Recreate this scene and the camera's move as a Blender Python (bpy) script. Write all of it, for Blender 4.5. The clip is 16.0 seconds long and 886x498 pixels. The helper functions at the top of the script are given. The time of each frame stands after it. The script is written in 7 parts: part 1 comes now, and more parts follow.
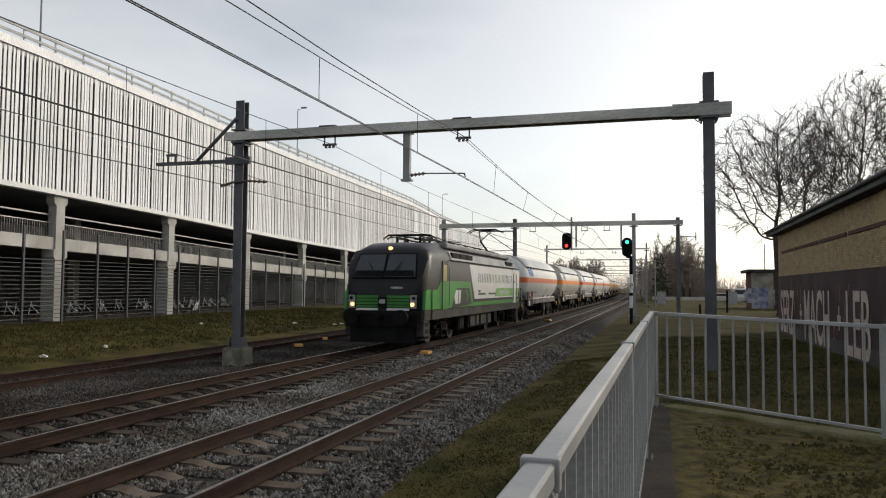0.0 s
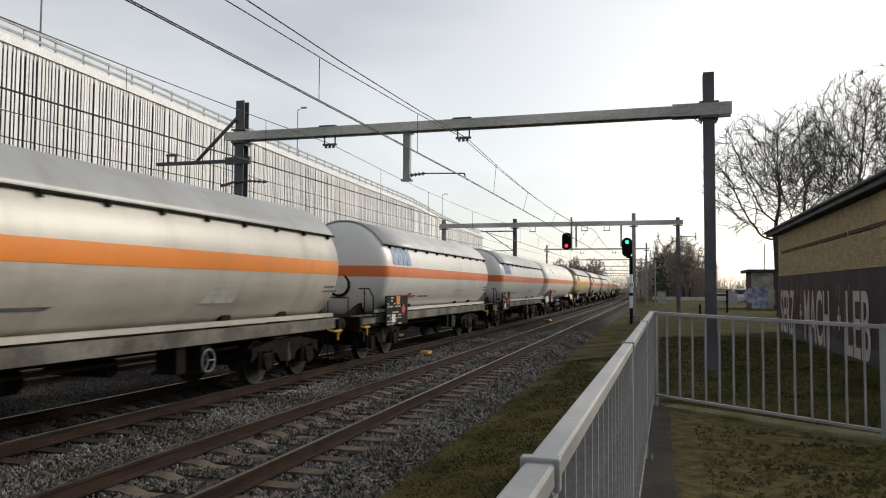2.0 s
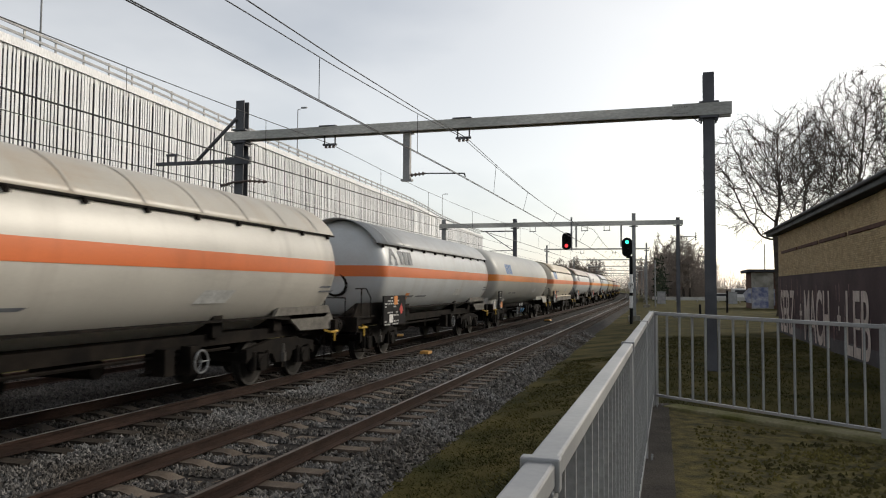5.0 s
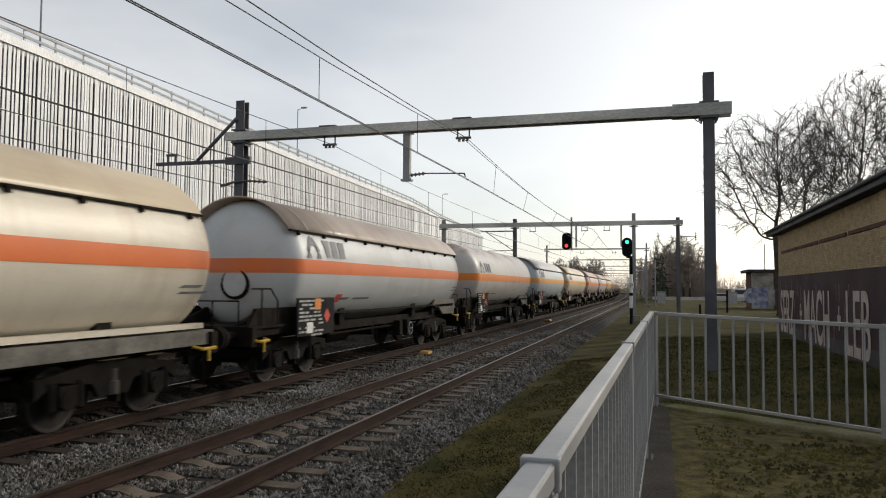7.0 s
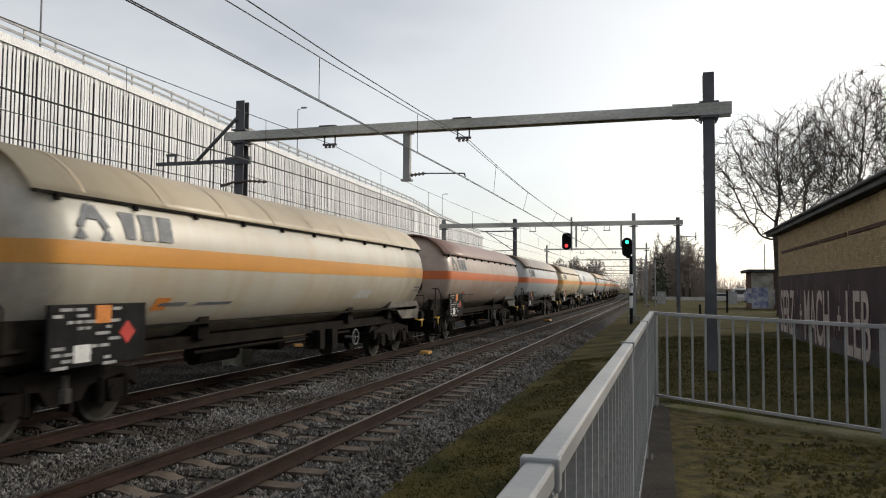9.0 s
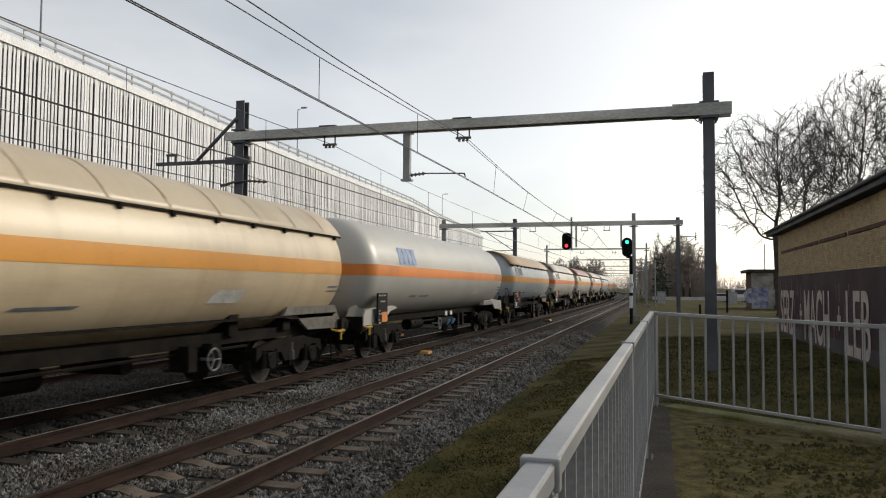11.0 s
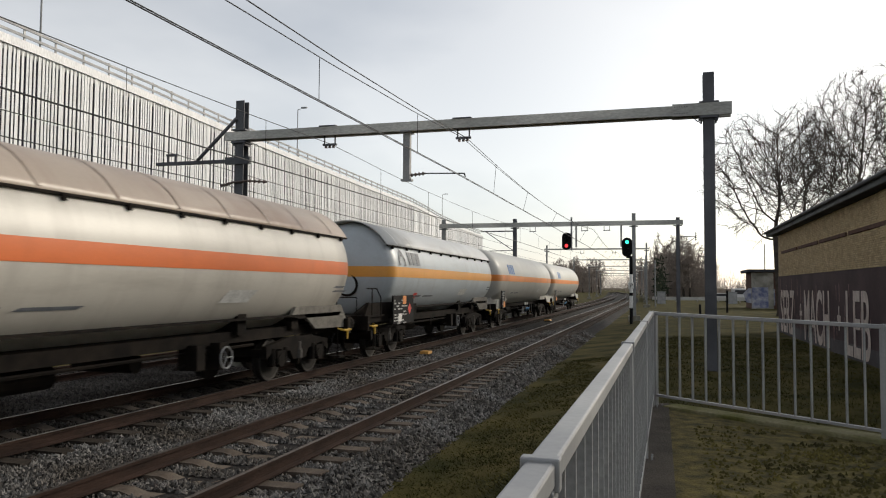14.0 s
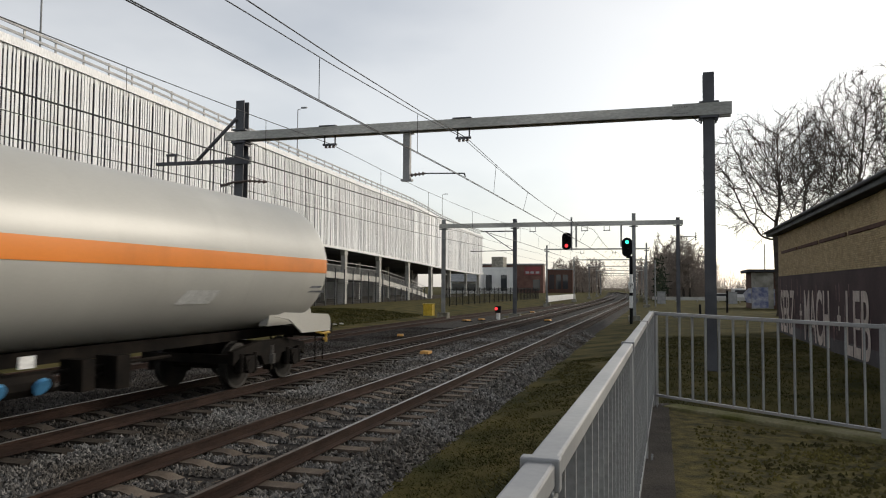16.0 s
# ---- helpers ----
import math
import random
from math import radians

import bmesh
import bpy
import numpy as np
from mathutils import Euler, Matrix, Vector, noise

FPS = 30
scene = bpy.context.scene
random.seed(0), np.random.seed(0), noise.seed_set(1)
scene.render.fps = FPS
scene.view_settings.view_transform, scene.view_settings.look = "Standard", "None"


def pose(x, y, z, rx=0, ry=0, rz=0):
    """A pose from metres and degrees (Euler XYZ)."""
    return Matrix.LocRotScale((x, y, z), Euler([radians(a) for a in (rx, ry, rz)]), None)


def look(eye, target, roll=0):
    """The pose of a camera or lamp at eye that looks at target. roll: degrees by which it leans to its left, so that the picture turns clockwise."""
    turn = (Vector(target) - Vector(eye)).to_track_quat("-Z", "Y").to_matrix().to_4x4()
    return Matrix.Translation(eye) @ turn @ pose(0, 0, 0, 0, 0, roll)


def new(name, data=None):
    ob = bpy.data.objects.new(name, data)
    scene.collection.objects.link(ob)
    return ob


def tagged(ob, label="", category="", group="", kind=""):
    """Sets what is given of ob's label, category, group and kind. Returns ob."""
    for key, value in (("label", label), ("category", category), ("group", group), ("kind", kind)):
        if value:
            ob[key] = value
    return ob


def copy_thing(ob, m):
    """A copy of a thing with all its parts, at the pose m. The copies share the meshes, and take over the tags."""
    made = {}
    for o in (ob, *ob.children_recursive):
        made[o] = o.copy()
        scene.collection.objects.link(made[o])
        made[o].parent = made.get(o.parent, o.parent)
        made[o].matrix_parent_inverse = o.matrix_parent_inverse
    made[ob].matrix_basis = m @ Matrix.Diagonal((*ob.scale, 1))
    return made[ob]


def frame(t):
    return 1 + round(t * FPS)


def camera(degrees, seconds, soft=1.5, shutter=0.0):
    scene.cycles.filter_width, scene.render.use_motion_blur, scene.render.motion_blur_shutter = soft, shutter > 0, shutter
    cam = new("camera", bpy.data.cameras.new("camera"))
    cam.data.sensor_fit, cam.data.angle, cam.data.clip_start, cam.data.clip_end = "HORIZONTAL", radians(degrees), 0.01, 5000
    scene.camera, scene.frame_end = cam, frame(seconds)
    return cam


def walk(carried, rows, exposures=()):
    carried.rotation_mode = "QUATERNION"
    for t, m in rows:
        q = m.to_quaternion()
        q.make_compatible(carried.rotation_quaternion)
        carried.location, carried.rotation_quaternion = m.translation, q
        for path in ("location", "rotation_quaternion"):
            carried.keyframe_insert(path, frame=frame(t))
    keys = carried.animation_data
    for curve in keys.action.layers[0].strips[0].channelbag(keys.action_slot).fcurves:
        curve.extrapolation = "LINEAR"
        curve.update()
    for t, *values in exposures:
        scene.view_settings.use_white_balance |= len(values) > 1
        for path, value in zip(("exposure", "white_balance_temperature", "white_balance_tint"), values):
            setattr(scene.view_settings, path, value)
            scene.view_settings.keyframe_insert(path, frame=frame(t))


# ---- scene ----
cam = camera(61.55, 16.0, soft=1.1, shutter=0.09)
EYE = (0.0, 0.0, 2.07)
PITCH, YAW = radians(2.895), radians(16.184)
AIM = (-math.sin(YAW) * math.cos(PITCH), math.cos(YAW) * math.cos(PITCH), 2.07 + math.sin(PITCH))
walk(cam, [(0.0, look(EYE, AIM, 0.363)), (16.0, look(EYE, AIM, 0.363))], [(0.0, 0.0, 6850, 10), (16.0, 0.0, 6850, 10)])

# ---- world and light: bright overcast, the sun behind thin cloud ahead to the right ----
SUN_AZ, SUN_EL = radians(40), radians(24)      # azimuth from +y towards +x
world = bpy.data.worlds.new("overcast_sky")
scene.world = world
world.use_nodes = True
wn, wl = world.node_tree.nodes, world.node_tree.links
wn.clear()
w_out = wn.new("ShaderNodeOutputWorld")
w_add = wn.new("ShaderNodeAddShader")
w_sky = wn.new("ShaderNodeTexSky")
w_sky.sky_type, w_sky.sun_disc = "NISHITA", False
w_sky.sun_elevation, w_sky.sun_rotation = SUN_EL, SUN_AZ
w_bg1, w_bg2 = wn.new("ShaderNodeBackground"), wn.new("ShaderNodeBackground")
w_bg1.inputs["Strength"].default_value = 0.05
w_co = wn.new("ShaderNodeTexCoord")
w_map = wn.new("ShaderNodeMapping")
w_map.inputs["Scale"].default_value = (1.0, 1.0, 2.6)
w_noise = wn.new("ShaderNodeTexNoise")
w_noise.inputs["Scale"].default_value, w_noise.inputs["Detail"].default_value = 1.7, 5.0
w_noise.inputs["Roughness"].default_value = 0.48
w_ramp = wn.new("ShaderNodeValToRGB")
w_ramp.color_ramp.elements[0].position, w_ramp.color_ramp.elements[0].color = 0.38, (0.47, 0.495, 0.54, 1)
w_ramp.color_ramp.elements[1].position, w_ramp.color_ramp.elements[1].color = 0.63, (0.80, 0.81, 0.825, 1)
w_dot = wn.new("ShaderNodeVectorMath")
w_dot.operation = "DOT_PRODUCT"
w_dot.inputs[1].default_value = (math.sin(SUN_AZ) * math.cos(SUN_EL), math.cos(SUN_AZ) * math.cos(SUN_EL), math.sin(SUN_EL))
w_glow = wn.new("ShaderNodeMapRange")
w_glow.interpolation_type = "SMOOTHSTEP"
w_glow.inputs["From Min"].default_value, w_glow.inputs["From Max"].default_value = 0.58, 1.0
w_mix = wn.new("ShaderNodeMix")
w_mix.data_type = "RGBA"
w_mix.inputs[7].default_value = (1.36, 1.345, 1.31, 1)
wl.new(w_co.outputs["Generated"], w_map.inputs["Vector"])
wl.new(w_map.outputs["Vector"], w_noise.inputs["Vector"])
wl.new(w_noise.outputs["Fac"], w_ramp.inputs["Fac"])
wl.new(w_co.outputs["Generated"], w_dot.inputs[0])
wl.new(w_dot.outputs["Value"], w_glow.inputs["Value"])
wl.new(w_glow.outputs["Result"], w_mix.inputs[0])
wl.new(w_ramp.outputs["Color"], w_mix.inputs[6])
w_sep = wn.new("ShaderNodeSeparateXYZ")
w_high = wn.new("ShaderNodeMapRange")        # thicker cloud overhead than towards the horizon
w_high.inputs["From Min"].default_value, w_high.inputs["From Max"].default_value = 0.05, 0.75
w_high.inputs["To Min"].default_value, w_high.inputs["To Max"].default_value = 1.0, 0.5
w_dim = wn.new("ShaderNodeVectorMath")
w_dim.operation = "SCALE"
wl.new(w_co.outputs["Generated"], w_sep.inputs[0])
wl.new(w_sep.outputs["Z"], w_high.inputs["Value"])
wl.new(w_mix.outputs[2], w_dim.inputs[0])
wl.new(w_high.outputs["Result"], w_dim.inputs["Scale"])
wl.new(w_dim.outputs[0], w_bg2.inputs["Color"])
w_bg2.inputs["Strength"].default_value = 0.90
wl.new(w_sky.outputs["Color"], w_bg1.inputs["Color"])
wl.new(w_bg1.outputs[0], w_add.inputs[0])
wl.new(w_bg2.outputs[0], w_add.inputs[1])
wl.new(w_add.outputs[0], w_out.inputs["Surface"])

sun = new("sun", bpy.data.lights.new("sun", "SUN"))
sun.data.energy, sun.data.angle, sun.data.color = 2.1, radians(16), (1.0, 0.94, 0.84)
sun.matrix_world = look((0, 0, 0), (-math.sin(SUN_AZ) * math.cos(SUN_EL), -math.cos(SUN_AZ) * math.cos(SUN_EL), -math.sin(SUN_EL)))


# ---- materials ----
def surf(name, c1, c2, scale=3.0, rough=0.8, metal=0.0, bump=0.15, fine=40.0, spread=(0.35, 0.65), stretch=(1, 1, 1), vary=0.0, glow=0.0, space="Object", island=False, spec=None, grain=1.0):
    """Two colours mixed by a coarse noise, a fine grain on top, relief by the fine grain."""
    m = bpy.data.materials.new(name)
    m.use_nodes = True
    n, l = m.node_tree.nodes, m.node_tree.links
    bs = n["Principled BSDF"]
    bs.inputs["Roughness"].default_value, bs.inputs["Metallic"].default_value = rough, metal
    bs.inputs["Specular IOR Level"].default_value = 0.5 if spec is None and rough < 0.7 else (0.15 if spec is None else spec)
    co, mp = n.new("ShaderNodeTexCoord"), n.new("ShaderNodeMapping")
    mp.inputs["Scale"].default_value = stretch
    l.new(co.outputs[space], mp.inputs["Vector"])
    a, b = n.new("ShaderNodeTexNoise"), n.new("ShaderNodeTexNoise")
    a.inputs["Scale"].default_value, a.inputs["Detail"].default_value = scale, 5
    b.inputs["Scale"].default_value, b.inputs["Detail"].default_value = fine, 3
    l.new(mp.outputs[0], a.inputs["Vector"])
    l.new(mp.outputs[0], b.inputs["Vector"])
    rp = n.new("ShaderNodeValToRGB")
    rp.color_ramp.elements[0].position, rp.color_ramp.elements[0].color = spread[0], (*c1, 1)
    rp.color_ramp.elements[1].position, rp.color_ramp.elements[1].color = spread[1], (*c2, 1)
    l.new(a.outputs["Fac"], rp.inputs["Fac"])
    hs = n.new("ShaderNodeHueSaturation")
    mr = n.new("ShaderNodeMapRange")
    mr.inputs["From Min"].default_value, mr.inputs["From Max"].default_value = 0.3, 0.7
    mr.inputs["To Min"].default_value, mr.inputs["To Max"].default_value = 1 - 0.18 * grain, 1 + 0.16 * grain
    l.new(b.outputs["Fac"], mr.inputs["Value"])
    l.new(rp.outputs["Color"], hs.inputs["Color"])
    if vary:
        oi, mv, mu = n.new("ShaderNodeNewGeometry" if island else "ShaderNodeObjectInfo"), n.new("ShaderNodeMapRange"), n.new("ShaderNodeMath")
        mv.inputs["To Min"].default_value, mv.inputs["To Max"].default_value = 1 - vary, 1 + vary
        mu.operation = "MULTIPLY"
        l.new(oi.outputs["Random Per Island" if island else "Random"], mv.inputs["Value"])
        l.new(mv.outputs["Result"], mu.inputs[0])
        l.new(mr.outputs["Result"], mu.inputs[1])
        l.new(mu.outputs[0], hs.inputs["Value"])
    else:
        l.new(mr.outputs["Result"], hs.inputs["Value"])
    l.new(hs.outputs["Color"], bs.inputs["Base Color"])
    if bump:
        bp = n.new("ShaderNodeBump")
        bp.inputs["Strength"].default_value, bp.inputs["Distance"].default_value = bump, 0.02
        l.new(b.outputs["Fac"], bp.inputs["Height"])
        l.new(bp.outputs[0], bs.inputs["Normal"])
    if glow:
        bs.inputs["Emission Color"].default_value = (*c1, 1)
        bs.inputs["Emission Strength"].default_value = glow
    return m


def tank_paint(name, paint, grime, amount, rust=(0.16, 0.07, 0.03), rusty=0.0, top=0.0, ends=0.5):
    """Painted tank steel: faint runs round the barrel, broad stains, rust spots, rust from the top seam, end domes
    darkened for soot and painted shade.
    """
    m = surf(name, paint, tuple(0.9 * c for c in paint), 0.6, 0.40, 0, 0.01, 26.0, grain=0.2)
    n, l = m.node_tree.nodes, m.node_tree.links
    bs = n["Principled BSDF"]
    src = bs.inputs["Base Color"].links[0].from_socket
    co, sep = n.new("ShaderNodeTexCoord"), n.new("ShaderNodeSeparateXYZ")
    oi, off, add = n.new("ShaderNodeObjectInfo"), n.new("ShaderNodeVectorMath"), n.new("ShaderNodeVectorMath")
    off.operation, add.operation = "SCALE", "ADD"
    off.inputs[0].default_value = (37.0, 61.0, 23.0)
    l.new(oi.outputs["Random"], off.inputs["Scale"])
    l.new(co.outputs["Object"], add.inputs[0])
    l.new(off.outputs[0], add.inputs[1])
    l.new(co.outputs["Object"], sep.inputs[0])

    def layer(colour, stretch, scale, lo, hi, most, zone=None):
        nonlocal src
        mp, nz, rg, mx = n.new("ShaderNodeMapping"), n.new("ShaderNodeTexNoise"), n.new("ShaderNodeMapRange"), n.new("ShaderNodeMix")
        mp.inputs["Scale"].default_value = stretch
        nz.inputs["Scale"].default_value, nz.inputs["Detail"].default_value, nz.inputs["Roughness"].default_value = scale, 7, 0.6
        rg.inputs["From Min"].default_value, rg.inputs["From Max"].default_value, rg.inputs["To Max"].default_value = lo, hi, most
        mx.data_type = "RGBA"
        mx.inputs[7].default_value = (*colour, 1)
        l.new(add.outputs[0], mp.inputs["Vector"])
        l.new(mp.outputs[0], nz.inputs["Vector"])
        l.new(nz.outputs["Fac"], rg.inputs["Value"])
        fac = rg.outputs["Result"]
        if zone:
            mu = n.new("ShaderNodeMath")
            mu.operation = "MULTIPLY"
            l.new(fac, mu.inputs[0])
            l.new(zone, mu.inputs[1])
            fac = mu.outputs[0]
        l.new(fac, mx.inputs[0])
        l.new(src, mx.inputs[6])
        src = mx.outputs[2]

    def span(socket, lo, hi):
        r = n.new("ShaderNodeMapRange")
        r.inputs["From Min"].default_value, r.inputs["From Max"].default_value = lo, hi
        l.new(socket, r.inputs["Value"])
        return r.outputs["Result"]

    layer(grime, (0.35, 1.7, 0.35), 1.0, 0.60 - 0.3 * amount, 0.95 - 0.2 * amount, 0.55)
    layer(grime, (0.6, 0.16, 1.1), 1.3, 0.58 - 0.2 * amount, 0.85 - 0.2 * amount, 0.5)
    if rusty:
        layer(rust, (0.5, 1.2, 0.8), 1.6, 0.76 - 0.35 * rusty, 0.88 - 0.3 * rusty, 0.7)
    if top:
        layer(rust, (0.8, 0.5, 1.6), 1.5, 0.60 - 0.2 * top, 0.72 - 0.15 * top, 0.85, span(sep.outputs["Z"], 3.45, 3.75))
    # soot on the end domes, with the shade on them painted into the same layer
    if ends:
        far = n.new("ShaderNodeMath")
        far.operation = "ABSOLUTE"
        l.new(sep.outputs["Y"], far.inputs[0])
        layer((0.05, 0.04, 0.032), (0.9, 0.9, 0.9), 1.1, 0.30, 0.72, ends, span(far.outputs[0], 6.5, 7.1))
    l.new(src, bs.inputs["Base Color"])
    return m


def glass(name, tint, rough=0.05):
    m = bpy.data.materials.new(name)
    m.use_nodes = True
    bs = m.node_tree.nodes["Principled BSDF"]
    bs.inputs["Base Color"].default_value = (*tint, 1)
    bs.inputs["Roughness"].default_value = rough
    bs.inputs["Specular IOR Level"].default_value = 0.6
    return m


def lamp_glow(name, colour, strength):
    m = bpy.data.materials.new(name)
    m.use_nodes = True
    bs = m.node_tree.nodes["Principled BSDF"]
    bs.inputs["Base Color"].default_value = (*colour, 1)
    bs.inputs["Emission Color"].default_value = (*colour, 1)
    bs.inputs["Emission Strength"].default_value = strength
    return m


M_GRASS = surf("grass_ground", (0.030, 0.031, 0.010), (0.090, 0.074, 0.026), 0.8, 0.95, 0, 0.8, 18.0, spec=0.05)
M_BLADE = surf("grass_blade", (0.026, 0.030, 0.007), (0.085, 0.074, 0.022), 0.6, 0.85, 0, 0, 5.0, vary=0.45, island=True, spec=0.1)
M_MOSS = surf("green_moss", (0.034, 0.031, 0.010), (0.11, 0.092, 0.028), 2.0, 0.95, 0, 0, 20.0, vary=0.35, island=True)
M_BALLAST = surf("ballast_bed", (0.014, 0.012, 0.011), (0.040, 0.037, 0.035), 14.0, 0.95, 0, 0.9, 34.0)
M_OLDBALLAST = surf("old_ballast", (0.016, 0.014, 0.012), (0.045, 0.041, 0.037), 9.0, 0.95, 0, 0.9, 30.0)
M_STONE = surf("ballast_stone", (0.085, 0.074, 0.062), (0.185, 0.180, 0.172), 0.55, 0.92, 0, 0.2, 60.0, vary=0.75, island=True)
# brake-dust brown, lowered further to paint in the shade beneath the train
M_DUSTSHADE = surf("dusty_shaded_stone", (0.034, 0.028, 0.023), (0.080, 0.074, 0.068), 0.5, 0.92, 0, 0.2, 60.0, vary=0.6, island=True)
M_RAIL = surf("rail_rust", (0.022, 0.013, 0.010), (0.042, 0.024, 0.018), 8.0, 0.85, 0.0, 0.3, 60.0, stretch=(1, 0.2, 1))
M_RAILHEAD = surf("rail_polished_head", (0.10, 0.088, 0.080), (0.16, 0.145, 0.135), 5.0, 0.33, 0.7, 0.02, 60.0)
M_RAILDULL = surf("rail_rusty_head", (0.055, 0.032, 0.024), (0.09, 0.055, 0.042), 6.0, 0.7, 0.2, 0.1, 60.0)
M_SLEEPER = surf("concrete_sleeper", (0.075, 0.058, 0.046), (0.155, 0.128, 0.102), 3.0, 0.9, 0, 0.3, 50.0, vary=0.25)
# darker tone of the sleeper concrete, for the far track
M_DARKSLEEPER = surf("dark_concrete_sleeper", (0.038, 0.031, 0.026), (0.080, 0.066, 0.053), 3.0, 0.9, 0, 0.3, 50.0, vary=0.25)
M_WOODSLEEPER = surf("timber_sleeper", (0.05, 0.035, 0.028), (0.09, 0.065, 0.05), 3.0, 0.9, 0, 0.4, 40.0, vary=0.2)
M_STEEL = surf("galvanised_grey_steel", (0.20, 0.205, 0.21), (0.30, 0.305, 0.305), 1.5, 0.6, 0.3, 0.06, 30.0)
M_MAST = surf("dark_mast_steel", (0.060, 0.062, 0.072), (0.105, 0.108, 0.12), 1.2, 0.6, 0.2, 0.06, 30.0)
M_BEAM = surf("weathered_beam_steel", (0.34, 0.34, 0.32), (0.58, 0.57, 0.53), 1.1, 0.75, 0.0, 0.1, 26.0, stretch=(0.35, 1, 1))
M_WIRE = surf("dark_copper_wire", (0.03, 0.032, 0.035), (0.05, 0.05, 0.052), 1.0, 0.6, 0.5, 0, 20.0)
M_INSUL = surf("brown_insulator", (0.06, 0.04, 0.035), (0.1, 0.07, 0.06), 5.0, 0.35, 0, 0, 20.0)
M_CONC = surf("rough_concrete", (0.20, 0.19, 0.16), (0.36, 0.34, 0.30), 1.6, 0.9, 0, 0.25, 40.0)
M_MOSSCONC = surf("mossy_concrete", (0.10, 0.10, 0.03), (0.22, 0.20, 0.12), 2.4, 0.95, 0, 0.5, 30.0)
M_FOOTING = surf("stained_concrete_footing", (0.10, 0.095, 0.075), (0.26, 0.25, 0.21), 2.2, 0.9, 0, 0.35, 30.0)
M_SLAT = surf("white_facade_slat", (0.75, 0.765, 0.78), (0.85, 0.855, 0.865), 0.7, 0.5, 0.0, 0.03, 20.0, vary=0.10, stretch=(1, 1, 0.25))
M_TRIMW = surf("white_facade_trim", (0.66, 0.67, 0.66), (0.78, 0.78, 0.77), 0.8, 0.5, 0, 0.03, 20.0)
# darker grey than the columns, for soffit, decks and back wall
M_DARK = surf("dark_deck_concrete", (0.10, 0.10, 0.105), (0.18, 0.18, 0.185), 0.4, 0.9, 0, 0.05, 10.0)
# near-black purple: shade of the interior behind the slats, put into the colour
M_GAPSHADE = surf("slat_gap_shade", (0.022, 0.020, 0.036), (0.05, 0.045, 0.066), 0.5, 0.8, 0, 0.05, 10.0)
M_COLUMN = surf("pale_column_concrete", (0.36, 0.35, 0.32), (0.50, 0.49, 0.46), 0.8, 0.85, 0, 0.1, 25.0)
M_FENCE = surf("dark_fence_steel", (0.045, 0.05, 0.055), (0.075, 0.08, 0.085), 2.0, 0.6, 0.3, 0, 20.0)
M_GALV = surf("galvanised_railing", (0.27, 0.275, 0.28), (0.37, 0.37, 0.365), 2.5, 0.5, 0.3, 0.02, 60.0, grain=0.35)
M_GALVBAR = surf("galvanised_baluster", (0.22, 0.225, 0.23), (0.32, 0.325, 0.32), 3.0, 0.55, 0.3, 0.04, 60.0)
M_ASPHALT = surf("old_asphalt", (0.038, 0.033, 0.028), (0.080, 0.070, 0.058), 2.2, 0.95, 0, 0.6, 60.0)
M_MOSSYARD = surf("mossy_paving", (0.045, 0.040, 0.017), (0.135, 0.110, 0.038), 7.5, 0.97, 0, 0.9, 45.0)
M_BRICKY = surf("yellow_brick", (0.42, 0.315, 0.185), (0.52, 0.405, 0.25), 4.0, 0.9, 0, 0.2, 40.0, vary=0.14, island=True)
M_MORTAR = surf("grey_mortar", (0.26, 0.21, 0.145), (0.33, 0.27, 0.19), 5.0, 0.95, 0, 0.3, 60.0)
M_PLINTH = surf("dark_plum_wall_paint", (0.052, 0.034, 0.036), (0.082, 0.056, 0.056), 0.8, 0.8, 0, 0.1, 25.0)
M_GREYPAINT = surf("grey_base_paint", (0.075, 0.068, 0.07), (0.115, 0.105, 0.105), 1.0, 0.85, 0, 0.1, 25.0)
M_GRAF = surf("pale_spray_paint", (0.42, 0.35, 0.31), (0.58, 0.50, 0.45), 2.4, 0.7, 0, 0.05, 25.0)
M_GRAFBACK = surf("rose_spray_paint", (0.17, 0.10, 0.10), (0.26, 0.16, 0.155), 2.0, 0.7, 0, 0.05, 20.0)
M_GRAFBLUE = surf("blue_white_spray_paint", (0.12, 0.14, 0.26), (0.42, 0.42, 0.46), 2.0, 0.7, 0, 0.05, 20.0)
M_EAVE = surf("grey_eave_board", (0.07, 0.075, 0.08), (0.12, 0.125, 0.13), 1.2, 0.7, 0, 0.05, 20.0)
M_ROOFING = surf("dark_roofing_felt", (0.04, 0.04, 0.045), (0.07, 0.07, 0.075), 1.2, 0.9, 0, 0.2, 30.0)
M_BARK = surf("bare_tree_bark", (0.040, 0.032, 0.027), (0.075, 0.062, 0.052), 3.0, 0.95, 0, 0.3, 20.0)
M_TWIG = surf("far_bare_twigs", (0.20, 0.17, 0.15), (0.32, 0.27, 0.235), 0.4, 0.95, 0, 0, 8.0)
M_EVER = surf("dark_evergreen", (0.018, 0.026, 0.016), (0.035, 0.045, 0.025), 0.6, 0.95, 0, 0, 8.0)
M_YELLOW = surf("yellow_plastic", (0.55, 0.36, 0.02), (0.65, 0.44, 0.04), 3.0, 0.6, 0, 0.05, 20.0)
M_ORANGEBOX = surf("orange_magnet_cover", (0.50, 0.24, 0.05), (0.62, 0.34, 0.08), 6.0, 0.6, 0, 0.05, 20.0)
M_BLACK = surf("black_signal_paint", (0.007, 0.007, 0.0075), (0.012, 0.012, 0.013), 3.0, 0.6, 0, 0, 20.0, spec=0.06)
M_WHITEP = surf("white_signal_paint", (0.68, 0.68, 0.66), (0.8, 0.8, 0.78), 3.0, 0.5, 0, 0, 20.0)
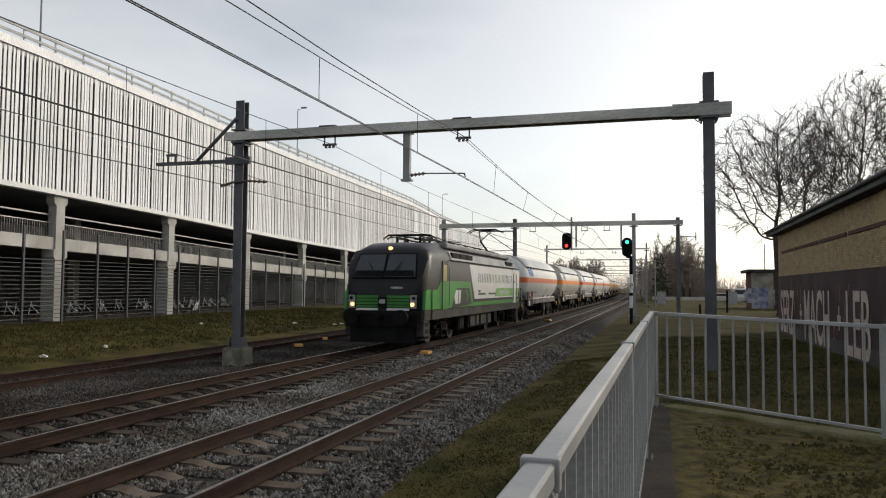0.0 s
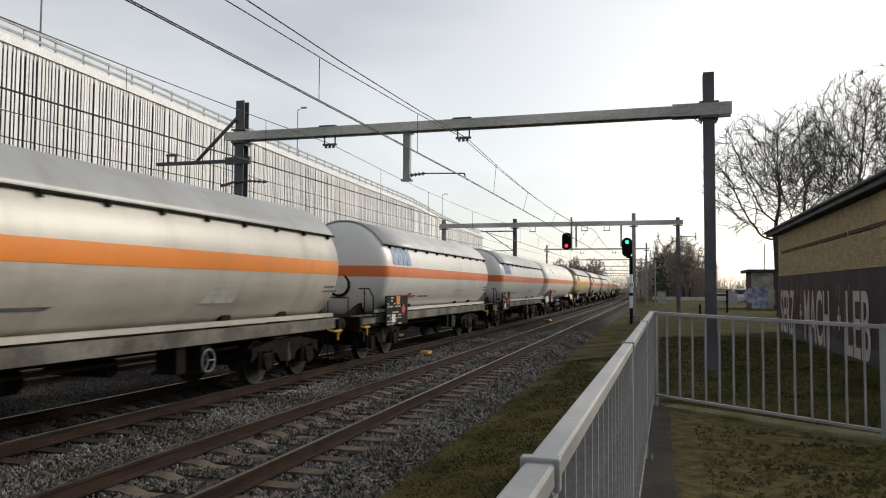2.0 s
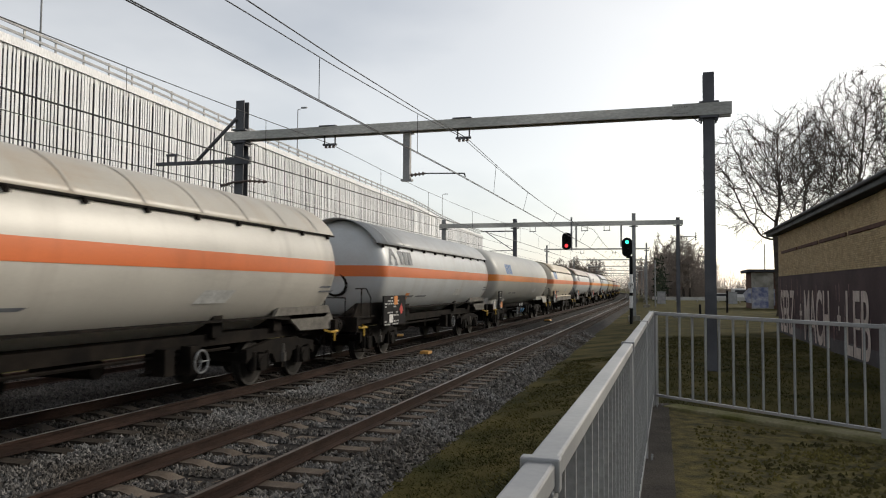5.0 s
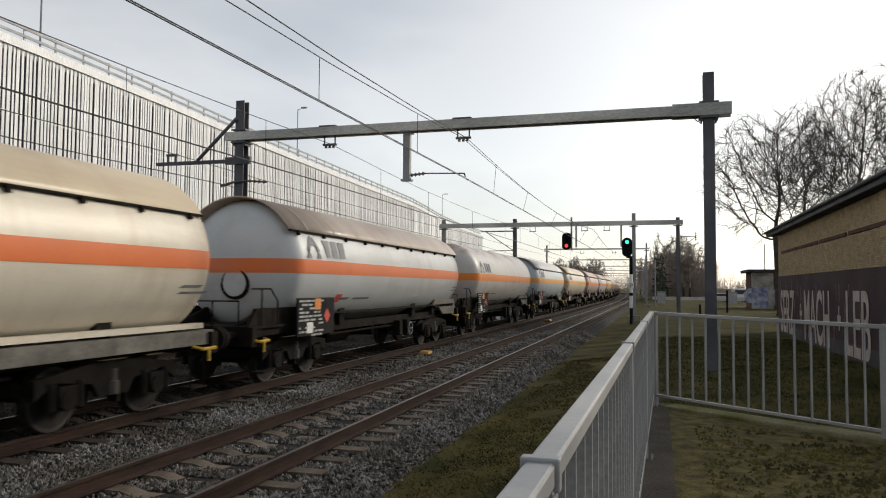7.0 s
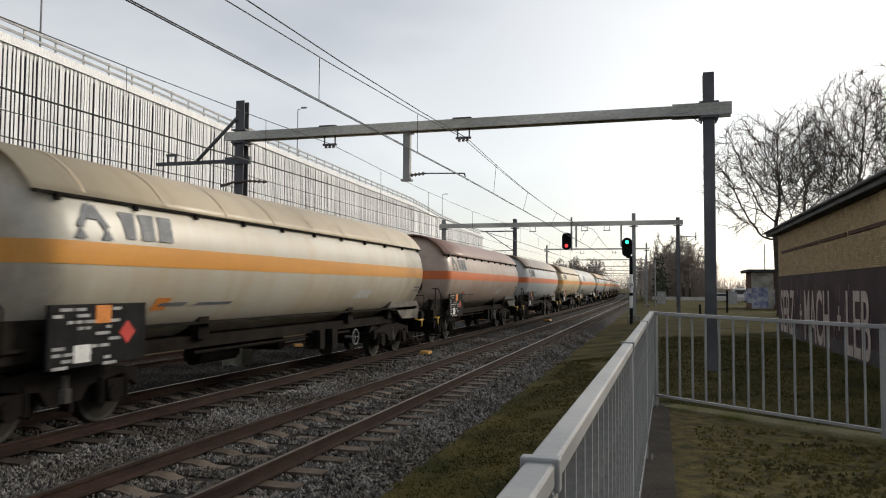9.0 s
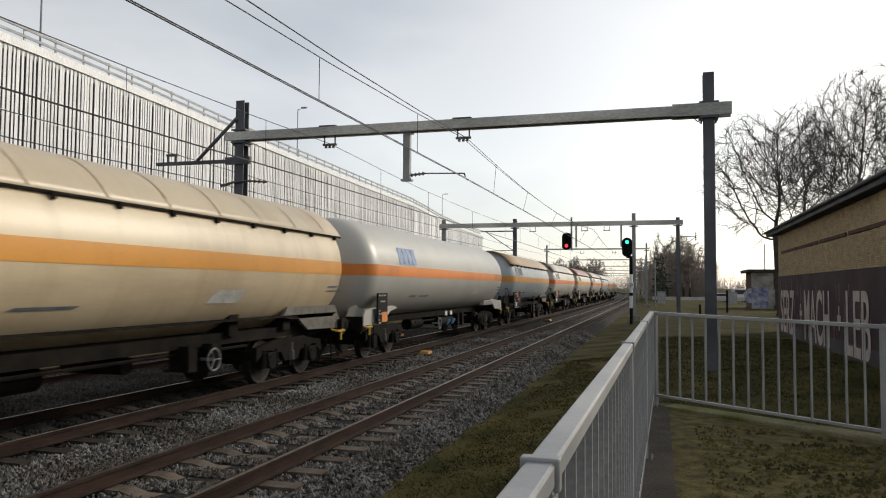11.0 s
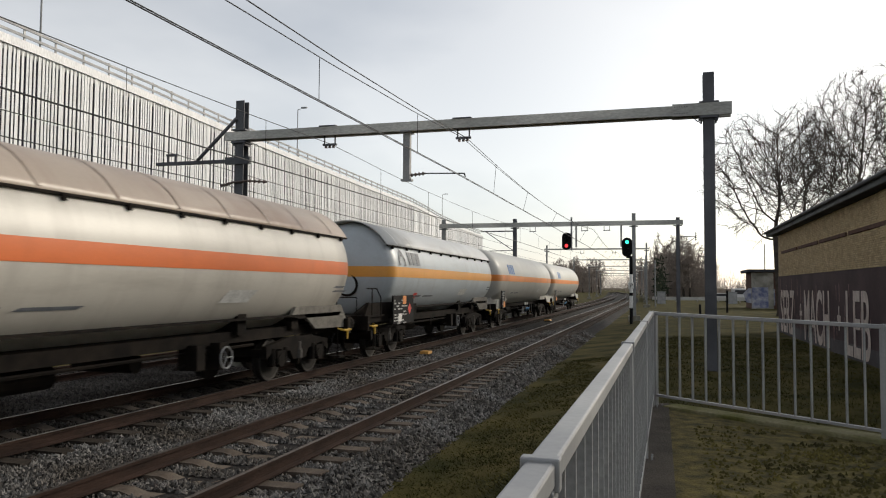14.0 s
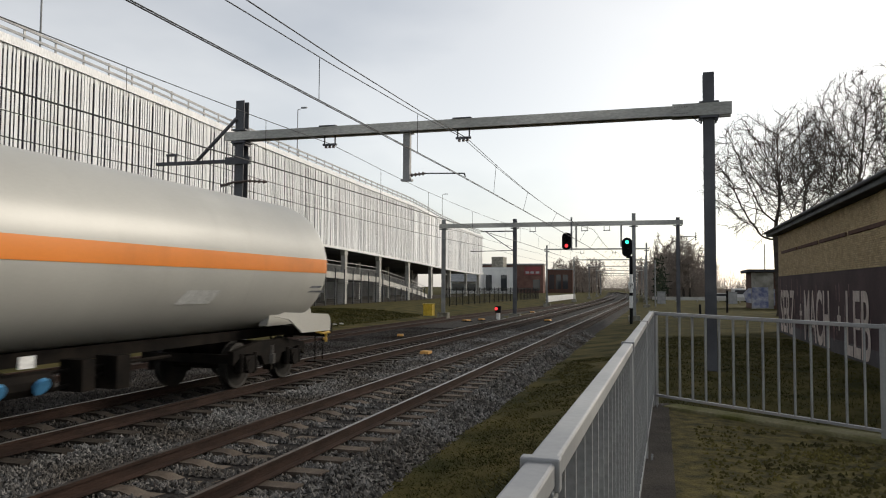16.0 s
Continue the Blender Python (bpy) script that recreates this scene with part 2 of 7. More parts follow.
M_RED = lamp_glow("red_lamp", (1.0, 0.04, 0.05), 2.0)
M_GREEN = lamp_glow("green_lamp", (0.03, 0.9, 0.55), 2.0)
M_HEADL = lamp_glow("warm_headlight", (1.0, 0.62, 0.30), 1.5)
M_UNDER = surf("grimy_underframe", (0.006, 0.005, 0.0045), (0.018, 0.014, 0.011), 2.5, 0.8, 0.0, 0.15, 30.0, spec=0.08)
M_WHEEL = surf("wheel_steel", (0.010, 0.009, 0.008), (0.024, 0.020, 0.017), 3.0, 0.65, 0.0, 0.05, 30.0, spec=0.2)
M_TREAD = surf("worn_wheel_rim", (0.04, 0.037, 0.034), (0.07, 0.066, 0.062), 3.0, 0.5, 0.6, 0.02, 30.0)
M_BOARD = surf("black_data_board", (0.010, 0.010, 0.011), (0.020, 0.019, 0.019), 3.0, 0.7, 0, 0, 20.0, spec=0.08)
M_BAR = surf("white_data_lettering", (0.30, 0.30, 0.295), (0.46, 0.46, 0.45), 5.0, 0.7, 0, 0, 20.0)
M_HAZRED = surf("red_hazard_placard", (0.50, 0.035, 0.025), (0.62, 0.05, 0.035), 4.0, 0.5, 0, 0, 20.0)
M_HAZOR = surf("orange_hazard_plate", (0.62, 0.20, 0.03), (0.74, 0.26, 0.05), 4.0, 0.5, 0, 0, 20.0)
M_PATCH = surf("faded_repaint_patch", (0.50, 0.50, 0.48), (0.62, 0.62, 0.60), 4.0, 0.5, 0, 0, 20.0)
M_LOGOBLUE = surf("blue_emblem_paint", (0.06, 0.15, 0.34), (0.10, 0.20, 0.40), 3.0, 0.5, 0, 0, 20.0)
M_LOGOGREY = surf("grey_emblem_paint", (0.085, 0.095, 0.11), (0.16, 0.17, 0.185), 3.0, 0.6, 0, 0, 20.0)
M_HANDY = surf("yellow_handle_paint", (0.50, 0.30, 0.03), (0.60, 0.38, 0.06), 6.0, 0.5, 0, 0, 20.0)
M_LOCOGREY = surf("loco_anthracite_paint", (0.013, 0.0135, 0.015), (0.018, 0.0185, 0.021), 1.0, 0.40, 0, 0.02, 20.0, spec=0.22)
M_LOCOGREEN = surf("loco_green_paint", (0.026, 0.19, 0.024), (0.034, 0.23, 0.032), 1.0, 0.38, 0, 0.01, 20.0, spec=0.3, grain=0.2)
M_WEDGE = surf("loco_light_green_paint", (0.13, 0.36, 0.06), (0.16, 0.42, 0.08), 1.0, 0.4, 0, 0.01, 20.0, grain=0.15)
M_LOCOWHITE = surf("loco_white_paint", (0.60, 0.60, 0.59), (0.70, 0.70, 0.69), 0.8, 0.4, 0, 0.01, 20.0, grain=0.15)
M_LOCOROOF = surf("loco_grey_roof", (0.17, 0.175, 0.18), (0.27, 0.27, 0.275), 0.9, 0.6, 0.0, 0.05, 20.0)
M_LOCOTEXT = surf("dark_green_lettering", (0.03, 0.05, 0.035), (0.05, 0.07, 0.05), 3.0, 0.5, 0, 0, 20.0)
M_LOCOTEXT2 = surf("light_green_lettering", (0.16, 0.32, 0.10), (0.2, 0.38, 0.14), 3.0, 0.5, 0, 0, 20.0)
M_LAMPCOVER = surf("clear_lamp_cover", (0.20, 0.20, 0.20), (0.30, 0.30, 0.30), 4.0, 0.15, 0, 0, 20.0, spec=0.6)
M_GLASS = glass("dark_cab_glass", (0.035, 0.045, 0.052), 0.05)
M_WINGLASS = glass("far_window_glass", (0.05, 0.055, 0.06))
M_CREAM = surf("lit_cab_interior_blind", (0.42, 0.33, 0.16), (0.5, 0.4, 0.2), 2.0, 0.8, 0, 0, 10.0)
M_REDBRICK = surf("far_red_brick", (0.13, 0.07, 0.06), (0.19, 0.11, 0.09), 0.6, 0.9, 0, 0.1, 8.0)
M_FARWHITE = surf("far_white_render", (0.66, 0.66, 0.65), (0.78, 0.78, 0.76), 0.3, 0.8, 0, 0, 8.0)
M_BROWNB = surf("brown_brick", (0.085, 0.05, 0.04), (0.13, 0.075, 0.058), 3.0, 0.9, 0, 0.2, 40.0)
M_CARW = surf("white_car_paint", (0.6, 0.6, 0.6), (0.66, 0.66, 0.66), 1.0, 0.3, 0, 0, 10.0)
M_CARD = surf("dark_car_paint", (0.06, 0.07, 0.08), (0.08, 0.09, 0.1), 1.0, 0.3, 0, 0, 10.0)
M_BLUEW = surf("blue_valve_wheel_paint", (0.05, 0.22, 0.42), (0.08, 0.28, 0.5), 3.0, 0.5, 0, 0, 10.0)
M_LITTER = surf("pale_litter", (0.5, 0.48, 0.42), (0.7, 0.68, 0.62), 9.0, 0.7, 0, 0, 20.0)


# ---- small mesh tools ----
def part(name, bm, material, parent, label=""):
    me = bpy.data.meshes.new(name)
    bm.to_mesh(me)
    bm.free()
    me.materials.append(material)
    ob = new(name, me)
    ob.parent = parent
    if label:
        tagged(ob, label)
    return ob


def shared(name, me, parent, m=None):
    ob = new(name, me)
    ob.parent = parent
    if m is not None:
        ob.matrix_basis = m
    return ob


def mesh_of(name, bm, material):
    me = bpy.data.meshes.new(name)
    bm.to_mesh(me)
    bm.free()
    me.materials.append(material)
    return me


def thing(name, label, category, m=None, group="", kind=""):
    ob = new(name)
    ob.empty_display_size = 0.2
    if m is not None:
        ob.matrix_basis = m
    return tagged(ob, label, category, group, kind)


def box(bm, x0, x1, y0, y1, z0, z1, m=None, bevel=0.0):
    made = bmesh.ops.create_cube(bm, size=1.0)["verts"]
    for v in made:
        v.co = Vector(((x0 + x1) / 2 + v.co.x * (x1 - x0), (y0 + y1) / 2 + v.co.y * (y1 - y0), (z0 + z1) / 2 + v.co.z * (z1 - z0)))
    if bevel:
        es = {e for v in made for e in v.link_edges}
        out = bmesh.ops.bevel(bm, geom=list(es), offset=bevel, segments=2, profile=0.5, affect="EDGES")
        made = list({v for f in out["faces"] for v in f.verts} | {v for v in made if v.is_valid})
    if m is not None:
        bmesh.ops.transform(bm, matrix=m, verts=made)
    return bm


def rod(bm, a, b, r0, r1=None, n=8, caps=True):
    a, b = Vector(a), Vector(b)
    r1 = r0 if r1 is None else r1
    turn = (b - a).to_track_quat("Z", "Y").to_matrix().to_4x4()
    out = bmesh.ops.create_cone(bm, cap_ends=caps, segments=n, radius1=r0, radius2=r1, depth=(b - a).length)["verts"]
    bmesh.ops.transform(bm, matrix=Matrix.Translation((a + b) / 2) @ turn, verts=out)
    return bm


def sweep(bm, pts, r, n=4):
    """One unbroken tube along a line of points."""
    rows = []
    for k, p in enumerate(pts):
        a, b = Vector(pts[max(0, k - 1)]), Vector(pts[min(len(pts) - 1, k + 1)])
        d = (b - a).normalized()
        u = d.cross(Vector((0.31, 0.17, 0.94))).normalized()
        v = d.cross(u)
        rows.append([bm.verts.new(Vector(p) + r * (math.cos(6.2832 * s / n) * u + math.sin(6.2832 * s / n) * v)) for s in range(n)])
    for a, b in zip(rows, rows[1:]):
        for s in range(n):
            j = (s + 1) % n
            bm.faces.new((a[s], a[j], b[j], b[s]))
    bm.faces.new(rows[0][::-1])
    bm.faces.new(rows[-1])
    return bm


def extrude_z(bm, outline, z0, z1):
    lo = [bm.verts.new((x, y, z0)) for x, y in outline]
    hi = [bm.verts.new((x, y, z1)) for x, y in outline]
    bm.faces.new(lo[::-1])
    bm.faces.new(hi)
    for i in range(len(lo)):
        j = (i + 1) % len(lo)
        bm.faces.new((lo[i], lo[j], hi[j], hi[i]))
    bmesh.ops.recalc_face_normals(bm, faces=bm.faces)
    return bm


def smooth(ob):
    for p in ob.data.polygons:
        p.use_smooth = True
    return ob


def B():
    return bmesh.new()


def one_box(name, dims, material, parent, label="", bevel=0.0):
    return part(name, box(B(), *dims, bevel=bevel), material, parent, label)


def prism(bm, outline, x0, x1):
    """A plate with a (y, z) outline, from x0 to x1."""
    lo = [bm.verts.new((x0, y, z)) for y, z in outline]
    hi = [bm.verts.new((x1, y, z)) for y, z in outline]
    bm.faces.new(lo)
    bm.faces.new(hi[::-1])
    for i in range(len(lo)):
        j = (i + 1) % len(lo)
        bm.faces.new((lo[j], lo[i], hi[i], hi[j]))
    bmesh.ops.recalc_face_normals(bm, faces=bm.faces)
    return bm


# ---- track geometry: straight, then a wide curve to the left ----
CURVE_FROM, CURVE_R = 90.0, 2600.0
TRACK_1, TRACK_2 = -5.176, -8.974


def shift(y):
    return -(max(0.0, y - CURVE_FROM) ** 2) / (2 * CURVE_R)


def heading(y):
    return math.degrees(math.atan(max(0.0, y - CURVE_FROM) / CURVE_R))


# ---- ground ----
def lift(t):
    t = min(1.0, max(0.0, t))
    return t * t * (3 - 2 * t)


def ground_z(x, y):
    z = -0.46
    z += 0.56 * lift((-16.3 - x) / 9.0)
    z += 0.44 * lift((x + 3.7) / 4.6)
    bank = lift((10.6 - y) / 2.4) * lift((x + 2.1) / 1.7)
    z += (0.70 - z) * bank
    return z + 0.03 * noise.noise((x * 0.5, y * 0.5, 0)) + 0.012 * noise.noise((x * 2.1, y * 2.1, 3))


def build_ground():
    xs = sorted(set([-2500, -900, -400, -200, -110] + list(np.arange(-70, -20, 2.5)) + list(np.arange(-20, 8, 0.4)) + list(np.arange(8, 60, 3.0)) + [90, 160, 350, 900, 2500]))
    ys = sorted(set([-600, -150, -60] + list(np.arange(-30, 0, 2.0)) + list(np.arange(0, 34, 0.4)) + list(np.arange(34, 140, 2.5)) + [160, 200, 260, 350, 500, 800, 1500, 4000]))
    verts = [(x, y, ground_z(x, y)) for y in ys for x in xs]
    w = len(xs)
    faces = [(j * w + i, j * w + i + 1, (j + 1) * w + i + 1, (j + 1) * w + i) for j in range(len(ys) - 1) for i in range(w - 1)]
    me = bpy.data.meshes.new("ground")
    me.from_pydata(verts, [], faces)
    me.materials.append(M_GRASS)
    tagged(smooth(new("ground", me)), "damp winter grass with bare brown patches beside the railway", "ground", kind="structure")


def strip(name, profile, ys, material, label, category):
    """A long bed with an (x, z) profile that follows the curve."""
    verts = [(x + shift(y), y, z + 0.012 * noise.noise((x * 3, y * 3, 7))) for y in ys for x, z in profile]
    w = len(profile)
    faces = [(j * w + i, j * w + i + 1, (j + 1) * w + i + 1, (j + 1) * w + i) for j in range(len(ys) - 1) for i in range(w - 1)]
    me = bpy.data.meshes.new(name)
    me.from_pydata(verts, [], faces)
    me.materials.append(material)
    return tagged(smooth(new(name, me)), label, category, kind="structure")


LONG = list(np.arange(-14, 60, 0.5)) + list(np.arange(60, 560, 4.0))


def bed_z(x):
    """Height of the stone bed across both main tracks."""
    if x > -3.75:
        return -0.235 - 0.42 * (x + 3.75) / 0.95
    if x < -10.45:
        return -0.235 - 0.25 * lift((-10.45 - x) / 1.6)
    mid = abs(x + 7.07)
    return -0.235 - 0.05 * lift(1 - mid / 0.8)


def build_beds():
    px = list(np.arange(-12.3, -2.75, 0.15))
    strip("ballast_bed", [(x, bed_z(x)) for x in px], LONG, M_BALLAST, "grey crushed-stone ballast under the two running tracks", "ballast")
    ys = list(np.arange(-14, 110, 1.0))
    verts, w = [], 9
    for y in ys:
        c = siding_x(y)
        for k in range(w):
            u = -2.0 + 0.55 * k
            verts.append((c + u, y, -0.375 - 0.05 * lift((abs(u) - 1.1) / 0.9) - 0.2 * lift((abs(u) - 1.6) / 0.5) + 0.015 * noise.noise((u * 3, y * 3, 1))))
    faces = [(j * w + i, j * w + i + 1, (j + 1) * w + i + 1, (j + 1) * w + i) for j in range(len(ys) - 1) for i in range(w - 1)]
    me = bpy.data.meshes.new("siding_bed")
    me.from_pydata(verts, [], faces)
    me.materials.append(M_OLDBALLAST)
    tagged(smooth(new("siding_bed", me)), "dark weedy old ballast under the disused siding", "ballast", kind="structure")


def build_cess():
    strip("cess_bed", [(-14.9, -0.40), (-14.0, -0.37), (-13.0, -0.38), (-11.8, -0.40)], [y for y in LONG if y < 60], M_OLDBALLAST, "dark cinder path between siding and running tracks", "ballast")


SIDING_Z = -0.2


def siding_x(y):
    """Centre line of the rusty siding, which closes in on the running tracks."""
    return -15.15 + 2.7 * lift((y - 34) / 85.0)


def scatter_stones(name, label, material, patches, height, skip, size):
    """Loose angular stones as one mesh; patches are (x0, x1, y0, y1, count)."""
    rng = np.random.default_rng(len(name))
    base = np.array([(1, 0, 0), (-1, 0, 0), (0, 1, 0), (0, -1, 0), (0, 0, 1), (0, 0, -1)], float)
    tri = np.array([(0, 2, 4), (2, 1, 4), (1, 3, 4), (3, 0, 4), (2, 0, 5), (1, 2, 5), (3, 1, 5), (0, 3, 5)])
    verts, faces, k = [], [], 0
    for x0, x1, lo, hi, count in patches:
        for x, y in zip(rng.uniform(x0, x1, count), rng.uniform(lo, hi, count)):
            if skip(x, y):
                continue
            s = rng.uniform(size[0], size[1], 3) * (1 + 0.35 * (lo > 10))
            a = rng.uniform(0, 6.28)
            c, d = math.cos(a), math.sin(a)
            p = (base + rng.normal(0, 0.2, (6, 3))) * s
            q = np.stack([p[:, 0] * c - p[:, 1] * d + x, p[:, 0] * d + p[:, 1] * c + y, p[:, 2] + height(x) + 0.006 + rng.uniform(0, 0.014)], 1)
            verts.append(q)
            faces.append(tri + k)
            k += 6
    me = bpy.data.meshes.new(name)
    me.from_pydata(np.concatenate(verts).tolist(), [], np.concatenate(faces).tolist())
    me.materials.append(material)
    tagged(new(name, me), label, "ballast", kind="stuff")


def on_sleeper(x, y):
    return min(abs(x - TRACK_1), abs(x - TRACK_2)) < 1.25 and ((y - 7.06) % 0.667 < 0.16 or (y - 7.06) % 0.667 > 0.51)


def build_stones():
    scatter_stones("ballast_stones", "loose grey crushed stones between and beside the rails", M_STONE,
                   ((-7.9, -3.0, -6.0, 3.0, 5000), (-7.9, -2.95, 3.0, 9.0, 19000), (-7.9, -2.95, 9.0, 18.0, 18000), (-7.9, -2.95, 18.0, 40.0, 15000)), bed_z, on_sleeper, (0.018, 0.046))
    scatter_stones("dusty_ballast_stones", "brake-dusted brown stones along the far running track, darkened as train shade", M_DUSTSHADE,
                   ((-11.6, -7.9, 3.0, 9.0, 5500), (-11.6, -7.9, 9.0, 18.0, 7500), (-11.6, -7.9, 18.0, 40.0, 9000)), bed_z, on_sleeper, (0.018, 0.042))
    scatter_stones("cess_stones", "small dark stones between siding and running tracks", M_DUSTSHADE,
                   ((-14.2, -11.5, 9.0, 18.0, 9000), (-14.2, -11.5, 18.0, 42.0, 13000), (-16.6, -14.2, 10.0, 38.0, 5000)), lambda x: -0.385, lambda x, y: False, (0.018, 0.046))


def rail_profile():
    return [(-0.07, -0.17), (0.07, -0.17), (0.07, -0.155), (0.012, -0.135), (0.010, -0.045), (0.036, -0.035), (0.036, -0.003), (0.028, 0.0),
            (-0.028, 0.0), (-0.036, -0.003), (-0.036, -0.035), (-0.010, -0.045), (-0.012, -0.135), (-0.07, -0.155)]


def rail(name, centre, ys, side, material, head, parent, level=0.0):
    prof = rail_profile()
    w = len(prof)
    verts = [(centre(y) + side * 0.7535 + px, y, pz + level) for y in ys for px, pz in prof]
    faces = [(j * w + i, j * w + (i + 1) % w, (j + 1) * w + (i + 1) % w, (j + 1) * w + i) for j in range(len(ys) - 1) for i in range(w)]
    me = bpy.data.meshes.new(name)
    me.from_pydata(verts, [], faces)
    me.materials.append(material)
    me.materials.append(head)
    for p in me.polygons:
        if p.index % w in (7,):
            p.material_index = 1
    ob = new(name, me)
    ob.parent = parent
    return ob


def sleeper_mesh(name, material, dip):
    bm = B()
    secs = [(-1.27, 0.0), (-1.1, 0.0), (-0.5, 0.0), (-0.3, dip), (0.3, dip), (0.5, 0.0), (1.1, 0.0), (1.27, 0.0)]
    rows = []
    for x, d in secs:
        rows.append([bm.verts.new((x, s * wy, z)) for s, wy, z in ((-1, 0.14, -0.32), (-1, 0.115, -0.185 - d), (1, 0.115, -0.185 - d), (1, 0.14, -0.32))])
    for a, b in zip(rows, rows[1:]):
        for i in range(3):
            bm.faces.new((a[i], b[i], b[i + 1], a[i + 1]))
    bm.faces.new(rows[0])
    bm.faces.new(rows[-1][::-1])
    bmesh.ops.recalc_face_normals(bm, faces=bm.faces)
    return mesh_of(name, bm, material)


def build_track(name, x0, label, head, count, kind_mesh, first=7.06, step=0.667):
    t = thing(name, label, "railway track", kind="structure")
    ys = list(np.arange(-14, 100, 6.0)) + list(np.arange(100, 560, 8.0))
    centre = lambda y: x0 + shift(y)
    rail("rail", centre, ys, -1, M_RAIL, head, t)
    rail("rail", centre, ys, 1, M_RAIL, head, t)
    y0 = first - 30 * step
    for k in range(count):
        y = y0 + k * step
        shared("sleeper", kind_mesh, t, pose(x0 + shift(y), y, 0, 0, 0, heading(y)))
    return t


def build_siding():
    t = thing("siding_track", "rust-brown disused siding track half sunk in dark ballast", "railway track", kind="structure")
    ys = list(np.arange(-14, 112, 3.0))
    rail("rail", siding_x, ys, -1, M_RAIL, M_RAILDULL, t, SIDING_Z)
    rail("rail", siding_x, ys, 1, M_RAIL, M_RAILDULL, t, SIDING_Z)
    me = sleeper_mesh("sleeper", M_WOODSLEEPER, 0.0)
    for k in range(110):
        y = 2.0 + 0.75 * k
        shared("sleeper", me, t, pose(siding_x(y), y, SIDING_Z - 0.01))


build_ground()
build_beds()


# ---- parking deck with slatted screen ----
FAC_Y = [8.0, 31.5, 41.5, 49.5, 59.5, 80.0, 103.0, 115.0, 127.0, 145.0, 158.0, 171.0]
FAC_X = [-29.4, -30.35, -30.9, -31.6, -32.3, -33.3, -34.3, -35.6, -37.1, -38.6, -39.3, -39.9]
LOW_Y = [8.0, 30.0, 49.0, 62.0, 75.0, 100.0, 120.0, 150.0, 171.0]
LOW_Z = [7.3, 6.98, 6.6, 6.36, 6.2, 5.75, 5.5, 5.2, 5.08]
FAC_TOP = 14.0
COLUMNS = (22.3, 32.1, 42.3, 53.4, 64.7, 75.9, 87.85, 100.8, 117.3, 135.65, 152.85, 167.1)


def fac_x(y):
    return float(np.interp(y, FAC_Y, FAC_X))


def low_z(y):
    return float(np.interp(y, LOW_Y, LOW_Z))


def deck_z(y):
    """Underside of the first deck's edge beam."""
    if y < 88:
        return 3.75 - 0.0235 * (y - 31.6)
    return 2.42 - 0.085 * (y - 88)


def ribbon(name, ys, dx0, dx1, z0, z1, material, parent, label=""):
    """A band that follows the facade line, dx in front of it, between two heights given as functions of y."""
    verts, faces = [], []
    for y in ys:
        x = fac_x(y)
        verts += [(x + dx0, y, z0(y)), (x + dx1, y, z0(y)), (x + dx1, y, z1(y)), (x + dx0, y, z1(y))]
    for j in range(len(ys) - 1):
        for i in range(4):
            a, b = j * 4 + i, j * 4 + (i + 1) % 4
            faces.append((a, b, b + 4, a + 4))
    n = len(verts)
    faces += [(0, 1, 2, 3), (n - 1, n - 2, n - 3, n - 4)]
    me = bpy.data.meshes.new(name)
    me.from_pydata(verts, [], faces)
    me.materials.append(material)
    ob = new(name, me)
    ob.parent = parent
    if label:
        tagged(ob, label)
    return ob


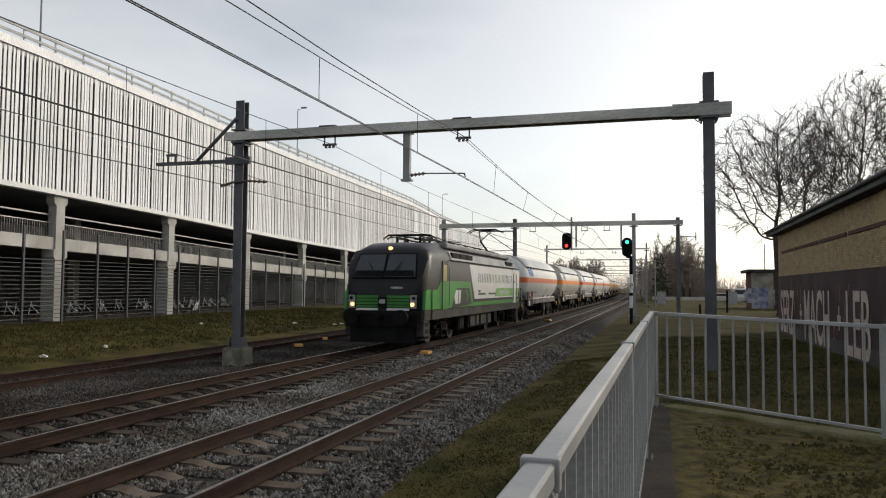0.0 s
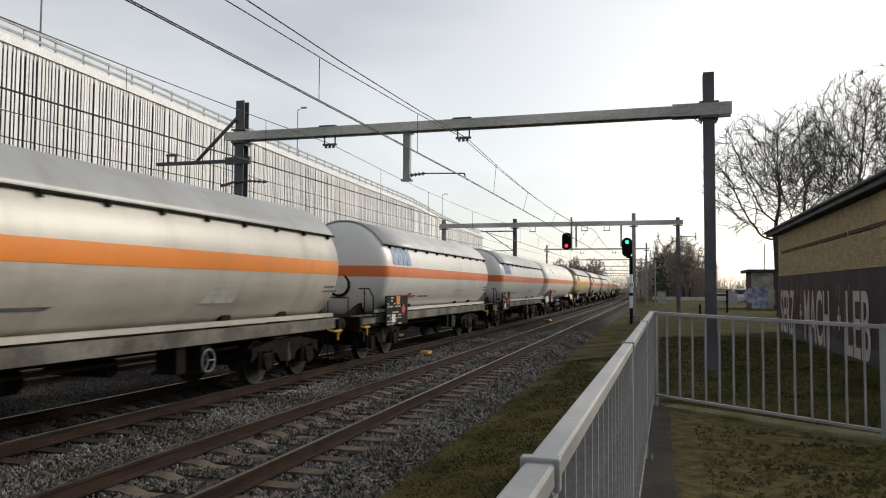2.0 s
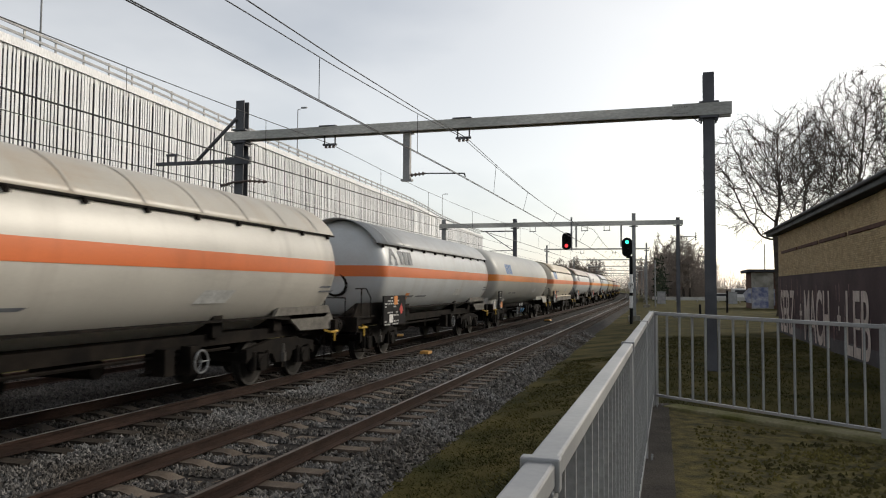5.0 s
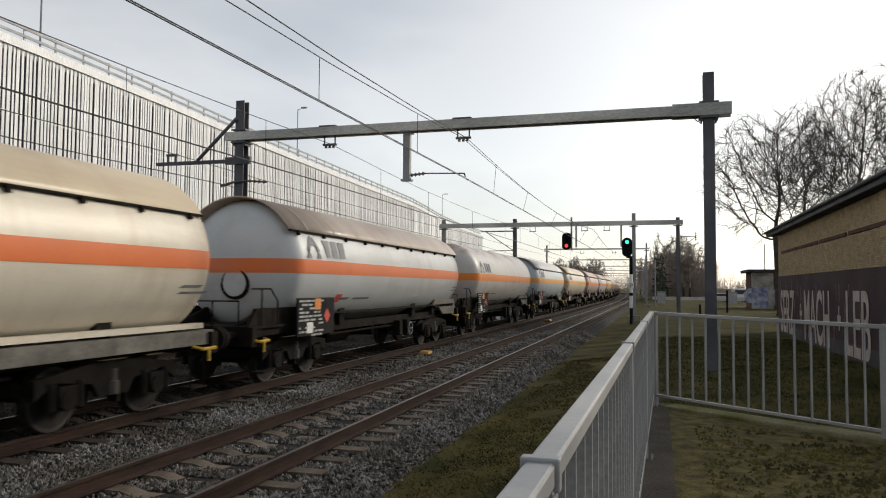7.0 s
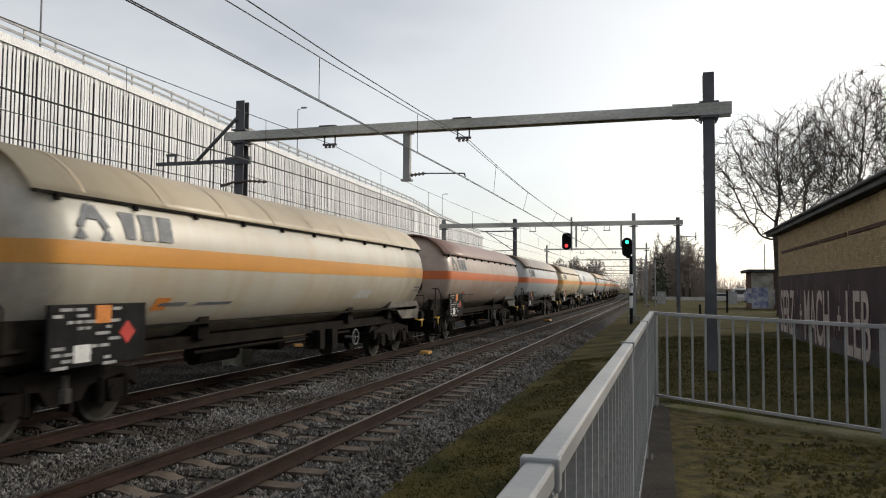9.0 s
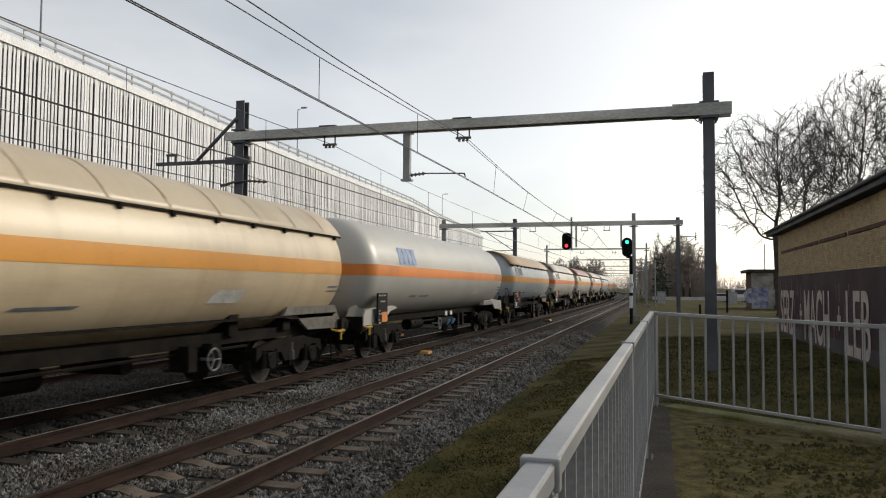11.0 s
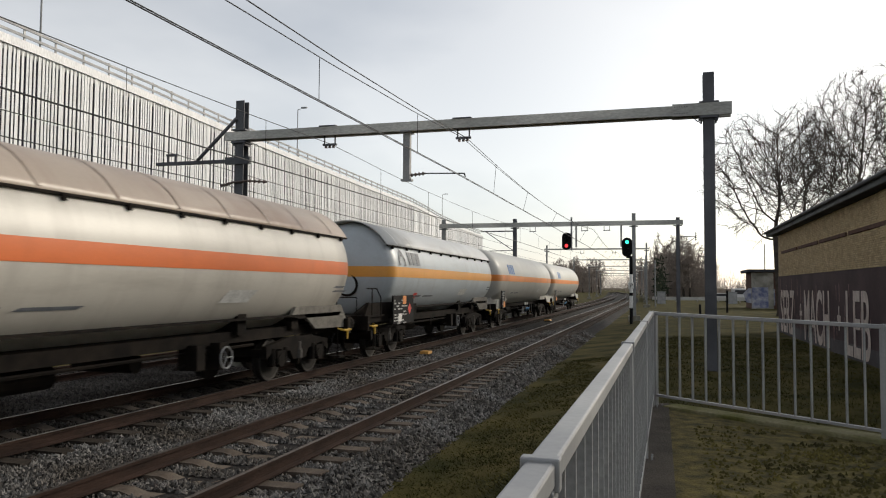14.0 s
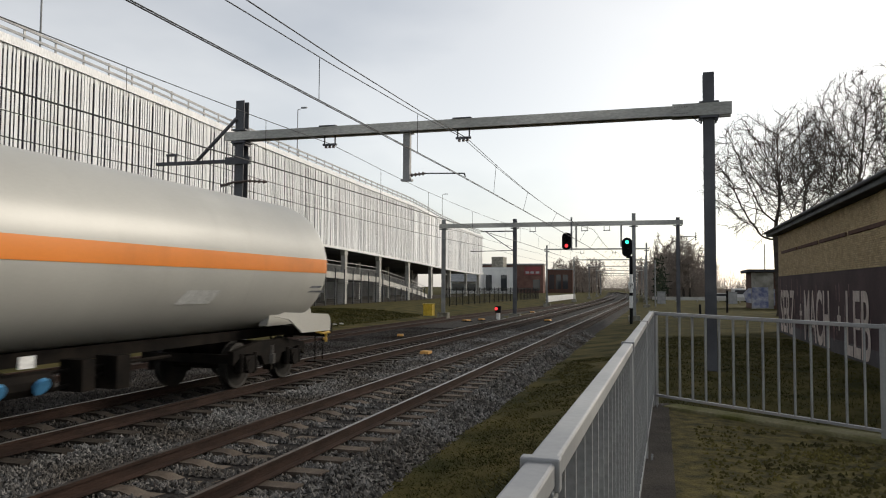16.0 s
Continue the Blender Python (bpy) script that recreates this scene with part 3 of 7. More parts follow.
def build_parking():
    g = thing("parking_garage", "open multi-storey parking garage behind a white slatted metal screen", "building")
    ys = list(np.arange(10, 171.5, 2.3)) + [171.0]
    ribbon("screen_backing", ys, -0.9, -0.75, lambda y: low_z(y) + 0.15, lambda y: FAC_TOP - 0.35, M_GAPSHADE, g, "near-black purple sheet painted as the shade behind the slats")
    ribbon("top_trim", ys, -0.12, 0.14, lambda y: FAC_TOP - 0.32, lambda y: FAC_TOP + 0.12, M_SLAT, g, "white trim along the top of the screen")
    ribbon("bottom_trim", ys, -0.25, 0.16, lambda y: low_z(y) - 0.2, lambda y: low_z(y) + 0.06, M_TRIMW, g, "white trim along the foot of the screen")
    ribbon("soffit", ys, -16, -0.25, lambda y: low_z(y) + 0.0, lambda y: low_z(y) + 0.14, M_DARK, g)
    for k, f in enumerate((0.5,)):
        ribbon("cross_rail", ys, -0.32, -0.27, lambda y, f=f: low_z(y) + f * (FAC_TOP - low_z(y)), lambda y, f=f: low_z(y) + f * (FAC_TOP - low_z(y)) + 0.05, M_TRIMW, g)
    near = [y for y in ys if y < 89] + [88.6]
    near = sorted(set(near))
    ribbon("deck_edge_beam", near, -0.7, -0.15, lambda y: deck_z(y) + 0.13, lambda y: deck_z(y) + 0.78, M_COLUMN, g, "pale concrete edge beam of the first deck")
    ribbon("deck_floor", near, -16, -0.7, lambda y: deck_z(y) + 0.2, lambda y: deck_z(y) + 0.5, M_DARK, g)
    ramp = [88.6, 94, 100, 106, 112, 114]
    ribbon("ramp_edge_beam", ramp, -0.7, -0.15, lambda y: deck_z(y), lambda y: deck_z(y) + 0.62, M_COLUMN, g, "pale concrete edge of the descending ramp")
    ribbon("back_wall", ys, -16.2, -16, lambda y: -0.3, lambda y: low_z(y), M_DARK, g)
    ribbon("ground_slab", ys, -16, 0.6, lambda y: -0.1, lambda y: 0.13, M_ASPHALT, g)
    # deck railing
    for h, th in ((1.95, 0.07), (1.55, 0.045)):
        ribbon("handrail", near, -0.48, -0.42, lambda y, h=h: deck_z(y) + h, lambda y, h=h, th=th: deck_z(y) + h + th, M_GALV, g)
        ribbon("ramp_handrail", ramp, -0.48, -0.42, lambda y, h=h: deck_z(y) + h - 0.15, lambda y, h=h, th=th: deck_z(y) + h + th - 0.15, M_GALV, g)
    verts, faces, k = [], [], 0
    for y in np.arange(24.5, 112, 0.16):
        x, z = fac_x(y) - 0.45, deck_z(y) + 0.78
        h = 0.78 if y < 88.6 else 0.62
        s = 0.011
        verts += [(x - s, y - s, z), (x + s, y - s, z), (x + s, y + s, z), (x - s, y + s, z), (x - s, y - s, z + h), (x + s, y - s, z + h), (x + s, y + s, z + h), (x - s, y + s, z + h)]
        faces += [(k, k + 1, k + 5, k + 4), (k + 1, k + 2, k + 6, k + 5), (k + 2, k + 3, k + 7, k + 6), (k + 3, k, k + 4, k + 7)]
        k += 8
    me = bpy.data.meshes.new("deck_balusters")
    me.from_pydata(verts, [], faces)
    me.materials.append(M_GALVBAR)
    ob = new("deck_balusters", me)
    ob.parent = g
    tagged(ob, kind="stuff")
    # columns with widened heads
    for y in COLUMNS:
        x, zt, zd = fac_x(y) - 0.32, low_z(y) - 0.2, deck_z(y) + 0.13
        w = 0.29 if y < 110 else 0.22
        bm = B()
        prism(bm, [(y - w, 0.02), (y + w, 0.02), (y + w, zt - 0.55), (y + w + 0.17, zt - 0.36), (y + w + 0.17, zt), (y - w - 0.17, zt), (y - w - 0.17, zt - 0.36), (y - w, zt - 0.55)], x - 0.26, x + 0.27)
        if y < 90:
            prism(bm, [(y - w - 0.02, zd - 0.55), (y + w + 0.02, zd - 0.55), (y + w + 0.17, zd - 0.36), (y + w + 0.17, zd + 0.02), (y - w - 0.17, zd + 0.02), (y - w - 0.17, zd - 0.36)], x - 0.45, x + 0.33)
            prism(bm, [(y - w + 0.03, 0.02), (y + w - 0.03, 0.02), (y + w - 0.03, zd - 0.4), (y - w + 0.03, zd - 0.4)], x - 0.62, x - 0.25)
        part("column", bm, M_COLUMN, g)
        part("inner_column", prism(B(), [(y - 0.25, 0.05), (y + 0.25, 0.05), (y + 0.25, zt), (y - 0.25, zt)], x - 7.8, x - 7.3), M_COLUMN, g)
    # roof railing behind the top of the screen
    top = [y for y in ys]
    for h in (0.55, 0.95):
        ribbon("roof_rail", top, -0.55, -0.49, lambda y, h=h: FAC_TOP + h, lambda y, h=h: FAC_TOP + h + 0.14, M_STEEL, g)
    ribbon("roof_parapet", ys, -1.4, -0.8, lambda y: FAC_TOP - 0.3, lambda y: FAC_TOP + 0.14, M_STEEL, g)
    ribbon("roof_deck", ys, -16.2, -1.4, lambda y: FAC_TOP - 0.3, lambda y: FAC_TOP - 0.05, M_DARK, g)
    post = mesh_of("roof_post", box(B(), -0.035, 0.035, -0.05, 0.05, 0, 1.15), M_GALV)
    for y in np.arange(25.5, 170, 2.15):
        shared("roof_post", post, g, pose(fac_x(y) - 0.60, y, FAC_TOP + 0.02))
    # the slats: uneven widths and gaps
    rng = random.Random(3)
    plate = [mesh_of("slat", box(B(), -0.018, 0.018, -w / 2, w / 2, 0, 1), M_SLAT) for w in (0.11, 0.13, 0.15, 0.18)]
    y, count, verts, faces, k = 23.0, 0, [], [], 0
    while y < 170.8:
        w = rng.choice((0, 1, 1, 2, 2, 3))
        z0, z1 = low_z(y) + 0.04, FAC_TOP - 0.12
        x = fac_x(y) + rng.choice((0.0, 0.0, 0.03, -0.03))
        if count < 300:
            ob = shared("slat", plate[w], g, Matrix.Translation((x, y, z0)) @ Matrix.Diagonal((1, 1, z1 - z0, 1)))
        else:
            h = (0.11, 0.13, 0.15, 0.18)[w] / 2
            verts += [(x - 0.018, y - h, z0), (x + 0.018, y - h, z0), (x + 0.018, y + h, z0), (x - 0.018, y + h, z0), (x - 0.018, y - h, z1), (x + 0.018, y - h, z1), (x + 0.018, y + h, z1), (x - 0.018, y + h, z1)]
            faces += [(k, k + 1, k + 5, k + 4), (k + 1, k + 2, k + 6, k + 5), (k + 2, k + 3, k + 7, k + 6), (k + 3, k, k + 4, k + 7)]
            k += 8
        count += 1
        y += (0.11, 0.13, 0.15, 0.18)[w] + rng.choice((0.08, 0.10, 0.12, 0.17))
    me = bpy.data.meshes.new("far_slats")
    me.from_pydata(verts, [], faces)
    me.materials.append(M_SLAT)
    ob = new("far_slats", me)
    ob.parent = g
    tagged(ob, "white facade slats of the far stretch", kind="stuff")
    # end wall
    one_box("end_screen", (-50, -39.95, 171.0, 171.15, 5.1, FAC_TOP), M_SLAT, g)


def build_garage_fence():
    f = thing("mesh_fence", "dark horizontal-wire fence with tall posts before the garage", "fence")
    post = mesh_of("fence_post", box(B(), -0.05, 0.05, -0.05, 0.05, 0, 1), M_FENCE)
    for k in range(34):
        y = 21.0 + 2.62 * k
        top = deck_z(y) + 1.1 if y < 90 else 1.9
        shared("fence_post", post, f, Matrix.Translation((fac_x(y) + 0.75, y, 0.0)) @ Matrix.Diagonal((1, 1, top, 1)))
    ys = list(np.arange(18, 108, 3.0))
    for j in range(15):
        z = 0.35 + 0.21 * j
        sub = [y for y in ys if z < deck_z(y) + 0.1 or z < 1.8]
        if len(sub) > 2:
            ribbon("fence_wire", sub, 0.68, 0.71, lambda y, z=z: z, lambda y, z=z: z + 0.03, M_FENCE, f)


def build_palisade():
    """Dark bar fence between the garage and the track, further on."""
    f = thing("bar_fence", "black steel bar fence along the grass beyond the garage ramp", "fence")
    pts = [(-21.5 + 0.018 * (y - 75), y) for y in np.arange(74, 132, 2.6)]
    post = mesh_of("post", box(B(), -0.05, 0.05, -0.05, 0.05, 0, 2.0), M_BLACK)
    for x, y in pts:
        shared("post", post, f, pose(x, y, 0.0))
    bar = mesh_of("bar", rod(B(), (0, 0, 0.1), (0, 0, 1.9), 0.012, n=3, caps=False), M_BLACK)
    for (xa, ya), (xb, yb) in zip(pts, pts[1:]):
        for z in (0.2, 1.8):
            part("rail", rod(B(), (xa, ya, z), (xb, yb, z), 0.025, n=4), M_BLACK, f)
        for k in range(1, 14):
            t = k / 14
            shared("bar", bar, f, pose(xa + t * (xb - xa), ya + t * (yb - ya), 0))


def build_roof_lamps():
    made = None
    for y in (31.9, 66.0, 135.0):
        x = fac_x(y) - 1.6
        if made is None:
            made = thing("roof_lamp_post", "slim grey lamp post on the garage roof", "street lamp", pose(x, y, FAC_TOP - 0.1), "roof lamps")
            part("pole", rod(B(), (0, 0, 0), (0, 0, 5.6), 0.06, 0.04), M_STEEL, made)
            part("arm", rod(B(), (0, 0, 5.55), (0.7, -0.2, 5.7), 0.035), M_STEEL, made)
            part("lamp_head", box(B(), 0.5, 1.1, -0.32, -0.08, 5.62, 5.76, bevel=0.03), M_STEEL, made)
        else:
            copy_thing(made, pose(x, y, FAC_TOP - 0.1))


# ---- overhead line ----
def h_mast(bm, h, w=0.29, d=0.29):
    t, a, b = 0.0125, w / 2, d / 2
    f = b - 0.025
    return extrude_z(bm, [(-a, -b), (a, -b), (a, -f), (t, -f), (t, f), (a, f), (a, b), (-a, b), (-a, f), (-t, f), (-t, -f), (-a, -f)], 0, h)


def insulator(bm, a, b, r=0.06, n=4):
    a, b = Vector(a), Vector(b)
    rod(bm, a, b, r * 0.45, n=6)
    for k in range(n):
        p, q = a.lerp(b, (k + 0.25) / n), a.lerp(b, (k + 0.6) / n)
        rod(bm, p, q, r, r * 0.7, n=8)
    return bm


def build_near_portal():
    y = 20.2
    p = thing("catenary_portal", "grey steel catenary portal spanning the tracks on two dark masts", "catenary portal", pose(0, y, 0), "catenary portals")
    bm = h_mast(B(), 7.56)
    bmesh.ops.translate(bm, verts=bm.verts, vec=(-12.37, 0, 0.21))
    part("mast", bm, M_MAST, p)
    bm = h_mast(B(), 7.9, 0.27, 0.27)
    bmesh.ops.translate(bm, verts=bm.verts, vec=(1.27, 0, -0.26))
    part("mast", bm, M_MAST, p)
    bm = B()
    prism(bm, [(-0.36, -0.5), (0.36, -0.5), (0.31, 0.18), (-0.31, 0.18)], -0.34, 0.34)
    bmesh.ops.bevel(bm, geom=bm.edges[:], offset=0.025, segments=2, affect="EDGES")
    bmesh.ops.translate(bm, verts=bm.verts, vec=(-12.37, 0, 0.0))
    part("footing", bm, M_FOOTING, p, "stained concrete footing")
    bm = B()
    box(bm, -12.63, -12.11, -0.25, 0.25, 0.175, 0.21)
    for sx in (-12.56, -12.18):
        prism(bm, [(-0.24, 0.21), (0.24, 0.21), (0.13, 0.5), (-0.13, 0.5)], sx - 0.012, sx + 0.012)
    part("base_plate", bm, M_MAST, p)
    def channel(x0, x1, z0, z1, d):
        t = 0.02
        return prism(B(), [(-d, z0), (-d + 0.1, z0), (-d + 0.1, z0 + 0.025), (-d + t, z0 + 0.025), (-d + t, z1 - 0.025), (d - t, z1 - 0.025), (d - t, z0 + 0.025), (d - 0.1, z0 + 0.025), (d - 0.1, z0), (d, z0), (d, z1), (-d, z1)], x0, x1)
    part("beam", channel(-12.85, 0.4, 6.53, 6.79, 0.2), M_BEAM, p, "weathered grey box beam")
    part("beam_end", channel(0.37, 1.82, 6.51, 6.83, 0.215), M_BEAM, p)
    bolt = mesh_of("bolt", rod(B(), (0, -0.23, 0), (0, -0.214, 0), 0.014, n=6), M_MAST)
    for k in range(6):
        for z in (6.58, 6.75):
            shared("bolt", bolt, p, pose(0.43 + 0.06 * k, 0, z))
    bm = B()
    for cx in (-12.37, 1.27):
        box(bm, cx - 0.24, cx + 0.24, -0.23, 0.23, 6.44, 6.495)
        box(bm, cx - 0.24, cx + 0.24, -0.23, 0.23, 6.832, 6.87)
        box(bm, cx - 0.2, cx - 0.16, -0.2, 0.2, 6.36, 6.45)
        box(bm, cx + 0.16, cx + 0.2, -0.2, 0.2, 6.36, 6.45)
    part("clamp_plate", bm, M_MAST, p)
    bm = B()   # side bracket towards the siding, with its brace
    box(bm, -15.3, -12.0, -0.22, -0.17, 5.84, 5.94)
    box(bm, -15.3, -12.0, -0.17, -0.10, 5.84, 5.86)
    box(bm, -12.8, -11.95, -0.24, -0.15, 5.78, 6.0)
    part("bracket_arm", bm, M_MAST, p)
    bm = B()
    rod(bm, (-12.45, -0.2, 7.2), (-13.8, -0.2, 5.95), 0.06, n=6)
    part("brace", bm, M_MAST, p)
    bm = B()
    box(bm, -14.95, -14.55, -0.2, -0.12, 6.13, 6.2)
    rod(bm, (-14.9, -0.16, 5.94), (-14.9, -0.16, 6.15), 0.04)
    rod(bm, (-14.62, -0.16, 5.94), (-14.62, -0.16, 6.15), 0.04)
    part("bracket_saddle", bm, M_MAST, p)
    bm = insulator(B(), (-12.95, -0.2, 5.13), (-12.6, -0.2, 5.2))
    insulator(bm, (-12.0, -0.2, 5.25), (-11.35, -0.2, 5.2))
    rod(bm, (-12.6, -0.2, 5.22), (-12.0, -0.2, 5.25), 0.035)
    part("line_insulator", bm, M_INSUL, p)
    # drop tube with registration arm for the near track
    bm = B()
    box(bm, -7.06, -6.86, -0.08, 0.08, 5.15, 6.53)
    box(bm, -7.12, -6.80, -0.1, 0.1, 5.10, 5.16)
    box(bm, -7.1, -6.82, -0.24, 0.24, 6.5, 6.54)
    part("drop_tube", bm, M_STEEL, p)
    bm = B()
    rod(bm, (-6.4, 0, 5.31), (-5.25, 0, 5.27), 0.018, n=6)
    rod(bm, (-5.25, 0, 5.27), (-5.22, 0, 5.17), 0.02, n=6)
    part("registration_arm", bm, M_WIRE, p)
    part("arm_insulator", insulator(B(), (-6.85, 0, 5.27), (-6.4, 0, 5.31), 0.06), M_INSUL, p)
    # suspension cradles under the beam
    for cx in (-9.4, -5.28):
        bm = B()
        for s in (-1, 1):
            rod(bm, (cx + s * 0.17, 0, 6.55), (cx + s * 0.17, 0, 6.30), 0.022, n=6)
        box(bm, cx - 0.22, cx + 0.22, -0.04, 0.04, 6.25, 6.31)
        box(bm, cx - 0.27, cx + 0.27, -0.22, 0.22, 6.792, 6.825)
        part("cradle", bm, M_MAST, p)
        bm = B()
        for s in (-1, 0, 1):
            rod(bm, (cx + s * 0.12, 0, 6.18), (cx + s * 0.12, 0, 6.28), 0.05, 0.03)
        part("saddle_insulator", bm, M_INSUL, p)
    bm = B()
    pts = [(0.85, -0.2, 6.49), (0.98, -0.2, 6.36), (1.08, -0.2, 6.30), (1.1, -0.2, 6.38)]
    for a, b in zip(pts, pts[1:]):
        rod(bm, a, b, 0.012, n=5)
    part("bond_wire", bm, M_WIRE, p)


def build_far_portals():
    def portal(y, xl, xm, xr, xe, zb, detail):
        s = shift(y)
        p = thing("catenary_portal", "distant grey catenary portal across the curving tracks", "catenary portal", pose(s, y, 0), "catenary portals")
        for x, top in ((xl, zb + 0.5), (xm, zb + 0.45), (xr, zb + 0.7), (xe, zb + 0.35)):
            if x is None:
                continue
            bm = h_mast(B(), top + 0.4, 0.26 if detail else 0.18, 0.26 if detail else 0.18)
            bmesh.ops.translate(bm, verts=bm.verts, vec=(x, 0, -0.4))
            part("mast", bm, M_STEEL if x == xr or x == xl else M_MAST, p)
            part("clamp_plate", box(B(), x - 0.3, x + 0.3, -0.2, 0.2, zb - 0.26, zb - 0.2), M_MAST, p)
            part("footing", prism(B(), [(-0.45, -0.4), (0.45, -0.4), (0.3, 0.1), (-0.3, 0.1)], x - 0.4, x + 0.4), M_FOOTING, p)
        right = xe if xe is not None else xr
        hb = 0.17 if detail else 0.09
        bm = prism(B(), [(-0.18, zb - hb), (-0.1, zb - hb), (-0.1, zb - hb + 0.02), (-0.16, zb - hb + 0.02), (-0.16, zb + hb - 0.02), (0.18, zb + hb - 0.02), (0.18, zb + hb), (-0.18, zb + hb)], xl - 0.3, right + 0.35)
        part("beam", bm, M_BEAM, p)
        for cx in (TRACK_1, TRACK_2, TRACK_1 + 1.6):
            bm = B()
            for k in (-1, 1):
                rod(bm, (cx + k * 0.2, 0, zb - 0.17), (cx + k * 0.2, 0, zb - 0.5), 0.02, n=4)
            box(bm, cx - 0.25, cx + 0.25, -0.03, 0.03, zb - 0.52, zb - 0.47)
            part("cradle", bm, M_MAST, p)
        if detail:
            for dx in (TRACK_2 + 3.2, TRACK_1 + 2.6):
                part("drop_tube", box(B(), dx - 0.06, dx + 0.06, -0.06, 0.06, zb - 1.7, zb - 0.17), M_STEEL, p)
            bm = B()
            rod(bm, (xm - 2.6, 0, zb - 0.45), (xm, 0, zb - 0.45), 0.05, n=5)
            rod(bm, (xm - 2.2, 0, zb - 0.5), (xm, 0, zb - 2.0), 0.03, n=5)
            rod(bm, (xm - 3.4, 0, zb - 1.95), (xm, 0, zb - 1.9), 0.03, n=5)
            part("bracket_arm", bm, M_MAST, p)
            bm = B()
            rod(bm, (xe, 0, zb - 1.0), (xe + 1.2, 0, zb - 1.0), 0.03, n=5)
            rod(bm, (xe, 0, zb - 1.9), (xe + 1.2, 0, zb - 1.05), 0.03, n=5)
            insulator(bm, (xe + 1.2, 0, zb - 1.3), (xe + 1.2, 0, zb - 0.7), 0.06)
            part("side_bracket", bm, M_MAST, p)
        return p

    portal(54.8, -15.85, -10.31, -1.70, 1.31, 6.70, True)
    portal(92.0, -13.3, None, -1.4, None, 6.75, False)
    portal(128.0, -13.6, None, -1.8, None, 6.75, False)
    portal(166.0, -13.6, None, -1.8, None, 6.75, False)
    portal(206.0, -13.6, None, -1.8, None, 6.75, False)
    portal(250.0, -13.6, None, -1.8, None, 6.75, False)
    portal(300.0, -13.6, None, -1.8, None, 6.75, False)


def wire(name, pts, r, label, droppers=None):
    w = thing(name, label, "overhead wire", group="overhead wires")
    part("wire_strand", sweep(B(), pts, r), M_WIRE, w)
    return w


def build_wires():
    sup = [-14.0, 20.2, 54.8, 92.0, 128.0, 166.0, 206.0, 250.0, 300.0]

    def hung(zs, sag, cx, cz, label, swing=0.0):
        top, low = [], []
        out = (0.0, 0.0, swing, swing)
        for k, (ya, yb) in enumerate(zip(sup, sup[1:])):
            for j in range(8):
                t = j / 8
                y = ya + t * (yb - ya)
                xa, xb = cx[min(k, 3)], cx[min(k + 1, 3)]
                sa, sb = out[min(k, 3)], out[min(k + 1, 3)]
                top.append((xa + t * (xb - xa) + sa + t * (sb - sa) + shift(y), y, zs - sag * 4 * t * (1 - t)))
            low.append((cx[min(k, 3)] + shift(ya), ya, cz[min(k, 2)]))
        low.append((cx[2] + shift(sup[-1]), sup[-1], cz[2]))
        top.append((cx[3] + swing + shift(sup[-1]), sup[-1], zs))
        wire("messenger_wire", top, 0.009, label)
        wire("contact_wire", low, 0.009, label)
        wire("contact_wire", [(x + 0.045, y, z) for x, y, z in low], 0.009, label)
        d = thing("dropper_wires", "thin vertical droppers between messenger and contact wire", "overhead wire", group="overhead wires")
        for k, (ya, yb) in enumerate(zip(sup[:4], sup[1:5])):
            for t in (0.12, 0.28, 0.5, 0.741, 0.889):
                y = ya + t * (yb - ya)
                ka, kb = min(k, 3), min(k + 1, 3)
                za, zb = cz[min(k, 2)], cz[min(k + 1, 2)]
                so = out[ka] + t * (out[kb] - out[ka])
                bm = rod(B(), (cx[ka] + t * (cx[kb] - cx[ka]) + so + shift(y), y, zs - sag * 4 * t * (1 - t)), (cx[ka] + t * (cx[kb] - cx[ka]) + shift(y), y, za + t * (zb - za)), 0.007, n=4, caps=False)
                part("dropper", bm, M_WIRE, d)

    hung(6.30, 0.47, (-5.95, -5.33, -5.15, -5.35), (5.18, 5.18, 5.18), "thin dark overhead wire above the near running track", 0.65)
    hung(6.30, 0.30, (-9.35, -9.38, -9.2, -9.3), (4.78, 5.08, 5.16), "thin dark overhead wire above the far running track")
    second = []
    for ya, yb in zip(sup, sup[1:]):
        for j in range(8):
            t = j / 8
            y = ya + t * (yb - ya)
            second.append((-5.2 + 0.65 * min(1.0, max(0.0, (y - 20.2) / 34.6)) + shift(y), y, 6.28 - 0.50 * 4 * t * (1 - t)))
    wire("messenger_wire", second, 0.010, "thin dark overhead wire above the near running track")
    for x, z in ((-12.9, 5.18), (-14.75, 6.22)):
        pts = []
        for ya, yb in zip(sup[:5], sup[1:6]):
            for j in range(6):
                t = j / 6
                y = ya + t * (yb - ya)
                pts.append((x + shift(y) + (x + 12.95) * 0.4 * (-lift((y - 20) / 60)), y, z - 0.12 * 4 * t * (1 - t)))
        wire("feeder_wire", pts, 0.012, "dark feeder wire carried along the mast side")


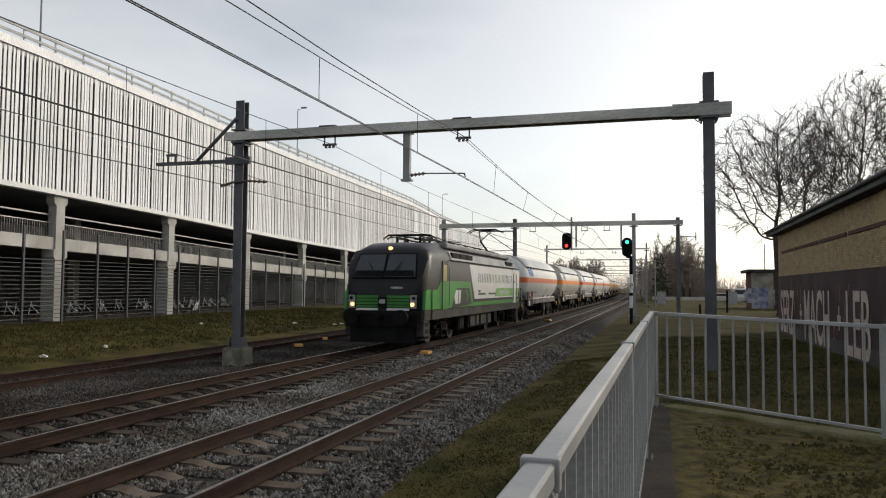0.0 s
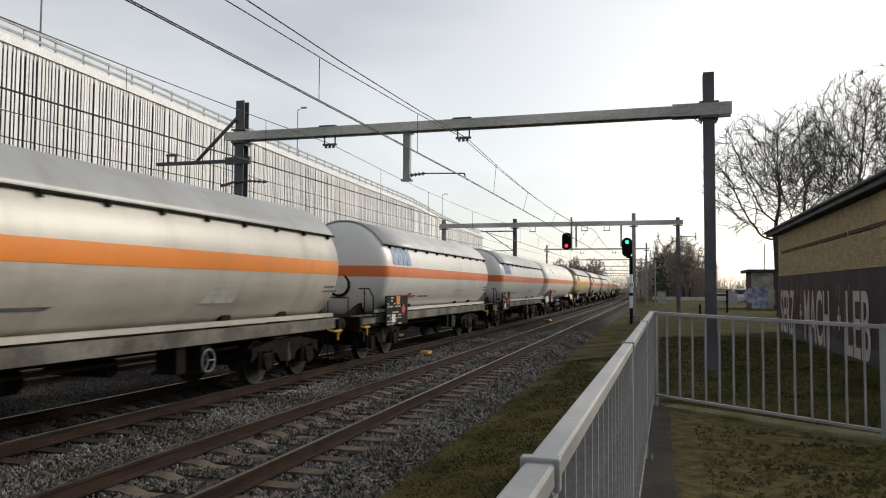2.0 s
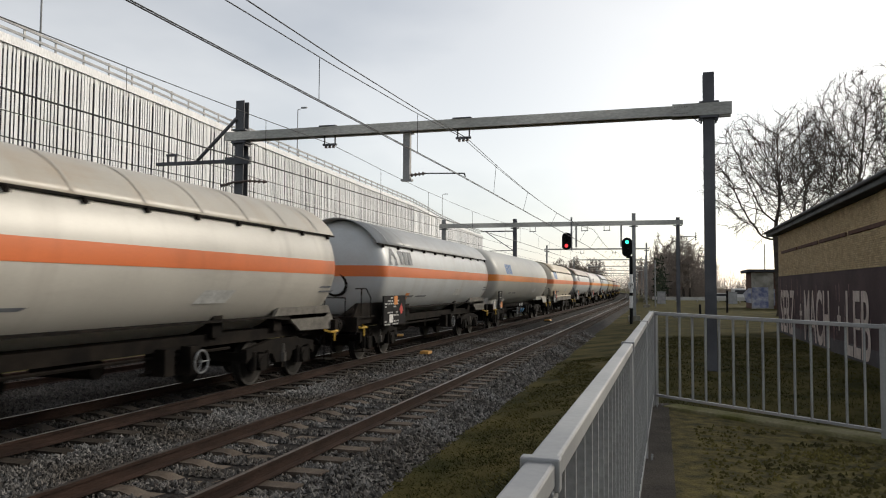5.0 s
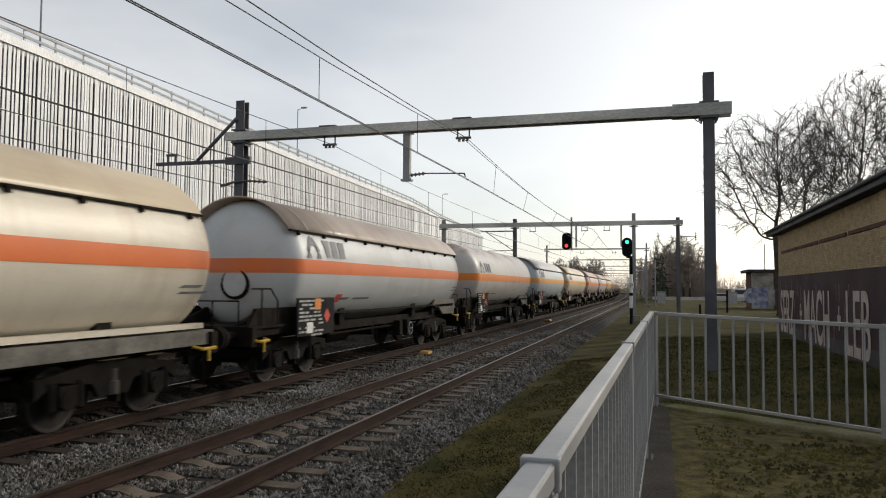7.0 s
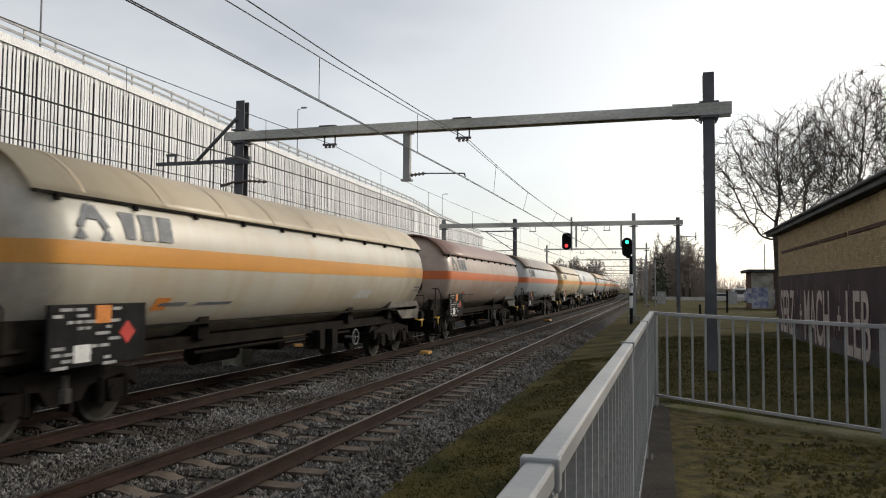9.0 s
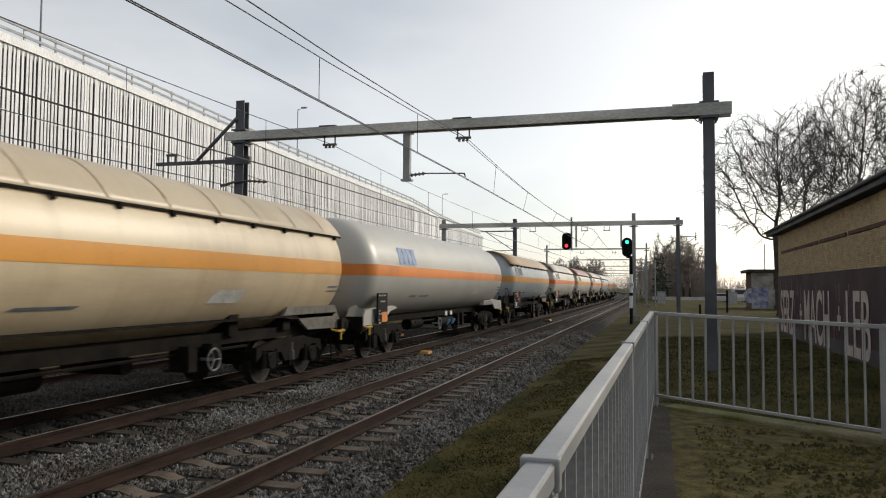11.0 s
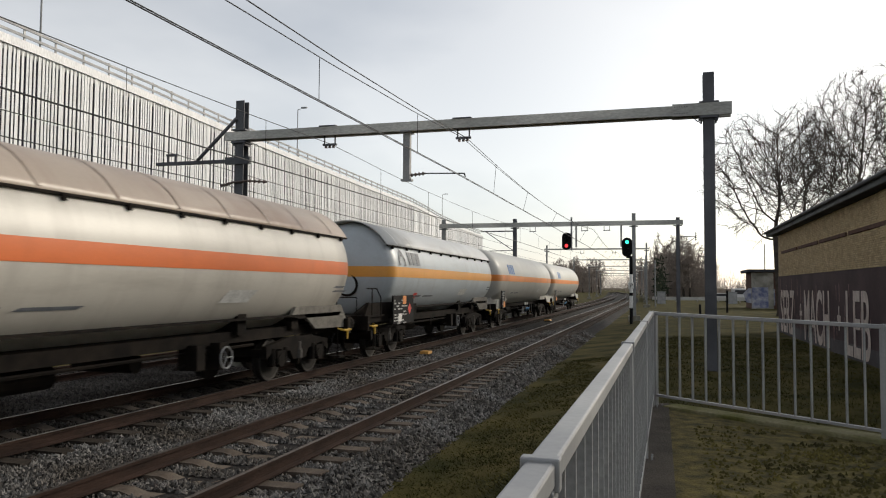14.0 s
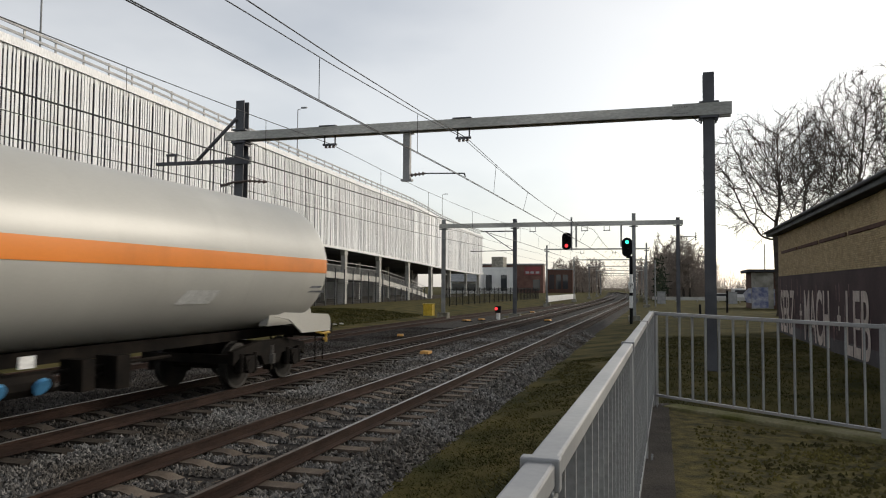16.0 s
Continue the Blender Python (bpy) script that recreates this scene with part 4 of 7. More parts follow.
# ---- signals ----
def signal_head(bm_parent, x, y, z, lit, at):
    bm = B()
    n = 14
    ring = []
    for s in (1, -1):
        for k in range(n + 1):
            a = math.pi * k / n
            ring.append((math.cos(a) * 0.33 * s, s * (0.30 + math.sin(a) * 0.33)))
    lo = [bm.verts.new((u, -0.05, v)) for u, v in ring]
    hi = [bm.verts.new((u, 0.09, v)) for u, v in ring]
    bm.faces.new(lo)
    bm.faces.new(hi[::-1])
    for i in range(len(lo)):
        j = (i + 1) % len(lo)
        bm.faces.new((lo[j], lo[i], hi[i], hi[j]))
    bmesh.ops.recalc_face_normals(bm, faces=bm.faces)
    bmesh.ops.translate(bm, verts=bm.verts, vec=(x, y, z))
    head = part("signal_head", bm, M_BLACK, bm_parent, "black rounded signal shield")
    for k, dz in enumerate((0.33, 0.0, -0.33)):
        bm = B()
        rod(bm, (x, y - 0.17, z + dz), (x, y - 0.05, z + dz), 0.135, n=14, caps=False)
        part("hood", bm, M_BLACK, head)
        mat = lit if k == at else M_BLACK
        part("lens", rod(B(), (x, y - 0.085, z + dz), (x, y - 0.055, z + dz), 0.115, n=14), mat, head, "glowing lens" if k == at else "")


def build_signals():
    s = thing("signal_post", "railway signal on a black and white striped post showing green", "railway signal")
    x, y = -1.98, 50.0
    signal_head(s, x, y, 4.72, M_GREEN, 0)
    for k, (z0, z1, m) in enumerate(((-0.3, 0.75, M_BLACK), (0.75, 1.55, M_WHITEP), (1.55, 1.75, M_BLACK), (1.75, 2.95, M_WHITEP), (2.95, 4.15, M_BLACK))):
        x2 = x + 0.24
        part("post_band", rod(B(), (x2, y + 0.1, z0), (x2, y + 0.1, z1), 0.11, n=12), m, s, "white band" if m is M_WHITEP else "")
    part("offset_arm", box(B(), x - 0.05, x + 0.32, y, y + 0.16, 4.0, 4.16), M_BLACK, s)
    part("letter_plate", box(B(), x2 - 0.17, x2 + 0.17, y - 0.06, y - 0.04, 2.0, 2.42), M_WHITEP, s)
    text = bpy.data.curves.new("letter", "FONT")
    text.body, text.size, text.extrude, text.align_x = "P", 0.42, 0.004, "CENTER"
    text.materials.append(M_BLACK)
    ob = new("letter", text)
    ob.matrix_basis = pose(x2, y - 0.07, 2.06, 90, 0, 0)
    ob.parent = s
    s2 = thing("hanging_signal", "black railway signal hung from the portal beam showing red", "railway signal")
    signal_head(s2, -6.42, 54.3, 5.42, M_RED, 2)
    part("hanger", box(B(), -6.15, -6.03, 54.5, 54.6, 4.75, 7.2), M_STEEL, s2)
    part("hanger_arm", box(B(), -6.5, -6.03, 54.4, 54.55, 5.9, 6.0), M_STEEL, s2)
    d = thing("dwarf_signal", "low trackside dwarf signal showing red", "railway signal")
    part("housing", box(B(), -12.2, -11.75, 56.6, 56.9, 0.05, 0.6, bevel=0.05), M_BLACK, d)
    part("lens", rod(B(), (-12.1, 56.56, 0.4), (-12.1, 56.6, 0.4), 0.11, n=12), M_RED, d, "glowing lens")
    part("foot", box(B(), -12.1, -11.85, 56.65, 56.85, -0.45, 0.06), M_WHITEP, d)


# ---- railing and yard by the camera ----
def panel_run(f, a, b, zt, zb, posts, bars, cap, fall=0.0):
    """A railing run from a to b (x, y): capped top rail, bottom bar, posts at the fractions given, bars evenly between; fall: drop over its length."""
    a, b = Vector(a), Vector(b)
    d = b - a
    L = d.length
    m = Matrix.Translation((a.x, a.y, 0)) @ Matrix.Rotation(math.atan2(d.y, d.x), 4, "Z")
    tilt = Matrix.Rotation(math.atan2(fall, L), 4, "Y")
    part("top_rail", box(B(), 0, L, -cap / 2, cap / 2, -0.036, 0, m @ Matrix.Translation((0, 0, zt)) @ tilt, bevel=0.005), M_GALV, f)
    part("bottom_rail", box(B(), 0, L, -0.02, 0.02, -0.012, 0.012, m @ Matrix.Translation((0, 0, zb)) @ tilt), M_GALV, f)
    for t in posts:
        mt = m @ Matrix.Translation((t * L, 0, -fall * t))
        part("post", box(B(), -0.025, 0.025, -0.022, 0.022, zb - 0.35, zt - 0.038, mt, bevel=0.003), M_GALV, f)
        part("joint_cover", box(B(), -0.012, 0.012, -cap / 2 - 0.007, cap / 2 + 0.007, zt - 0.042, zt + 0.006, mt, bevel=0.003), M_GALV, f)
        bm = box(B(), -0.07, 0.07, -0.07, 0.07, zb - 0.13, zb - 0.118, mt)
        for sx in (-0.05, 0.05):
            for sy in (-0.05, 0.05):
                p = mt @ Vector((sx, sy, zb - 0.12))
                rod(bm, p, p + Vector((0, 0, 0.025)), 0.009, n=6)
        part("foot_plate", bm, M_STEEL, f)
    bar = mesh_of("baluster", box(B(), -0.005, 0.005, -0.016, 0.016, zb + 0.008, zt - 0.034), M_GALVBAR)
    for k in range(1, bars):
        t = k / bars
        if min(abs(t * L - q * L) for q in posts) < 0.05:
            continue
        shared("baluster", bar, f, m @ pose(t * L, 0, -fall * t))


RAIL_X = -0.155


def build_railing():
    f = thing("trackside_railing", "galvanised steel railing with flat top rail and thin upright bars", "railing")
    panel_run(f, (-0.193, -1.15), (-0.077, 8.36), 1.82, 0.93, (0.0, 0.235, 0.487, 0.728, 0.992), 64, 0.044)
    g = thing("corner_railing", "galvanised steel railing panel that turns away from the track", "railing")
    panel_run(g, (-0.045, 8.385), (3.67, 5.785), 1.814, 0.923, (0.0, 0.5, 1.0), 30, 0.045, 0.082)


def build_yard():
    verts = [(RAIL_X + 0.245, -8, 0.80), (RAIL_X + 0.245, 8.2, 0.80), (4.4, 5.1, 0.76), (9, 4.2, 0.76), (9, -8, 0.79)]
    bm = B()
    lo = [bm.verts.new((x, y, 0.4)) for x, y, z in verts]
    hi = [bm.verts.new(v) for v in verts]
    bm.faces.new(hi[::-1])
    for i in range(5):
        j = (i + 1) % 5
        bm.faces.new((lo[i], lo[j], hi[j], hi[i]))
    bmesh.ops.subdivide_edges(bm, edges=bm.edges, cuts=1)
    bmesh.ops.recalc_face_normals(bm, faces=bm.faces)
    me = mesh_of("yard_moss", bm, M_MOSSYARD)
    tagged(new("pavement_moss", me), "moss-grown brown paving behind the railing", "pavement", kind="structure")
    bm = B()
    prism(bm, [(-8, 0.40), (8.55, 0.40), (8.55, 0.815), (-8, 0.815)], RAIL_X - 0.12, RAIL_X + 0.245)
    tagged(new("pavement_strip", mesh_of("pavement_strip", bm, M_ASPHALT)), "worn dark concrete strip under the railing", "pavement", kind="structure")
    a, b = Vector((RAIL_X + 0.25, 8.40)), Vector((4.4, 5.25))
    d = b - a
    m = Matrix.Translation((a.x, a.y, 0)) @ Matrix.Rotation(math.atan2(d.y, d.x), 4, "Z")
    bm = box(B(), 0, d.length, -0.13, 0.13, 0.35, 0.825, m, bevel=0.015)
    tagged(new("kerb_edge", mesh_of("kerb_edge", bm, M_MOSSCONC)), "concrete kerb covered with yellow-green moss under the railing", "kerb", kind="structure")
    # ribs of moss: low ridges across the paving
    rng = np.random.default_rng(11)
    verts, faces, k = [], [], 0
    for i in range(9000):
        x, y = rng.uniform(0.3, 4.2), rng.uniform(1.2, 7.4)
        if y > 8.05 - 0.72 * (x - 0.1) or abs(noise.noise((x * 1.3, y * 1.3, 2))) < 0.08:
            continue
        r, h, a = rng.uniform(0.008, 0.028), rng.uniform(0.006, 0.02), rng.uniform(0, 6.28)
        pts = [(x + r * math.cos(a + q), y + r * math.sin(a + q), 0.793) for q in (0, 1.6, 3.1, 4.7)]
        verts += pts + [(x + rng.normal(0, 0.006), y, 0.80 + h)]
        faces += [(k, k + 1, k + 4), (k + 1, k + 2, k + 4), (k + 2, k + 3, k + 4), (k + 3, k, k + 4)]
        k += 5
    me = bpy.data.meshes.new("moss_clumps")
    me.from_pydata(verts, [], faces)
    me.materials.append(M_MOSS)
    tagged(new("moss_clumps", me), "small clumps of green moss on the paving", "moss", kind="stuff")


def build_grass():
    rng = np.random.default_rng(8)
    verts, faces, k = [], [], 0

    def tuft(x, y, h):
        nonlocal k
        z = ground_z(x, y) - 0.01
        for b in range(3):
            a, w = rng.uniform(0, 6.28), rng.uniform(0.004, 0.010) * (1 + y / 25)
            dx, dy = rng.normal(0, 0.03, 2)
            verts.extend([(x + w * math.cos(a) + dx, y + w * math.sin(a) + dy, z), (x - w * math.cos(a) + dx, y - w * math.sin(a) + dy, z), (x + dx * 2.2, y + dy * 2.2, z + h * rng.uniform(0.6, 1.2))])
            faces.append((k, k + 1, k + 2))
            k += 3

    for i in range(34000):
        x, y = rng.uniform(-3.5, -0.3), 2.0 + 24 * rng.random() ** 1.6
        if x < -2.9 and rng.random() < 0.6 or noise.noise((x * 0.9, y * 0.6, 5)) < -0.32:
            continue
        tuft(x, y, 0.022 + 0.022 * rng.random())
    for i in range(9000):
        x, y = rng.uniform(0, 5.4), rng.uniform(9, 34)
        tuft(x, y, 0.04 + 0.03 * rng.random())
    for i in range(22000):
        x, y = rng.uniform(-30, -18.6), rng.uniform(14, 60)
        tuft(x, y, 0.06 + 0.08 * rng.random())
    me = bpy.data.meshes.new("grass_tufts")
    me.from_pydata(verts, [], faces)
    me.materials.append(M_BLADE)
    tagged(new("grass_tufts", me), "short winter grass tufts on the verges", "grass", kind="stuff")


# ---- brick building on the verge ----
WALL_X, WALL_END = 5.58, 39.4


def build_brick_building():
    h = thing("brick_building", "low yellow-brick trackside building with dark painted graffiti-covered base", "building")
    part("wall_core", box(B(), WALL_X + 0.06, 15.0, 12.0, WALL_END - 0.05, -0.3, 4.65), M_MORTAR, h)
    part("painted_base", box(B(), WALL_X, WALL_X + 0.12, 12.0, WALL_END, 0.42, 2.66), M_PLINTH, h, "dark plum painted base")
    part("end_base", box(B(), WALL_X + 0.12, 15.0, WALL_END - 0.06, WALL_END, 0.42, 2.66), M_PLINTH, h)
    part("foot_band", box(B(), WALL_X - 0.012, WALL_X + 0.12, 12.0, WALL_END + 0.01, -0.35, 0.42), M_GREYPAINT, h, "grey painted foot of the wall")
    # eave and roof
    bm = prism(B(), [(11.0, 4.72), (40.65, 4.72), (40.65, 4.88), (11.0, 4.88)], WALL_X - 0.31, 16.0)
    part("roof", bm, M_ROOFING, h, "dark flat roof")
    part("eave_board", box(B(), WALL_X - 0.35, WALL_X - 0.31, 11.0, 40.7, 4.66, 4.91), M_EAVE, h, "grey eave board")
    part("soffit", box(B(), WALL_X - 0.30, WALL_X + 0.05, 11.0, 40.6, 4.66, 4.715), M_ROOFING, h)
    part("gutter", rod(B(), (WALL_X - 0.42, 11.0, 4.86), (WALL_X - 0.42, 40.7, 4.86), 0.06, n=8), M_EAVE, h)
    # soldier-course line, recessed and broken by the piers
    for y0 in np.arange(12.6, WALL_END - 1.0, 4.3):
        part("ledge_course", box(B(), WALL_X - 0.035, WALL_X + 0.06, y0, y0 + 3.95, 3.72, 3.83), M_BROWNB, h)
    # bricks of the upper wall: nearest the open end as pieces, the rest joined
    brick = mesh_of("brick", box(B(), -0.05, 0.008, -0.102, 0.102, -0.024, 0.024), M_BRICKY)
    verts, faces, k, n = [], [], 0, 0
    rng = random.Random(6)
    row, z = 0, 2.70
    while z < 4.63:
        y = 18.0 + (0.11 if row % 2 else 0.0)
        while y < WALL_END - 0.08:
            jut = rng.uniform(-0.004, 0.006)
            if y < 21.9 and z > 3.4 and n < 300 and y > 19.0:
                shared("brick", brick, h, pose(WALL_X + 0.02 + jut, y, z))
                n += 1
            else:
                x0, x1 = WALL_X + 0.06, WALL_X + 0.012 + jut
                a, b, c, d = y - 0.102, y + 0.102, z - 0.024, z + 0.024
                verts += [(x1, a, c), (x1, b, c), (x1, b, d), (x1, a, d), (x0, a, c), (x0, b, c), (x0, b, d), (x0, a, d)]
                faces += [(k, k + 3, k + 2, k + 1), (k, k + 1, k + 5, k + 4), (k + 2, k + 3, k + 7, k + 6), (k + 1, k + 2, k + 6, k + 5), (k + 3, k, k + 4, k + 7)]
                k += 8
            y += 0.217
        row += 1
        z += 0.0615
    me = bpy.data.meshes.new("brickwork")
    me.from_pydata(verts, [], faces)
    me.materials.append(M_BRICKY)
    ob = new("brickwork", me)
    ob.parent = h
    tagged(ob, "yellow brick courses", kind="stuff")
    # sprayed lettering
    def letters(body, y0, z0, size, wide, mat, label):
        c = bpy.data.curves.new("sprayed_lettering", "FONT")
        c.body, c.size, c.extrude, c.offset = body, size, 0.003, 0.035
        c.materials.append(mat)
        o = new("sprayed_lettering", c)
        o.matrix_basis = Matrix.Translation((WALL_X - 0.02, y0, z0)) @ Matrix.Rotation(radians(-90), 4, "Z") @ Matrix.Rotation(radians(90), 4, "X") @ Matrix.Diagonal((wide, 1, 1, 1))
        o.parent = h
        tagged(o, label)
    letters("SERZ", 38.6, 0.12, 2.7, 0.62, M_GRAF, "pale sprayed capitals")
    letters("+", 33.6, 0.55, 1.5, 0.6, M_GRAF, "pale sprayed plus sign")
    letters("MACH", 32.7, 0.10, 2.75, 0.60, M_GRAF, "pale sprayed capitals")
    letters("+", 26.9, 0.6, 1.5, 0.6, M_GRAF, "pale sprayed plus sign")
    letters("LEB", 25.8, 0.08, 2.8, 0.66, M_GRAF, "pale sprayed capitals")
    verts, faces, k = [], [], 0
    for i in range(46):
        y, z = rng.uniform(20.5, 38.8), rng.uniform(0.15, 2.0)
        up, l = rng.uniform(0.2, 0.7), rng.uniform(0.04, 0.10)
        verts += [(WALL_X - 0.0165, y, z), (WALL_X - 0.0165, y - l, z), (WALL_X - 0.0165, y - l * 0.7, z + up), (WALL_X - 0.0165, y + l * 0.2, z + up)]
        faces.append((k, k + 1, k + 2, k + 3))
        k += 4
    me = bpy.data.meshes.new("sprayed_shading")
    me.from_pydata(verts, [], faces)
    me.materials.append(M_GRAFBACK)
    ob = new("sprayed_shading", me)
    ob.parent = h
    tagged(ob, "rose sprayed strokes between the capitals", kind="stuff")


def build_shed():
    h = thing("brown_shed", "low brown brick shed with flat roof and graffiti", "building")
    y0, x0 = 83.0, 9.3
    part("wall", box(B(), x0, x0 + 7.0, y0, y0 + 6.0, -0.2, 3.75), M_BROWNB, h)
    part("roof", box(B(), x0 - 0.5, x0 + 7.5, y0 - 0.5, y0 + 6.5, 3.75, 4.05, bevel=0.03), M_ROOFING, h)
    part("pier", box(B(), x0 - 0.1, x0 + 2.0, y0 - 0.12, y0 - 0.005, -0.2, 3.7), M_CONC, h)
    part("door", box(B(), x0 + 2.15, x0 + 2.95, y0 - 0.05, y0 - 0.004, -0.1, 2.3), M_BROWNB, h)
    part("sprayed_patch", prism(B(), [(0, 0.1), (0.5, 0.0), (2.2, 0.05), (3.6, 0.3), (3.9, 1.2), (3.4, 1.75), (1.2, 1.7), (0.1, 1.6)], -0.004, 0.004), M_GRAFBLUE, h, "blue and white sprayed lettering block").matrix_basis = Matrix.Translation((x0 + 3.0, y0 - 0.012, 0.35)) @ Matrix.Rotation(radians(-90), 4, "Z") @ Matrix.Diagonal((1, 1, 1, 1)) @ Matrix.Rotation(radians(180), 4, "Z")
    part("sprayed_patch", box(B(), x0 - 0.05, x0 + 1.5, y0 - 0.135, y0 - 0.125, 0.1, 2.2), M_GRAFBLUE, h)


# ---- trees ----
def crown_limbs(rng, base, centre, radii, points, step, tip):
    """Limbs that grow towards points spread through the crown's space; returns tapering segments."""
    p = rng.normal(0, 1, (points, 3))
    p /= np.linalg.norm(p, axis=1)[:, None]
    p = p * (rng.random(points) ** 0.42)[:, None] * radii
    p *= (1 + 0.22 * np.sin(2.1 * np.arctan2(p[:, 1], p[:, 0]) + rng.uniform(0, 6)))[:, None]
    p += centre
    nodes, parent = [np.array(base, float)], [-1]
    near_d = np.linalg.norm(p - nodes[0], axis=1)
    near_i = np.zeros(points, int)
    alive = np.ones(points, bool)
    for _ in range(70):
        reach = alive & (near_d < max(radii) * 1.6)
        if not reach.any():
            break
        pull = {}
        for i in np.nonzero(reach)[0]:
            v = p[i] - nodes[near_i[i]]
            pull.setdefault(int(near_i[i]), []).append(v / (np.linalg.norm(v) + 1e-9))
        fresh = []
        for j, vs in pull.items():
            d = np.mean(vs, axis=0) + rng.normal(0, 0.10, 3)
            if parent[j] >= 0:
                back = nodes[j] - nodes[parent[j]]
                d = d + 0.35 * back / (np.linalg.norm(back) + 1e-9)
            d /= np.linalg.norm(d) + 1e-9
            fresh.append((nodes[j] + d * step, j))
        for q, j in fresh:
            k = len(nodes)
            nodes.append(q)
            parent.append(j)
            dist = np.linalg.norm(p - q, axis=1)
            closer = dist < near_d
            near_d[closer] = dist[closer]
            near_i[closer] = k
        alive &= near_d > step * 1.35
    weight = np.zeros(len(nodes))
    for k in range(len(nodes) - 1, 0, -1):
        if weight[k] == 0:
            weight[k] = 1.0
        weight[parent[k]] += weight[k]
    r = tip * weight ** 0.42
    segs = [(nodes[parent[k]], nodes[k], min(r[parent[k]], r[k] * 1.25), r[k]) for k in range(1, len(nodes))]
    for k in range(1, len(nodes)):
        if weight[k] > 5:
            continue
        d = nodes[k] - nodes[parent[k]]
        d /= np.linalg.norm(d) + 1e-9
        for b in range(4):
            w = d + rng.normal(0, 0.42, 3)
            w /= np.linalg.norm(w)
            a0 = nodes[k] - d * step * rng.uniform(0, 0.9)
            a1 = a0 + w * rng.uniform(0.3, 0.75)
            w2 = w + rng.normal(0, 0.35, 3)
            segs.append((a0, a1, tip * 0.75, tip * 0.55))
            segs.append((a1, a1 + w2 / np.linalg.norm(w2) * rng.uniform(0.25, 0.6), tip * 0.55, tip * 0.35))
    return segs


def tube_mesh(name, segs, material, sides=3, thin=0.0):
    verts, faces, k = [], [], 0
    for a, b, r0, r1 in segs:
        d = b - a
        d = d / (np.linalg.norm(d) + 1e-9)
        u = np.cross(d, (0.3, 0.9, 0.2))
        u /= np.linalg.norm(u)
        v = np.cross(d, u)
        for p, r in ((a, max(r0, thin)), (b, max(r1, thin))):
            for s in range(sides):
                t = 2 * math.pi * s / sides
                verts.append(tuple(p + r * (math.cos(t) * u + math.sin(t) * v)))
        for s in range(sides):
            j = (s + 1) % sides
            faces.append((k + s, k + j, k + sides + j, k + sides + s))
        k += 2 * sides
    me = bpy.data.meshes.new(name)
    me.from_pydata(verts, [], faces)
    me.materials.append(material)
    return me


def bare_tree(x, y, z, height, seed, label, spread, points, tip, fork=0.22, group="bare trees", mat=None):
    rng = np.random.default_rng(seed)
    t = thing("bare_tree", label, "tree", pose(x, y, z), group)
    trunk = height * fork
    r = height * 0.019
    lean = rng.normal(0, 0.04, 2)
    top = np.array((lean[0] * trunk, lean[1] * trunk, trunk))
    bm = B()
    rod(bm, (0, 0, -0.3), tuple(top), r * 1.1, r * 0.85, n=9)
    rod(bm, (0, 0, -0.3), (0, 0, 0.5), r * 1.7, r * 1.1, n=9)
    part("trunk", bm, M_BARK, t)
    up = (height - trunk) / 2
    segs = crown_limbs(rng, top - (0, 0, 0.1), top + np.array((0, 0, up * 1.08)), np.array((spread, spread, up)), points, height * 0.026, tip)
    ob = new("crown", tube_mesh("crown", segs, mat or M_BARK, 3, tip * 0.4))
    ob.parent = t
    return t


